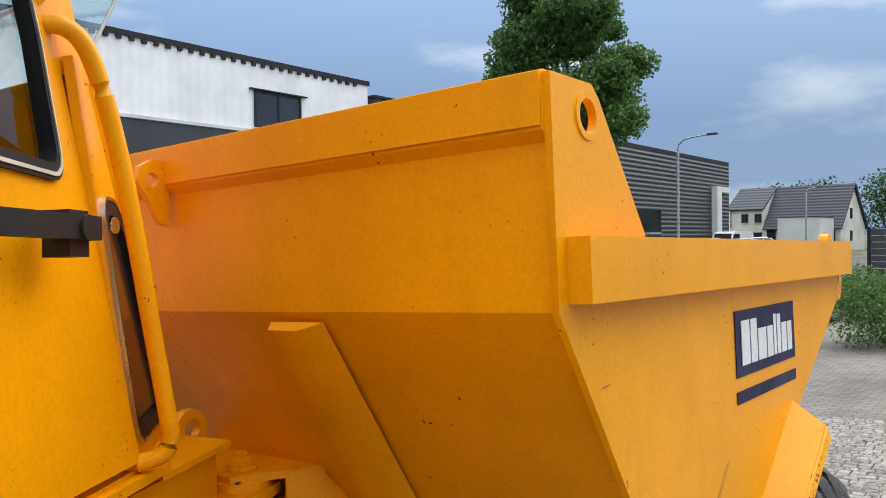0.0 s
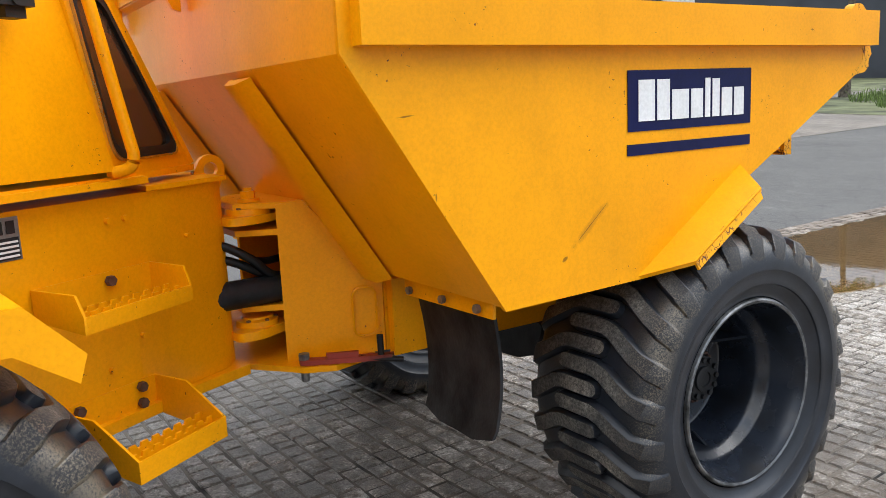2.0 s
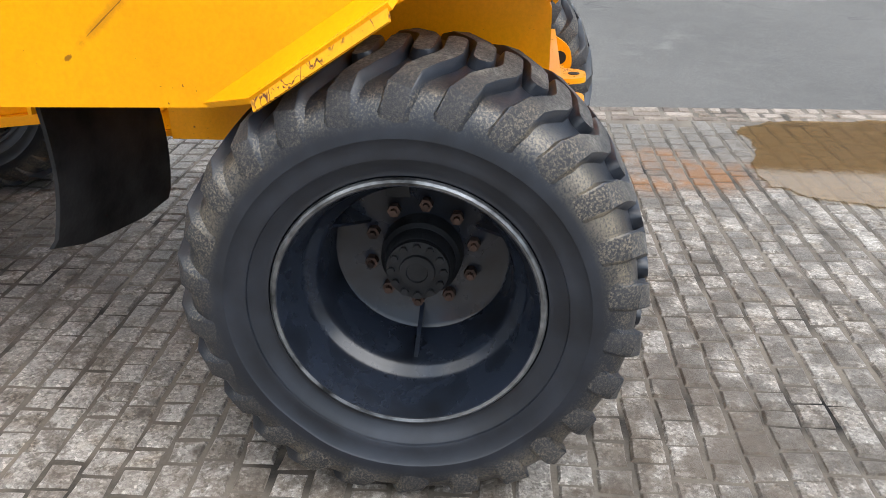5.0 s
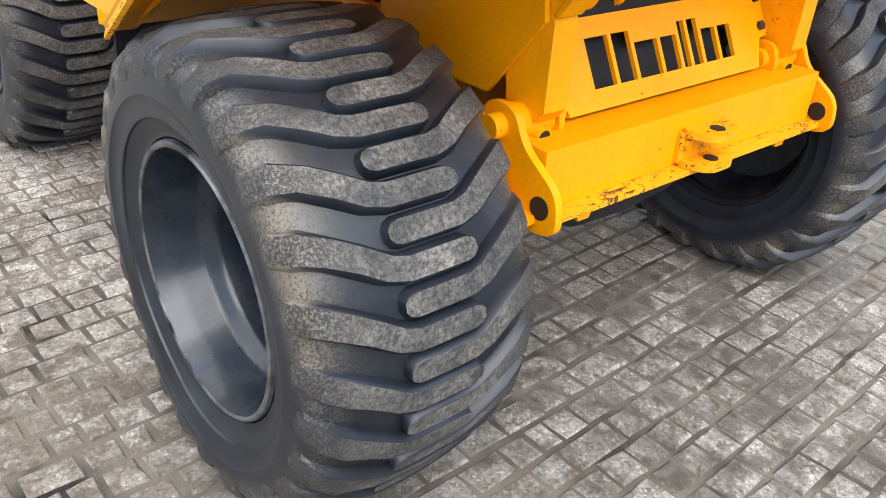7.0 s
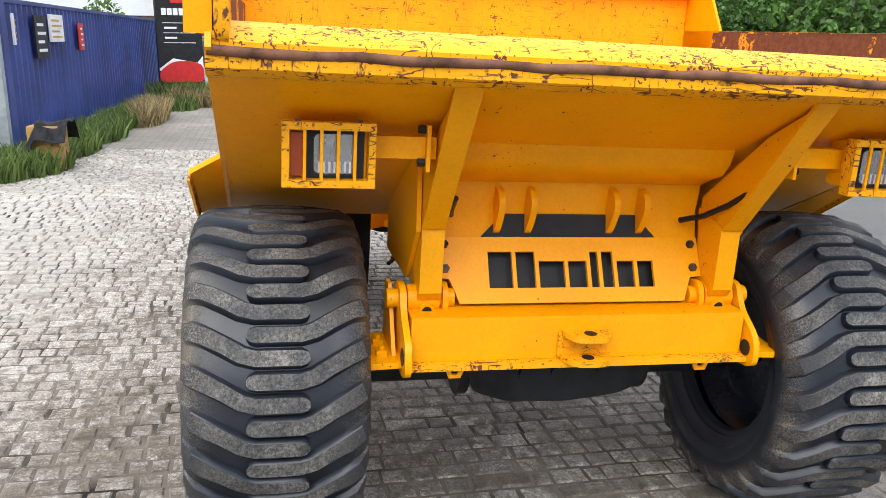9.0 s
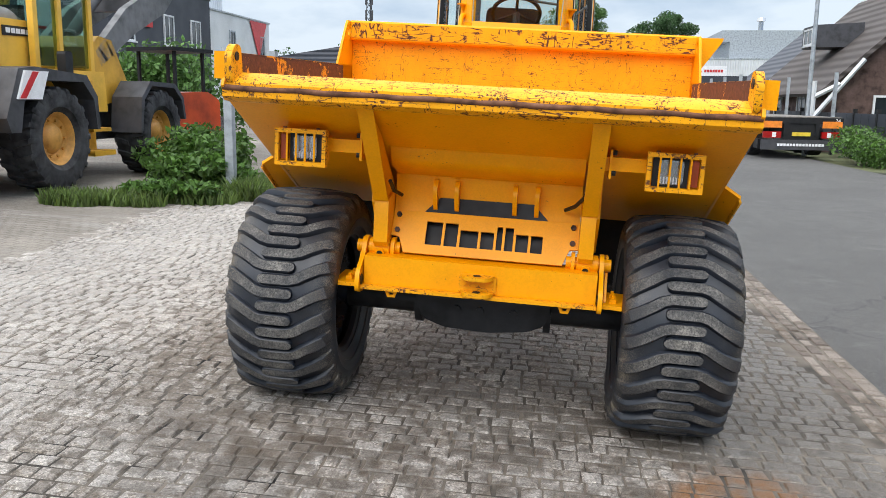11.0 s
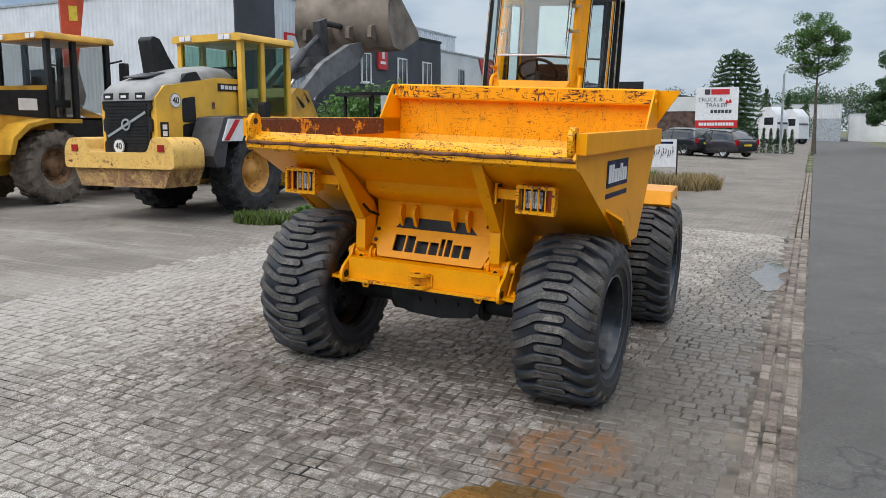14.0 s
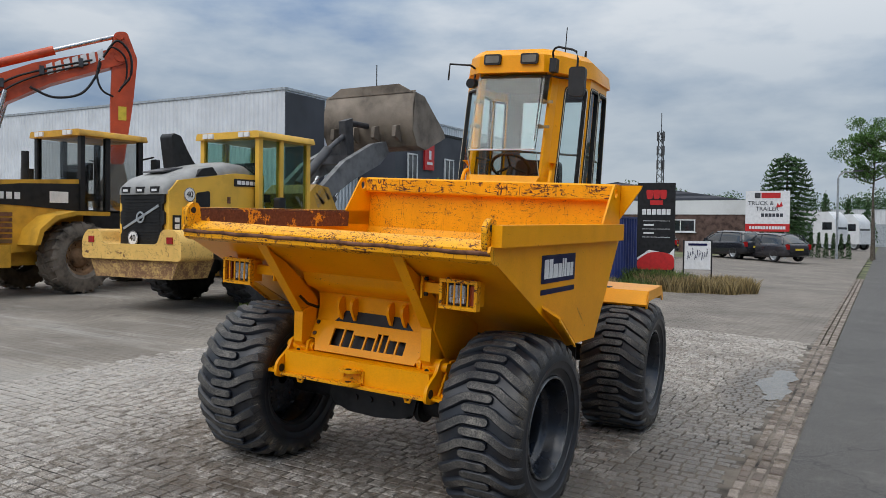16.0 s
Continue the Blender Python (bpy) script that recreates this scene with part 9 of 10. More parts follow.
# white company board
cs = thing("company_board", "large white board with red foot and dark lettering", "sign", at_ground(4.3, -46.8, 8))
for x in (-1.0, 1.0):
    bm = B()
    slab(bm, x - 0.06, x + 0.06, -0.06, 0.06, -0.1, 2.0)
    part("post", bm, M_galv, cs)
bm = B()
slab(bm, -1.22, 1.22, 0.07, 0.16, 1.55, 3.95)
face = part("panel", bm, M_white, cs, "white panel", 0.01)
bm = B()
slab(bm, -1.22, 1.22, 0.161, 0.17, 1.55, 2.0)
slab(bm, -0.70, 0.35, 0.161, 0.17, 3.52, 3.84)
part("red_band", bm, M_red2, face, "red band")
bm = B()
slab(bm, 0.40, 0.72, 0.161, 0.17, 3.52, 3.84)
part("grey_mark", bm, M_darkgrey, face)
bm = B()
prism(bm, [(-0.85, 3.05), (-0.45, 2.95), (-0.55, 3.25), (-0.65, 3.1), (-0.75, 3.3)], "y", 0.161, 0.17)
part("bird_mark", bm, M_red2, face, "red emblem shape")
text_on("line_one", "TRUCK &", 0.34, M_anthracite, face, pose(0.38, 0.172, 3.22, 90, 0, 180))
text_on("line_two", "TRAILER", 0.34, M_anthracite, face, pose(0.02, 0.172, 2.88, 90, 0, 180))
bm = B()
block_word(bm, 0.35, -0.85, 2.42, 2.62, 0.161, 0.008, [(1, 1)] * 6, 0.25)
part("line_three", bm, M_anthracite, face, "dark lettering blocks")
bm = B()
block_word(bm, 1.0, -1.0, 1.68, 1.86, 0.171, 0.006, [(1, 1)] * 13, 0.25)
part("band_lettering", bm, M_white, face, "white lettering blocks")

# low brick hall behind the cars
low = block("brick_hall", "low brown brick hall with a white fascia", 6.6, 26, -75, -54.4, 0.2, 3.05, M_brick, M_white_wall, cap=1.0)
bm = B()
prism(bm, [(0.5, 3.9), (9.6, 5.3), (18.9, 3.9)], "y", 0.5, 20)
part("pitched_roof", bm, M_tile_grey, low, "dark grey pitched roof")
window_in(low, "y", 20.601, 3.6, 5.7, 1.6, 2.5, 0.06)
window_in(low, "y", 20.601, 8.2, 10.7, 1.4, 2.4, 0.06)


def loft(bm, rings):
    """Skin a row of closed rings and cap both ends."""
    rows = [[bm.verts.new(p) for p in r] for r in rings]
    n = len(rows[0])
    for a, b in zip(rows, rows[1:]):
        for i in range(n):
            bm.faces.new((a[i], a[(i + 1) % n], b[(i + 1) % n], b[i]))
    bm.faces.new(rows[0][::-1])
    bm.faces.new(rows[-1])


def mirrored(half, y):
    return [(x, y, z) for x, z in half] + [(-x, y, z) for x, z in half[::-1]]


def car(m, paint_mat, label, long=4.4, estate=True):
    """A parked car: rounded body, glasshouse with pillars, roof, lamps, bumper and wheels."""
    t = thing("car", label, "car", m, "parked cars")
    L = long / 2
    bm = B()
    rings = []
    for y, w, zb, zt in ((-L, 0.70, 0.42, 0.82), (-L + 0.05, 0.80, 0.34, 0.92), (-L + 0.25, 0.87, 0.26, 0.97), (-L + 0.9, 0.90, 0.22, 0.98), (0, 0.905, 0.20, 0.96), (L - 1.2, 0.90, 0.22, 0.93), (L - 0.6, 0.87, 0.24, 0.83), (L - 0.2, 0.80, 0.28, 0.74), (L - 0.04, 0.70, 0.34, 0.64), (L, 0.60, 0.40, 0.56)):
        h = zt - zb
        rings.append(mirrored([(0.86 * w, zb), (0.97 * w, zb + 0.12 * h), (w, zb + 0.35 * h), (w, zb + 0.60 * h), (0.975 * w, zb + 0.80 * h), (0.93 * w, zb + 0.95 * h), (0.86 * w, zt), (0.4 * w, zt + 0.02)], y))
    loft(bm, rings)
    b_ = part("body", bm, paint_mat, t, "", 0.0, 50)
    back = -L + (0.32 if estate else 0.62)
    line = [(-L + 0.08, 0.96, 0.76), (back, 1.36, 0.66), (back + 0.35, 1.44, 0.65), (-0.1, 1.48, 0.65), (L - 1.95, 1.43, 0.64), (L - 1.55, 1.26, 0.70), (L - 1.02, 0.94, 0.78)]
    bm = B()
    loft(bm, [mirrored([(0.84, 0.90), (0.5 * (0.84 + w), 0.5 * (0.90 + z)), (w, z - 0.05), (w - 0.08, z), (0.3, z + 0.015)], y) for y, z, w in line])
    part("glasshouse", bm, M_pane, t, "dark car windows", 0.0, 50)
    bm = B()
    loft(bm, [mirrored([(w + 0.012, z - 0.07), (w + 0.012, z - 0.03), (w - 0.06, z + 0.018), (0.3, z + 0.035), (0.28, z + 0.005)], y) for y, z, w in line[1:5]])
    part("roof", bm, paint_mat, t, "", 0.0, 50)
    for sx in (1, -1):
        for y in (-L + 0.85, L - 0.85):
            plain_wheel(t, sx * 0.80, y, 0.32, 0.32, 0.2, M_galv, sx, 0.66, 0)
        bm = B()
        slab(bm, sx * 0.72 - 0.08, sx * 0.72 + 0.08, -L - 0.01, -L + 0.20, 0.66, 0.92)
        part("tail_lamp", bm, M_tail, b_, "red tail lamp", 0.04)
        bm = B()
        slab(bm, sx * 0.62 - 0.12, sx * 0.62 + 0.12, L - 0.24, L - 0.03, 0.58, 0.70)
        part("headlamp", bm, M_galv, b_, "clear headlamp", 0.04)
        for y, dy in ((-L + 0.30, 0.20), (-0.25, 0.0), (L - 1.12, -0.62)):
            bm = B()
            tube(bm, [(sx * 0.845, y, 0.93), (sx * 0.66, y + dy, 1.41)], 0.03, 6)
            part("pillar", bm, paint_mat, t)
        bm = B()
        slab(bm, sx * 0.95 - 0.07, sx * 0.95 + 0.07, L - 1.55, L - 1.40, 0.95, 1.07)
        part("door_mirror", bm, paint_mat, t, "", 0.03)
    bm = B()
    slab(bm, -0.62, 0.62, -L - 0.05, -L + 0.1, 0.36, 0.52)
    part("bumper", bm, M_dark, b_, "dark rear bumper", 0.04)
    bm = B()
    slab(bm, -0.26, 0.26, -L - 0.035, -L - 0.005, 0.60, 0.70)
    part("number_plate", bm, M_plate_y, b_, "yellow number plate")
    return t


car(at_ground(5.7, -42.6, -128), M_car, "dark blue estate car parked on the forecourt")
car(at_ground(3.5, -41.8, -128), M_car2, "dark grey hatchback parked on the forecourt", 4.3, False)
car(at_ground(9.5, -37.5, -80), M_car, "black car parked by the pylon sign")
car(at_ground(-9.4, -62, 0), M_car, "dark car parked on the street side")
car(at_ground(-10.4, -72, 0), M_car2, "grey car parked on the street side")
car(at_ground(-10.2, -84, 0), M_car, "dark car parked on the street side")
car(at_ground(-19.4, 58.8, -75), M_car, "black car parked by the dark hall", 4.3, False)
car(at_ground(-16.3, 56.6, -80), M_car, "dark saloon car parked by the dark hall", 4.5, False)
car(at_ground(-18.9, 69.4, -75), M_truckw, "white hatchback parked before the house", 4.1, False)


def van(m, label):
    t = thing("van", label, "van", m, "parked cars")
    bm = B()
    prism(bm, [(-2.2, 0.35), (-2.25, 1.2), (-2.1, 1.9), (-1.9, 1.98), (0.8, 1.98), (1.15, 1.85), (1.6, 1.15), (2.2, 0.95), (2.3, 0.6), (2.25, 0.3)], "x", -0.88, 0.88)
    b_ = part("body", bm, M_truckw, t, "white panel van body", 0.07)
    bm = B()
    plate(bm, [(-0.74, 1.21, 1.80), (0.74, 1.21, 1.80), (0.80, 1.60, 1.20), (-0.80, 1.60, 1.20)], 0.012)
    part("windscreen", bm, M_pane, b_)
    for sx in (1, -1):
        bm = B()
        prism(bm, [(0.2, 1.22), (1.45, 1.22), (1.10, 1.76), (0.2, 1.76)], "x", sx * 0.882, sx * 0.892)
        part("side_window", bm, M_pane, b_)
        bm = B()
        slab(bm, sx * 0.74 - 0.09, sx * 0.74 + 0.09, -2.29, -2.22, 0.85, 1.35)
        part("tail_lamp", bm, M_tail, b_, "red tail lamp", 0.02)
        for y in (-1.35, 1.45):
            plain_wheel(t, sx * 0.80, y, 0.32, 0.32, 0.2, M_galv, sx, 0.66, 0)
    return t


van(at_ground(-20.7, 65.7, 170), "white panel van parked before the house")


def lorry(m, label):
    t = thing("lorry", label, "lorry", m, "white lorries")
    bm = B()
    prism(bm, [(-1.0, 0.6), (-1.0, 3.5), (0.4, 3.6), (1.05, 2.9), (1.15, 1.9), (1.2, 0.6)], "x", -1.2, 1.2)
    c = part("cab", bm, M_truckw, t, "white lorry cab", 0.1)
    bm = B()
    prism(bm, [(1.08, 1.95), (1.0, 2.75), (1.02, 2.75), (1.16, 1.95)], "x", -1.05, 1.05)
    part("windscreen", bm, M_pane, c)
    for sx in (1, -1):
        bm = B()
        slab(bm, sx * 1.2, sx * 1.21, -0.1, 0.8, 1.9, 2.6)
        part("side_window", bm, M_pane, c)
        for y in (0.6, -2.4):
            plain_wheel(t, sx * 1.0, y, 0.5, 0.5, 0.35, M_galv, sx, 0.6, 0)
    bm = B()
    slab(bm, -0.5, 0.5, -4.0, 0.0, 0.7, 1.0)
    part("chassis", bm, M_dark, t)
    return t


lorry(at_ground(3.6, -80, 68), "white lorry tractor parked beyond the hedge")
lorry(at_ground(2.0, -87, 68), "white lorry tractor parked beyond the hedge")
for k in range(7):
    x, y = 2.9 - k * 0.42, -52.5 - k * 0.25
    t = thing("cypress", "small clipped dark green cypress in a row", "shrub", at_ground(x, y), "cypress row")
    rg = random.Random(40 + k)
    bm = B()
    for j in range(7):
        leaf_cards(bm, (0, 0, 0.15 + j * 0.22), (0.24 - j * 0.025, 0.24 - j * 0.025, 0.18), 90, 0.05, rg)
    part("foliage", bm, M_leaf_dark, t, "", 0, 0)
broad_tree(-0.9, -57.4, 9.8, 2.2, "young roadside ash tree with an airy crown", 11, M_leaf, 0.52, 0.07, 60, 190)


def araucaria(x, y):
    """A monkey puzzle: whorls of drooping tubular branches."""
    t = thing("monkey_puzzle_tree", "dark green monkey puzzle tree with drooping branches", "tree", at_ground(x, y))
    bm = B()
    tube(bm, [(0, 0, -0.1), (0, 0, 3), (0, 0, 6.6)], 0.16, 8, r_end=0.03)
    part("trunk", bm, M_bark, t)
    rg = random.Random(8)
    bm = B()
    for k in range(17):
        z = 1.2 + k * 0.32
        reach = 1.85 * math.sqrt(max(0.05, 1 - ((z - 2.2) / 4.7) ** 2)) if z > 2.2 else 1.6
        for j in range(9):
            a = j * 0.698 + k * 0.4 + rg.uniform(-0.15, 0.15)
            d = Vector((math.cos(a), math.sin(a), 0))
            p = [Vector((0, 0, z)), d * reach * 0.5 + Vector((0, 0, z + 0.05)), d * reach * 0.85 + Vector((0, 0, z - 0.15)), d * reach + Vector((0, 0, z - 0.05 + rg.uniform(-0.1, 0.25)))]
            tube(bm, p, 0.075, 5, r_end=0.05)
            for q in (0.4, 0.7, 0.95):
                c = d * reach * q + Vector((0, 0, z - 0.1 * q))
                leaf_cards(bm, c, (0.22, 0.22, 0.15), 16, 0.075, rg, 0.4)
    for j in range(8):
        leaf_cards(bm, (0, 0, 6.4), (0.3, 0.3, 0.35), 12, 0.09, rg, 0.4)
    part("foliage", bm, M_leaf_dark, t, "scaly dark branches", 0, 0)


araucaria(4.0, -52.8)


def conifer(x, y, tall, seed, label):
    t = thing("conifer", label, "tree", at_ground(x, y), "dark conifers")
    rg = random.Random(seed)
    bm = B()
    tube(bm, [(0, 0, 0), (0, 0, tall)], 0.12, 6, r_end=0.02)
    part("trunk", bm, M_bark, t)
    bm = B()
    for k in range(12):
        z = tall * (0.15 + 0.8 * k / 12)
        r = tall * 0.24 * (1 - k / 13)
        for j in range(6):
            a = rg.uniform(0, 6.28)
            leaf_cards(bm, (math.cos(a) * r * 0.6, math.sin(a) * r * 0.6, z), (r * 0.45, r * 0.45, tall * 0.05), 14, 0.16, rg, 0.4)
    part("foliage", bm, M_leaf_dark, t, "", 0, 0)


conifer(5.7, -100, 6.6, 21, "small dark conifer behind the lorries")
conifer(3.5, -103, 6.2, 22, "small dark conifer behind the lorries")
conifer(1.6, -106, 6.0, 23, "small dark conifer behind the lorries")


def street_lamp(x, y, tall, arm, turn, label):
    t = thing("street_lamp", label, "street lamp", at_ground(x, y, turn), "street lamps")
    bm = B()
    pts = [(0, 0, -0.1), (0, 0, tall * 0.92)] + [(arm * (1 - math.cos(a)) * 0.5, 0, tall * 0.92 + tall * 0.07 * math.sin(a)) for a in (0.4, 0.8, 1.2, 1.57)] + [(arm, 0, tall * 1.0)]
    tube(bm, pts, 0.075, 10, r_end=0.035)
    part("mast", bm, M_galv, t, "grey steel mast")
    bm = B()
    prism(bm, round_poly([(arm - 0.05, tall - 0.05), (arm + 0.55, tall - 0.02), (arm + 0.5, tall + 0.06), (arm, tall + 0.06)], 0.03, 2), "y", -0.11, 0.11)
    part("lantern", bm, M_darkgrey, t, "flat dark lantern", 0.02)
    return t


street_lamp(1.0, -53.0, 5.6, 0.9, 180, "slim grey street lamp by the forecourt")
street_lamp(-8.6, -26.0, 6.0, 1.3, 0, "slim grey street lamp beside the trailer")
street_lamp(-14.7, 39.1, 7.2, 1.6, 0, "slim grey street lamp on the grass verge")
street_lamp(-15.0, 66.5, 5.4, 0.8, 0, "slim grey street lamp before the house")
# lattice mast far off
lm = thing("radio_mast", "thin lattice radio mast far behind the trees", "mast", pose(28, -111, 0.2))
bm = B()
for k in range(3):
    a = k * 2.094
    tube(bm, [(math.cos(a) * 0.9, math.sin(a) * 0.9, 0), (math.cos(a) * 0.35, math.sin(a) * 0.35, 15.5)], 0.07, 5)
for j in range(16):
    r = 0.9 - 0.55 * j / 16
    for k in range(3):
        a, b = k * 2.094, (k + 1) * 2.094
        tube(bm, [(math.cos(a) * r, math.sin(a) * r, j), (math.cos(b) * r, math.sin(b) * r, j + 1)], 0.05, 4)
tube(bm, [(0, 0, 15), (0, 0, 18.5)], 0.06, 5)
part("lattice", bm, M_darkgrey, lm)
for z in (14.5, 12.5, 10.5):
    for k in range(3):
        bm = B()
        a = k * 2.094 + 0.5
        slab(bm, math.cos(a) * 0.5 - 0.12, math.cos(a) * 0.5 + 0.12, math.sin(a) * 0.5 - 0.1, math.sin(a) * 0.5 + 0.1, z, z + 1.3)
        part("aerial", bm, M_darkgrey, lm)

# trailer
tr = thing("flatbed_trailer", "empty black flatbed semi-trailer with steel stanchions", "trailer", at_ground(-7.75, -23.3, 2))
bm = B()
slab(bm, -1.25, 1.25, -13.0, 0.0, 1.12, 1.30)
slab(bm, -0.55, -0.42, -12.5, 0.0, 0.75, 1.12)
slab(bm, 0.42, 0.55, -12.5, 0.0, 0.75, 1.12)
bed_ = part("bed", bm, M_dark, tr, "black deck and beams", 0.01)
bm = B()
slab(bm, -1.20, 1.20, -12.9, -0.05, 1.302, 1.33)
part("deck", bm, plain("trailer_deck", (0.18, 0.16, 0.14), 0.8), bed_, "grey deck boards")
bm = B()
slab(bm, 1.251, 1.262, -12.9, -0.05, 1.16, 1.26)
part("side_rail", bm, M_galv, bed_, "pale side rail")
bm = B()
slab(bm, -1.22, 1.22, -13.0, -12.9, 1.33, 3.0)
part("headboard", bm, M_anthracite, tr, "dark headboard")
for sx in (1, -1):
    for k in range(5):
        bm = B()
        y = -0.9 - k * 2.6
        slab(bm, sx * 1.20 - 0.05, sx * 1.20 + 0.05, y - 0.05, y + 0.05, 1.33, 2.75)
        part("stanchion", bm, M_galv, tr, "galvanised stanchion", 0.008)
    for k in range(3):
        plain_wheel(tr, sx * 0.98, -1.9 - k * 1.31, 0.50, 0.50, 0.42, M_galv, sx, 0.56, 0)
    bm = B()
    slab(bm, min(sx * 0.62, sx * 1.22), max(sx * 0.62, sx * 1.22), 0.002, 0.03, 0.98, 1.19)
    part("reflector_board", bm, M_orange_refl, tr, "orange reflector board")
    bm = B()
    slab(bm, min(sx * 0.62, sx * 1.18), max(sx * 0.62, sx * 1.18), -0.10, 0.02, 0.66, 0.86)
    part("tail_lamp", bm, M_tail, tr, "red tail lamp unit", 0.01)
    bm = B()
    slab(bm, min(sx * 0.78, sx * 0.9), max(sx * 0.78, sx * 0.9), 0.021, 0.026, 0.68, 0.84)
    part("lamp_white", bm, M_white, tr)
    bm = B()
    slab(bm, min(sx * 0.95, sx * 1.22), max(sx * 0.95, sx * 1.22), -0.9, -0.4, 0.3, 0.6)
    part("mud_flap", bm, M_dark, tr)
bm = B()
slab(bm, -1.22, 1.22, -0.06, 0.0, 0.28, 0.60)
bp = part("rear_bumper", bm, M_darkgrey, tr, "grey rear bumper skirt", 0.01)
bm = B()
block_word(bm, 0.72, -0.72, 0.40, 0.48, 0.001, 0.004, [(1, 1)] * 15, 0.25)
part("bumper_lettering", bm, M_white, bp, "white lettering blocks")
bm = B()
slab(bm, -0.28, 0.28, -0.05, 0.01, 0.72, 0.84)
part("number_plate", bm, M_plate_y, tr, "yellow number plate")
bm = B()
slab(bm, -0.55, 0.55, -0.3, -0.04, 0.60, 1.12)
part("rear_crossmember", bm, M_dark, tr)
bm = B()
slab(bm, 0.8, 1.2, -7.2, -6.3, 0.5, 1.0)
part("side_locker", bm, M_galv, tr, "pale side locker", 0.02)
bm = B()
slab(bm, -1.2, -0.8, -7.2, -6.3, 0.5, 1.0)
part("side_locker", bm, M_galv, tr, "pale side locker", 0.02)
text_on("corner_number", "24", 0.16, M_white, tr, pose(-1.08, 0.003, 1.21, 90, 0, 180))


def gable_house(x, y, w, d, eave, ridge, turn, wall_mat, roof_mat, label, over=0.5):
    """Ridge along local y."""
    t = thing("house", label, "house", at_ground(x, y, turn, 0.1))
    for a in ((-w / 2, w / 2, -d / 2, -d / 2 + 0.3), (-w / 2, w / 2, d / 2 - 0.3, d / 2), (-w / 2, -w / 2 + 0.3, -d / 2 + 0.3, d / 2 - 0.3), (w / 2 - 0.3, w / 2, -d / 2 + 0.3, d / 2 - 0.3)):
        bm = B()
        slab(bm, *a, -0.3, eave)
        part("wall", bm, wall_mat, t)
    for y_ in (-d / 2, d / 2 - 0.3):
        bm = B()
        prism(bm, [(-w / 2, eave), (w / 2, eave), (0, ridge)], "y", y_, y_ + 0.3)
        part("gable", bm, wall_mat, t)
    sl = (ridge - eave) / (w / 2)
    for sx in (1, -1):
        bm = B()
        plate(bm, [(0, -d / 2 - over, ridge + 0.12), (0, d / 2 + over, ridge + 0.12), (sx * (w / 2 + over), d / 2 + over, eave - sl * over + 0.12), (sx * (w / 2 + over), -d / 2 - over, eave - sl * over + 0.12)], 0.16)
        part("roof_slope", bm, roof_mat, t, "tiled roof slope")
    return t


# houses across the road, gable towards the camera's end of the street
h1 = gable_house(-14.3, -34.5, 8.5, 11, 2.6, 6.6, 0, M_brick, M_tile, "brown brick house with a steep tiled roof")
for sx, y0 in ((1, -2.5), (1, 1.5)):
    window_in(h1, "x", 4.251, y0, y0 + 1.3, 0.9, 2.2, 0.06)
window_in(h1, "y", 5.501, 1.2, 2.6, 0.8, 2.2, 0.06)
window_in(h1, "y", 5.501, -1.0, 0.4, 3.3, 4.5, 0.06)
dorm = B()
prism(dorm, [(2.0, 4.2), (3.9, 4.2), (3.9, 5.1), (2.0, 5.2)], "y", 0.0, 1.9)
part("dormer", dorm, M_darkgrey, h1, "dark green dormer")
window_in(h1, "x", 3.901, 0.3, 1.6, 4.3, 5.0, 0.05)
bm = B()
for a, b in (((4.9, 6.1, -0.2), (4.9, 6.1, 2.7)), ((4.9, 6.1, 1.3), (3.2, 6.05, 3.5)), ((4.9, 6.1, 2.1), (4.0, 6.1, 2.6))):
    tube(bm, [a, b], 0.09, 4)
part("porch_beam", bm, M_white_wall, h1, "pale timber porch beams")
h2 = gable_house(-15.2, -47.5, 8.5, 12, 2.6, 6.2, 0, M_brick, M_tile_grey, "brick house with a dark solar roof")
bm = B()
slab(bm, -1.4, -0.6, 3.0, 3.8, 5.4, 7.4)
part("chimney", bm, M_white_wall, h2, "white chimney", 0.02)
window_in(h2, "x", 4.251, -1.5, 0.0, 0.9, 2.2, 0.06)
gf = thing("garden_fence", "black slatted garden fence along the verge", "fence", pose(-9.9, -36, height(-9.9, -30)))
for k in range(22):
    bm = B()
    slab(bm, -0.03, 0.03, k * 0.72, k * 0.72 + 0.70, 0.05, 1.45)
    part("panel", bm, M_slate_clad, gf)
for k in range(8):
    bm = B()
    slab(bm, -0.06, 0.06, k * 2.16 - 0.06, k * 2.16 + 0.06, -0.2, 1.6)
    part("post", bm, M_dark, gf)
bush(-9.3, -22.5, (1.2, 2.5, 1.1), "green bush on the sandy verge", 61, M_leaf_light, 2600, 0.06, 14)
bush(-9.8, -44, (1.2, 5.0, 2.2), "clipped dark hedge by the houses", 62, M_leaf_dark, 4200, 0.09, 26, "hedge")
bush(-11.8, -52, (1.5, 6.0, 2.8), "tall green hedge by the houses", 63, M_leaf_dark, 4200, 0.1, 26, "hedge")
broad_tree(-8.2, -70, 9.6, 3.0, "dense roadside tree with a full crown", 31, M_leaf_dark, 0.26, 0.10, 90, 320)
broad_tree(-6.9, -82, 7.5, 2.5, "dense roadside tree with a full crown", 32, M_leaf_dark, 0.26, 0.10, 70, 300)
ls = thing("company_board", "white board with a red mark on two posts", "sign", at_ground(-9.6, -54.3, 0))
for x in (-0.9, 0.9):
    bm = B()
    slab(bm, x - 0.06, x + 0.06, -0.06, 0.06, 0, 3.5)
    part("post", bm, M_galv, ls)
bm = B()
slab(bm, -1.15, 1.15, 0.07, 0.15, 3.45, 4.25)
lf = part("panel", bm, M_white, ls, "", 0.01)
bm = B()
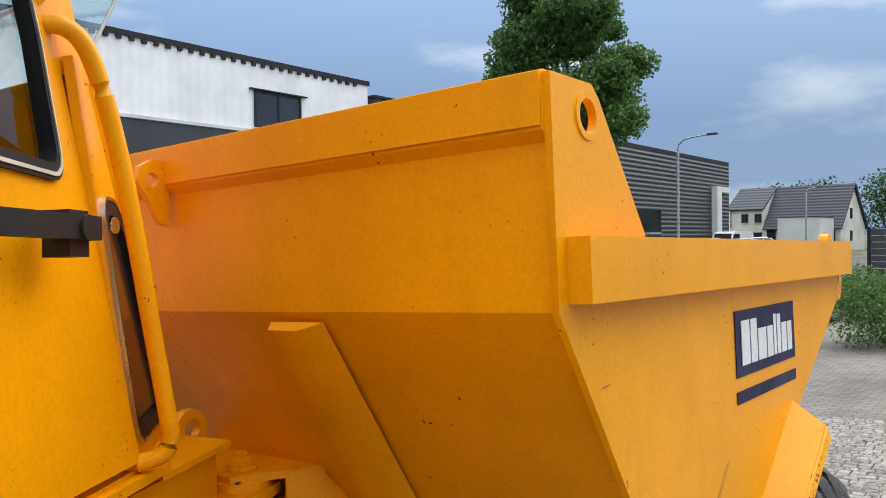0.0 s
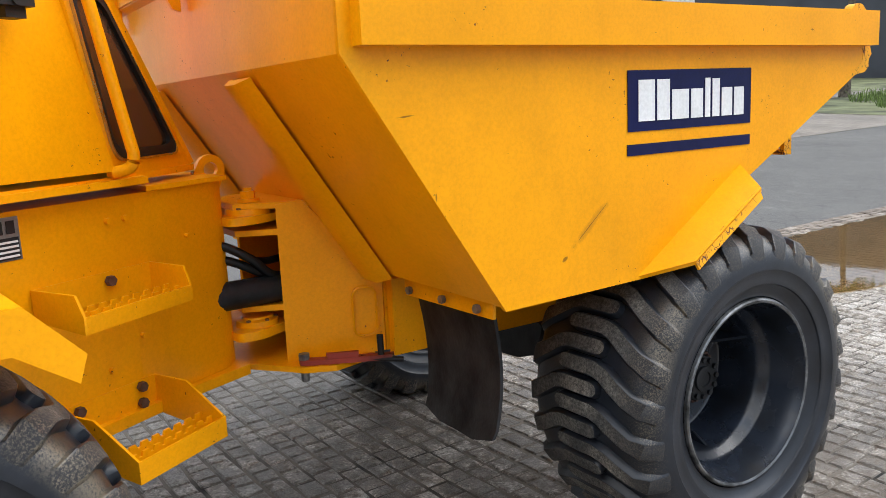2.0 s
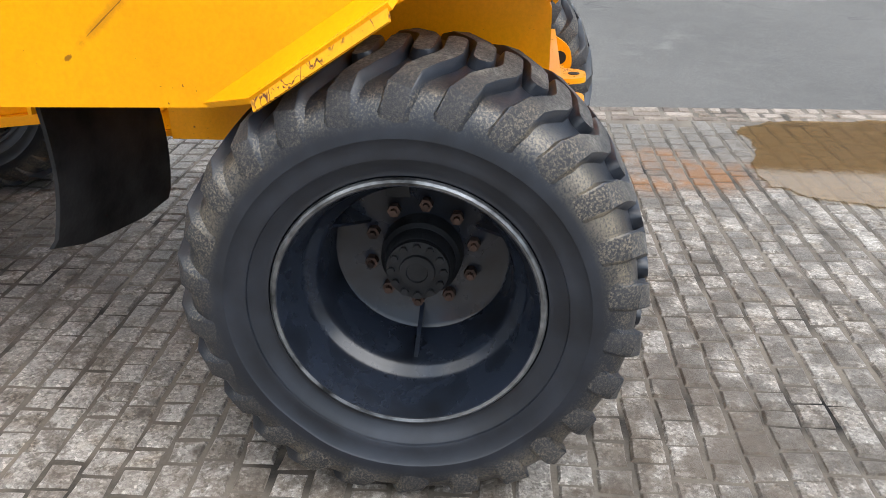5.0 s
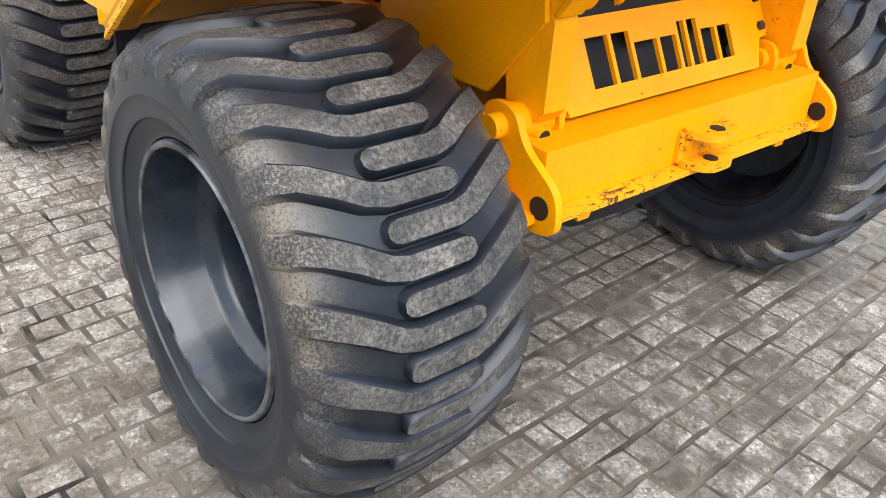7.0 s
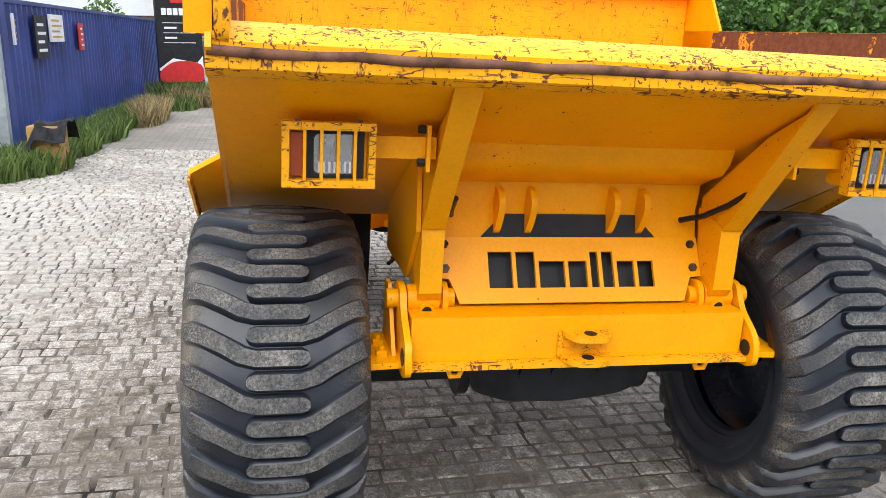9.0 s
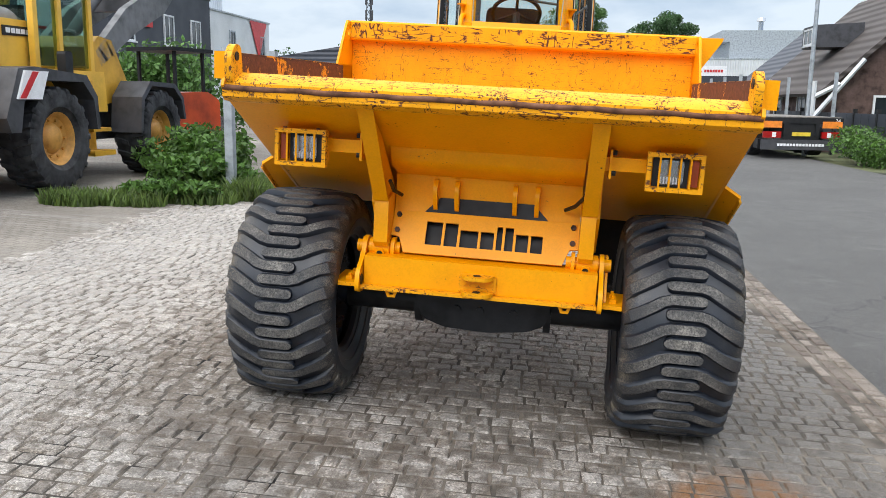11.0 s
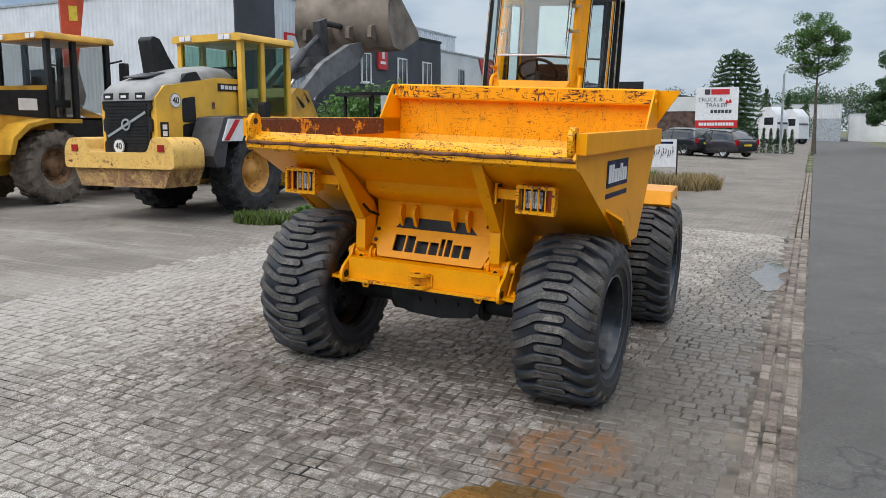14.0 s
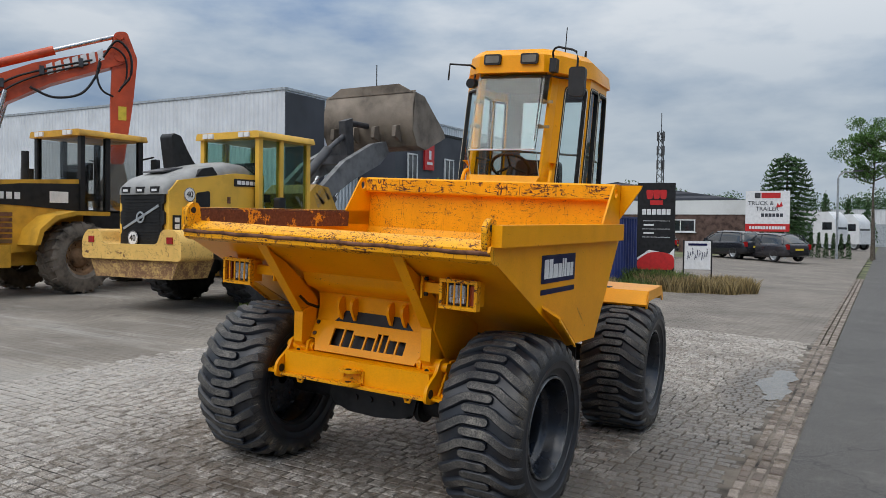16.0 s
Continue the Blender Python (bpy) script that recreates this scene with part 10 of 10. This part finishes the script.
prism(bm, [(0.45, 3.85), (0.7, 4.1), (0.95, 3.85), (0.7, 3.6)], "y", 0.151, 0.16)
part("red_mark", bm, M_red2, lf)
bm = B()
block_word(bm, 0.32, -0.9, 3.82, 4.0, 0.151, 0.006, [(1, 1)] * 7, 0.25)
part("lettering", bm, M_red2, lf, "red lettering blocks")
fac = block("factory", "large pale blue-grey factory hall with stepped roofs", -60, -13, -150, -104, -0.1, 7.2, M_white_clad, M_galv, cap=0.2)
for a in ((18, 40, 20, 44, 7.2, 9.6), (30, 41, 24, 44, 9.6, 11.0), (42, 46, 30, 44, 7.2, 8.3)):
    bm = B()
    slab(bm, *a)
    part("roof_storey", bm, M_galv, fac, "pale upper storey")
bm = B()
lathe(bm, [(0, 0.3), (1.2, 0.3), (1.3, 0.6), (1.7, 0.45), (1.8, 0.01)], 14)
bm.transform(Matrix.Translation((36, 42, 11)) @ Matrix.Rotation(radians(-90), 4, "Y"))
part("roof_vent", bm, M_chrome, fac, "round roof vent")
endb = block("far_hall", "pale hall with a blue-grey base at the street's end", -2.4, 40, -150, -125, -0.1, 5.3, M_white_clad, M_galv, cap=0.1)
bm = B()
slab(bm, -0.05, 20, 25.001, 25.06, 0, 3.4)
part("base_band", bm, M_galv, endb, "blue-grey base")
endc = block("far_hall", "white low hall at the street's end", -22, -3.5, -160, -132, -0.1, 4.0, M_white_wall, M_galv, cap=0.1)

# across the road, ahead of the dumper
wh = block("white_hall", "white clad hall with dark ground floor and black roof edge", -44, -19.6, -14, 20.4, -0.3, 7.75, M_white_panel, M_dark, cap=0.16)
bm = B()
slab(bm, 24.401, 24.46, 19.5, 31.0, -0.3, 5.7)
part("dark_base", bm, M_anthracite, wh, "dark ground floor")
bm = B()
slab(bm, 24.40, 24.50, 19.5, 33.2, 5.72, 5.82)
part("drip_edge", bm, M_white_wall, wh, "pale drip edge over the ground floor")
window_in(wh, "x", 24.401, 28.9, 30.95, 5.9, 7.15, 0.06, M_dark)
bm = B()
slab(bm, 24.40, 24.52, 28.7, 31.2, 7.15, 7.19)
part("window_hood", bm, M_dark, wh, "thin dark hood over the window")
for k in range(84):
    bm = B()
    slab(bm, 24.40, 24.47, 0.4 + 0.4 * k, 0.55 + 0.4 * k, 7.93, 8.06)
    part("roof_edge_notch", bm, M_dark, wh)
fin = block("entrance_fin", "dark glazed entrance with a white ribbed end wall", -27, -19.4, 20.6, 24.2, -0.3, 7.3, M_anthracite, M_dark, cap=0.1)
bm = B()
slab(bm, 7.62, 7.75, 2.0, 3.75, 0, 7.35)
slab(bm, 4.0, 7.62, 3.61, 3.75, 0, 7.35)
part("white_end", bm, M_white_clad, fin, "white ribbed end wall")
for k in range(3):
    bm = B()
    slab(bm, 7.61, 7.66, 0.15 + 0.6 * k, 0.68 + 0.6 * k, 0.3, 7.0)
    part("glazing", bm, M_pane, fin)
blk = block("dark_hall", "anthracite ribbed industrial hall with a white entrance frame", -52, -24, 51.3, 75, -0.3, 8.6, M_slate_clad, M_dark, cap=0.15)
blk.rotation_euler = (0, 0, 0)
bm = B()
prism(bm, [(0, 0), (28.05, 0), (28.05, 8.9), (0, 8.9)], "y", -0.05, -0.002)
part("south_cladding", bm, M_anthracite, blk, "smooth dark south wall")
bm = B()
slab(bm, 28.002, 28.06, 0, 23.7, 0, 8.85)
part("east_cladding", bm, M_grey_clad, blk, "dark wall with level ribs")
bm = B()
slab(bm, 28.061, 28.12, 3.0, 7.5, 0.0, 4.2)
part("loading_door", bm, M_pane, blk, "dark loading door")
bm = B()
slab(bm, 28.07, 28.6, 19.0, 20.2, 0, 6.6)
slab(bm, 28.07, 28.6, 20.2, 22.4, 6.1, 6.6)
part("entrance_portal", bm, M_white_wall, blk, "white entrance portal")
def catslide_house(m):
    """A cream house along local x: its left end two storeys high, the roof sweeping low over the rest."""
    t = thing("house", "cream rendered house with a long slate roof", "house", m)
    L_, D_, lo_e, hi_e, rg_ = 12.3, 7.0, 2.6, 4.6, 7.0
    for a in ((0, L_, 0, 0.3), (0, L_, D_ - 0.3, D_), (0, 0.3, 0.3, D_ - 0.3), (L_ - 0.3, L_, 0.3, D_ - 0.3)):
        bm = B()
        slab(bm, *a, -1.0, lo_e)
        part("wall", bm, M_cream_wall, t)
    bm = B()
    slab(bm, 0, 4.0, 0.0, 0.3, lo_e, hi_e)
    part("upper_wall", bm, M_cream_wall, t)
    for x_ in (0.0, L_ - 0.3):
        bm = B()
        front = [(0, lo_e), (0, hi_e)] if x_ == 0 else [(0, lo_e)]
        prism(bm, front + [(D_ / 2, rg_), (D_, lo_e)], "x", x_, x_ + 0.3)
        part("gable", bm, M_cream_wall, t)
    bm = B()
    prism(bm, [(0.3, lo_e), (0.3, hi_e), (D_ / 2, rg_)], "x", 3.8, 4.0)
    part("cheek_wall", bm, M_cream_wall, t)
    for x0, x1, ye, ze in ((-0.3, 4.1, -0.3, hi_e - 0.1), (4.1, L_ + 0.3, -0.4, lo_e - 0.35)):
        bm = B()
        plate(bm, [(x0, ye, ze), (x1, ye, ze), (x1, D_ / 2, rg_ + 0.1), (x0, D_ / 2, rg_ + 0.1)], 0.14)
        part("roof_slope", bm, M_tile_grey, t, "dark slate roof slope")
    bm = B()
    plate(bm, [(-0.3, D_ + 0.4, lo_e - 0.35), (L_ + 0.3, D_ + 0.4, lo_e - 0.35), (L_ + 0.3, D_ / 2, rg_ + 0.1), (-0.3, D_ / 2, rg_ + 0.1)], -0.14)
    part("roof_slope", bm, M_tile_grey, t, "dark slate roof slope")
    bm = B()
    slab(bm, -0.04, L_ + 0.04, -0.05, -0.002, -1.0, 0.25)
    part("plinth", bm, M_darkgrey, t, "dark plinth")
    for xc, z0, z1, w_ in ((1.85, 3.1, 4.1, 0.8), (3.4, 3.1, 4.1, 0.8), (1.3, 0.8, 2.0, 1.3), (3.2, 0.8, 2.0, 1.3), (7.3, 0.75, 2.1, 1.2), (9.4, 0.75, 2.1, 1.2), (11.2, 0.75, 2.1, 1.1)):
        window_in(t, "y", -0.001, xc - w_ / 2, xc + w_ / 2, z0, z1, -0.06, M_darkgrey)
    bm = B()
    slab(bm, 4.4, 5.4, -0.06, -0.002, 0.0, 2.25)
    door = part("front_door", bm, M_dark, t, "dark front door")
    bm = B()
    slab(bm, 4.55, 5.25, -0.075, -0.062, 1.2, 2.05)
    part("door_pane", bm, M_pane, door)
    for z0 in (1.0, 3.4):
        bm = B()
        slab(bm, L_ + 0.001, L_ + 0.06, 2.6, 3.2, z0, z0 + 1.1)
        part("gable_window", bm, M_pane, t)
    return t


gh = catslide_house(pose(-29.6, 92.3, 0.15, 0, 0, -8.3))
lowb = block("low_outbuilding", "low white outbuilding beside the dark hall", -22, -18, 84, 90, -0.3, 3.6, M_white_wall, M_darkgrey, cap=0.1)
broad_tree(-17.5, 32.2, 15.0, 3.9, "tall leafy ash tree on the grass verge", 51, M_leaf, 0.40, 0.11, 190, 360)
for k, (x, y, w) in enumerate(((-0.95, 14.3, 1.25), (0.3, 15.6, 1.3), (-2.3, 20.0, 1.0), (1.6, 18.0, 1.7), (4.5, 18, 2.0))):
    bush(x, y, (w, w, 1.35), "bushy green weeds at the end of the paving", 70 + k, M_leaf_light if k % 2 else M_leaf, 6500, 0.038, 22)
verge = tagged(sheet("verge", [-12.5, -10, -8, -7.2, -6.5], [24, 26, 30, 35, 40, 46, 54, 64], M_grass_ground, 0.01, lambda y: road_edge(y) - 1.0 - (y - 24) * 0.12), "grass verge across the road", "verge", kind="structure")
grass_patch("grass", "rough grass on the verge across the road", [(-14.5, 34, 2.5, 5.0), (-15.5, 40, 2.5, 5), (-12.8, 31, 1.5, 4)], 5200, 0.45, 80, M_grass)
yf = thing("yard_fence", "black slatted fence closing the next yard", "fence", pose(-3.1, 25.0, height(-3.1, 25)))
for k in range(5):
    bm = B()
    slab(bm, k * 1.25 - 0.05, k * 1.25 + 0.05, -0.05, 0.05, -0.2, 2.35)
    part("post", bm, M_dark, yf)
    for j in range(11):
        bm = B()
        slab(bm, k * 1.25 + 0.06, k * 1.25 + 1.19, -0.015, 0.015, 0.10 + j * 0.20, 0.285 + j * 0.20)
        part("slat", bm, M_slate_clad, yf)
skipbin = thing("waste_container", "blue waste container by the dark hall", "container", at_ground(-16.0, 45.5, 15))
bm = B()
prism(bm, [(-1.2, 0.3), (1.2, 0.3), (1.4, 1.3), (-1.4, 1.3)], "y", -0.9, 0.9)
part("bin", bm, M_blue_plain, skipbin, "", 0.04)

bush(-13.4, -1.2, (0.75, 5.0, 1.05), "clipped green hedge on the soil strip before the hall", 120, M_leaf_light, 9000, 0.06, 40, "hedge")
for k, (x, y, w, h) in enumerate(((-15.0, -18.0, 2.4, 4.4), (-17.0, -20.5, 2.6, 4.8), (-19.5, -19.0, 2.6, 4.4), (-14.5, -22.5, 2.2, 4.6))):
    bush(x, y, (w, w, h), "tall leafy garden hedge across the road", 110 + k, M_leaf if k % 2 else M_leaf_light, 9000, 0.11, 30, "hedge")
# weeds in the yard
bush(4.95, -7.0, (0.75, 0.6, 0.55), "bramble bush beside the gate post", 90, M_leaf_light, 4200, 0.055, 22)
bush(5.6, -8.6, (0.9, 0.9, 0.85), "tall brambles behind the gate", 91, M_leaf_light, 4200, 0.06, 20)
bush(13.2, -22.0, (2.8, 1.3, 3.0), "overgrown green bushes before the office", 92, M_leaf, 5200, 0.11, 26)
bush(19.0, -30.0, (3.0, 3.0, 3.0), "overgrown green bushes before the office", 93, M_leaf, 3600, 0.11, 18)
bush(4.35, -15.5, (0.5, 1.6, 2.2), "green creeper hanging over the blue wall", 102, M_leaf_light, 2600, 0.06, 14, "creeper")
grass_patch("grass", "weedy green grass along the blue wall", [(3.55, -7.2, 0.35, 0.7), (3.5, -8.6, 0.35, 0.9), (3.4, -10.2, 0.35, 1.0), (3.35, -12.0, 0.32, 1.2), (3.25, -14.0, 0.4, 1.3), (3.0, -15.6, 0.6, 1.0), (3.85, -6.6, 0.4, 0.45)], 9000, 0.30, 94, M_grass)
grass_patch("dry_grass", "straw-coloured dry grass round the pylon sign", [(2.3, -16.6, 0.8, 0.7), (1.5, -17.2, 0.9, 0.7), (0.9, -17.9, 0.6, 0.5), (3.0, -12.8, 0.25, 1.3)], 6400, 0.42, 95, M_straw)
grass_patch("grass", "green weeds round the pylon sign", [(2.9, -17.0, 0.7, 0.5), (2.4, -16.9, 0.6, 0.4)], 3000, 0.48, 96, M_grass)
grass_patch("grass", "low green weeds spreading before the gate post", [(4.6, -5.9, 0.7, 0.4), (5.2, -5.3, 0.6, 0.3), (5.7, -5.0, 0.4, 0.25), (4.2, -6.3, 0.35, 0.35)], 3600, 0.2, 101, M_grass)
bush(4.75, -5.75, (0.7, 0.35, 0.3), "low leafy weeds at the paving's edge", 103, M_leaf_light, 1800, 0.05, 12, "weeds")
# far belt of woods
def woods(name, label, spots, seed):
    rg = random.Random(seed)
    bm = B()
    for x, y, r, h in spots:
        for k in range(16):
            c = (x + rg.uniform(-r, r), y + rg.uniform(-r, r) * 0.5, h * rg.uniform(0.25, 0.85))
            leaf_cards(bm, c, (r * 0.4, r * 0.4, h * 0.22), 230, 0.2, rg, 0.6)
    return tagged(finish(name, bm, M_leaf_dark, None, "", 0), label, "trees", kind="stuff")


woods("far_trees", "dark belt of trees far behind the halls", [(30 - k * 4.2, -92 - (k % 3) * 5, 5, 8.5 - 1.1 * k) for k in range(5)] + [(60 + k * 9, -70 + k * 12, 6, 11) for k in range(5)], 97)
woods("far_trees", "green trees behind the house", [(-24 + k * 6, 105, 6, 8 + k % 3) for k in range(5)] + [(-3 + k * 6, 92, 6, 6.5) for k in range(4)], 98)
woods("far_trees", "trees closing the street", [(-30 + k * 7, -175, 7, 9 + k % 3) for k in range(10)], 99)

# ---- paving stones, one by one ----
pavement = tagged(new("pavement"), "worn grey concrete block paving, damp in places", "pavement", kind="structure")
rng = random.Random(5)
GAP, CELL = 0.008, 0.1065


def stone_mesh(name, lx, ly):
    """A paving stone with a worn, chamfered top."""
    bm = bmesh.new()
    c, hx, hy, t = 0.008, lx / 2 - GAP * 0.42, ly / 2 - GAP * 0.62, 0.03
    jit = [(rng.uniform(-0.003, 0.006) * px, rng.uniform(-0.003, 0.006) * py) for px, py in ((-1, -1), (1, -1), (1, 1), (-1, 1))]
    rim_ = [(px * hx - jx, py * hy - jy) for (px, py), (jx, jy) in zip(((-1, -1), (1, -1), (1, 1), (-1, 1)), jit)]
    # each side bends a little, as on broken and worn edges
    rim8 = []
    for (ax, ay), (bx, by) in zip(rim_, rim_[1:] + rim_[:1]):
        rim8 += [(ax, ay), ((ax + bx) / 2 * (1 - rng.uniform(-0.03, 0.05)), (ay + by) / 2 * (1 - rng.uniform(-0.03, 0.05)))]
    inset = [(x * (1 - c / hx), y * (1 - c / hy)) for x, y in rim8]
    loops = [rim8, rim8, inset]
    rings = [[bm.verts.new((x, y, z)) for x, y in lp] for lp, z in zip(loops, (-t, -c, 0.0))]
    for a, b in zip(rings, rings[1:]):
        for i in range(8):
            bm.faces.new((a[i], a[(i + 1) % 8], b[(i + 1) % 8], b[i]))
    bm.faces.new(rings[-1])
    me = bpy.data.meshes.new(name)
    bm.to_mesh(me)
    bm.free()
    me.materials.append(M_paver_one)
    return me


LENGTHS = (0.078, 0.102, 0.108, 0.118, 0.150, 0.205)
singles = {ln: [stone_mesh("paver", ln, CELL) for _ in range(5)] for ln in LENGTHS}
verts, faces = [], []


def add_stone(x, y, lx, ly, turn, single, joint=GAP):
    z = height(x, y) + rng.uniform(-0.003, 0.002)
    tx, ty, tz = rng.uniform(-0.016, 0.016) + 0.015, rng.uniform(-0.016, 0.016) + 0.045, turn + rng.uniform(-0.03, 0.03)
    m = Matrix.Translation((x, y, z)) @ Euler((tx * 0.9 - 0.03, -ty, tz)).to_matrix().to_4x4()
    if single:
        ob = new("paver", rng.choice(singles[single]))
        ob.matrix_world = m
        ob.parent = pavement
        return
    c, hx, hy = 0.008, lx / 2 - joint * 0.42, ly / 2 - joint * 0.62
    k = len(verts)
    corner = [(px * hx + rng.uniform(-0.006, 0.003) * px, py * hy + rng.uniform(-0.006, 0.003) * py) for px, py in ((-1, -1), (1, -1), (1, 1), (-1, 1))]
    rim8 = []
    for (ax, ay), (bx, by) in zip(corner, corner[1:] + corner[:1]):
        rim8 += [(ax, ay), ((ax + bx) / 2 * (1 - rng.uniform(-0.03, 0.05)), (ay + by) / 2 * (1 - rng.uniform(-0.03, 0.05)))]
    for z0, ins in ((-0.03, 0.0), (-c, 0.0), (0.0, c)):
        for px, py in rim8:
            verts.append(tuple(m @ Vector((px * (1 - ins / hx), py * (1 - ins / hy), z0))))
    for a in (0, 8):
        for i in range(8):
            faces.append((k + a + i, k + a + (i + 1) % 8, k + a + 8 + (i + 1) % 8, k + a + 8 + i))
    faces.append(tuple(range(k + 16, k + 24)))


def drift(x, y):
    """The courses wander as the bed has settled."""
    return 0.018 * math.sin(1.7 * y + 0.6 * x) + 0.008 * math.sin(4.1 * x), 0.018 * math.sin(1.3 * x + 0.9 * y) + 0.008 * math.sin(3.7 * y)


# lanes across the yard, each of longer and shorter stones
count, turn = 0, 0.027
for j in range(151):
    along = rng.uniform(-0.1, 0.0)
    while along < 6.46:
        ln = rng.choices(LENGTHS, (14, 26, 22, 14, 14, 10))[0]
        y = -9.0 + (j + 0.5) * CELL
        x = road_edge(y) + 0.322 + along + ln / 2
        along += ln
        if x - ln / 2 < road_edge(y) + 0.30:
            continue
        y += turn * (x - 2.0)
        dx, dy = drift(x, y)
        single = ln if 0.25 < x < 2.45 and -1.75 < y < 0.45 and count < 300 else None
        count += single is not None
        add_stone(x + dx, y + dy, ln, CELL, turn, single)
body = (verts, faces)
verts, faces = [], []
for k, (off, w) in enumerate(((0.06, 0.115), (0.165, 0.095), (0.262, 0.095))):
    y = -30.0
    while y < 14.0:
        ly = rng.choice((0.10, 0.15, 0.20, 0.21))
        add_stone(road_edge(y) + off, y + ly / 2, w, ly, turn, False, 0.018)
        y += ly
me = bpy.data.meshes.new("edging_field")
me.from_pydata(verts, [], faces)
me.materials.append(M_kerb_stone)
edging = new("edging_field", me)
edging.parent = pavement
tagged(edging, "pinkish edging stones along the road", kind="stuff")
verts, faces = body
me = bpy.data.meshes.new("paver_field")
me.from_pydata(verts, [], faces)
me.materials.append(M_paver)
field = new("paver_field", me)
field.parent = pavement
tagged(field, "worn grey concrete paving stones with sandy joints", kind="stuff")
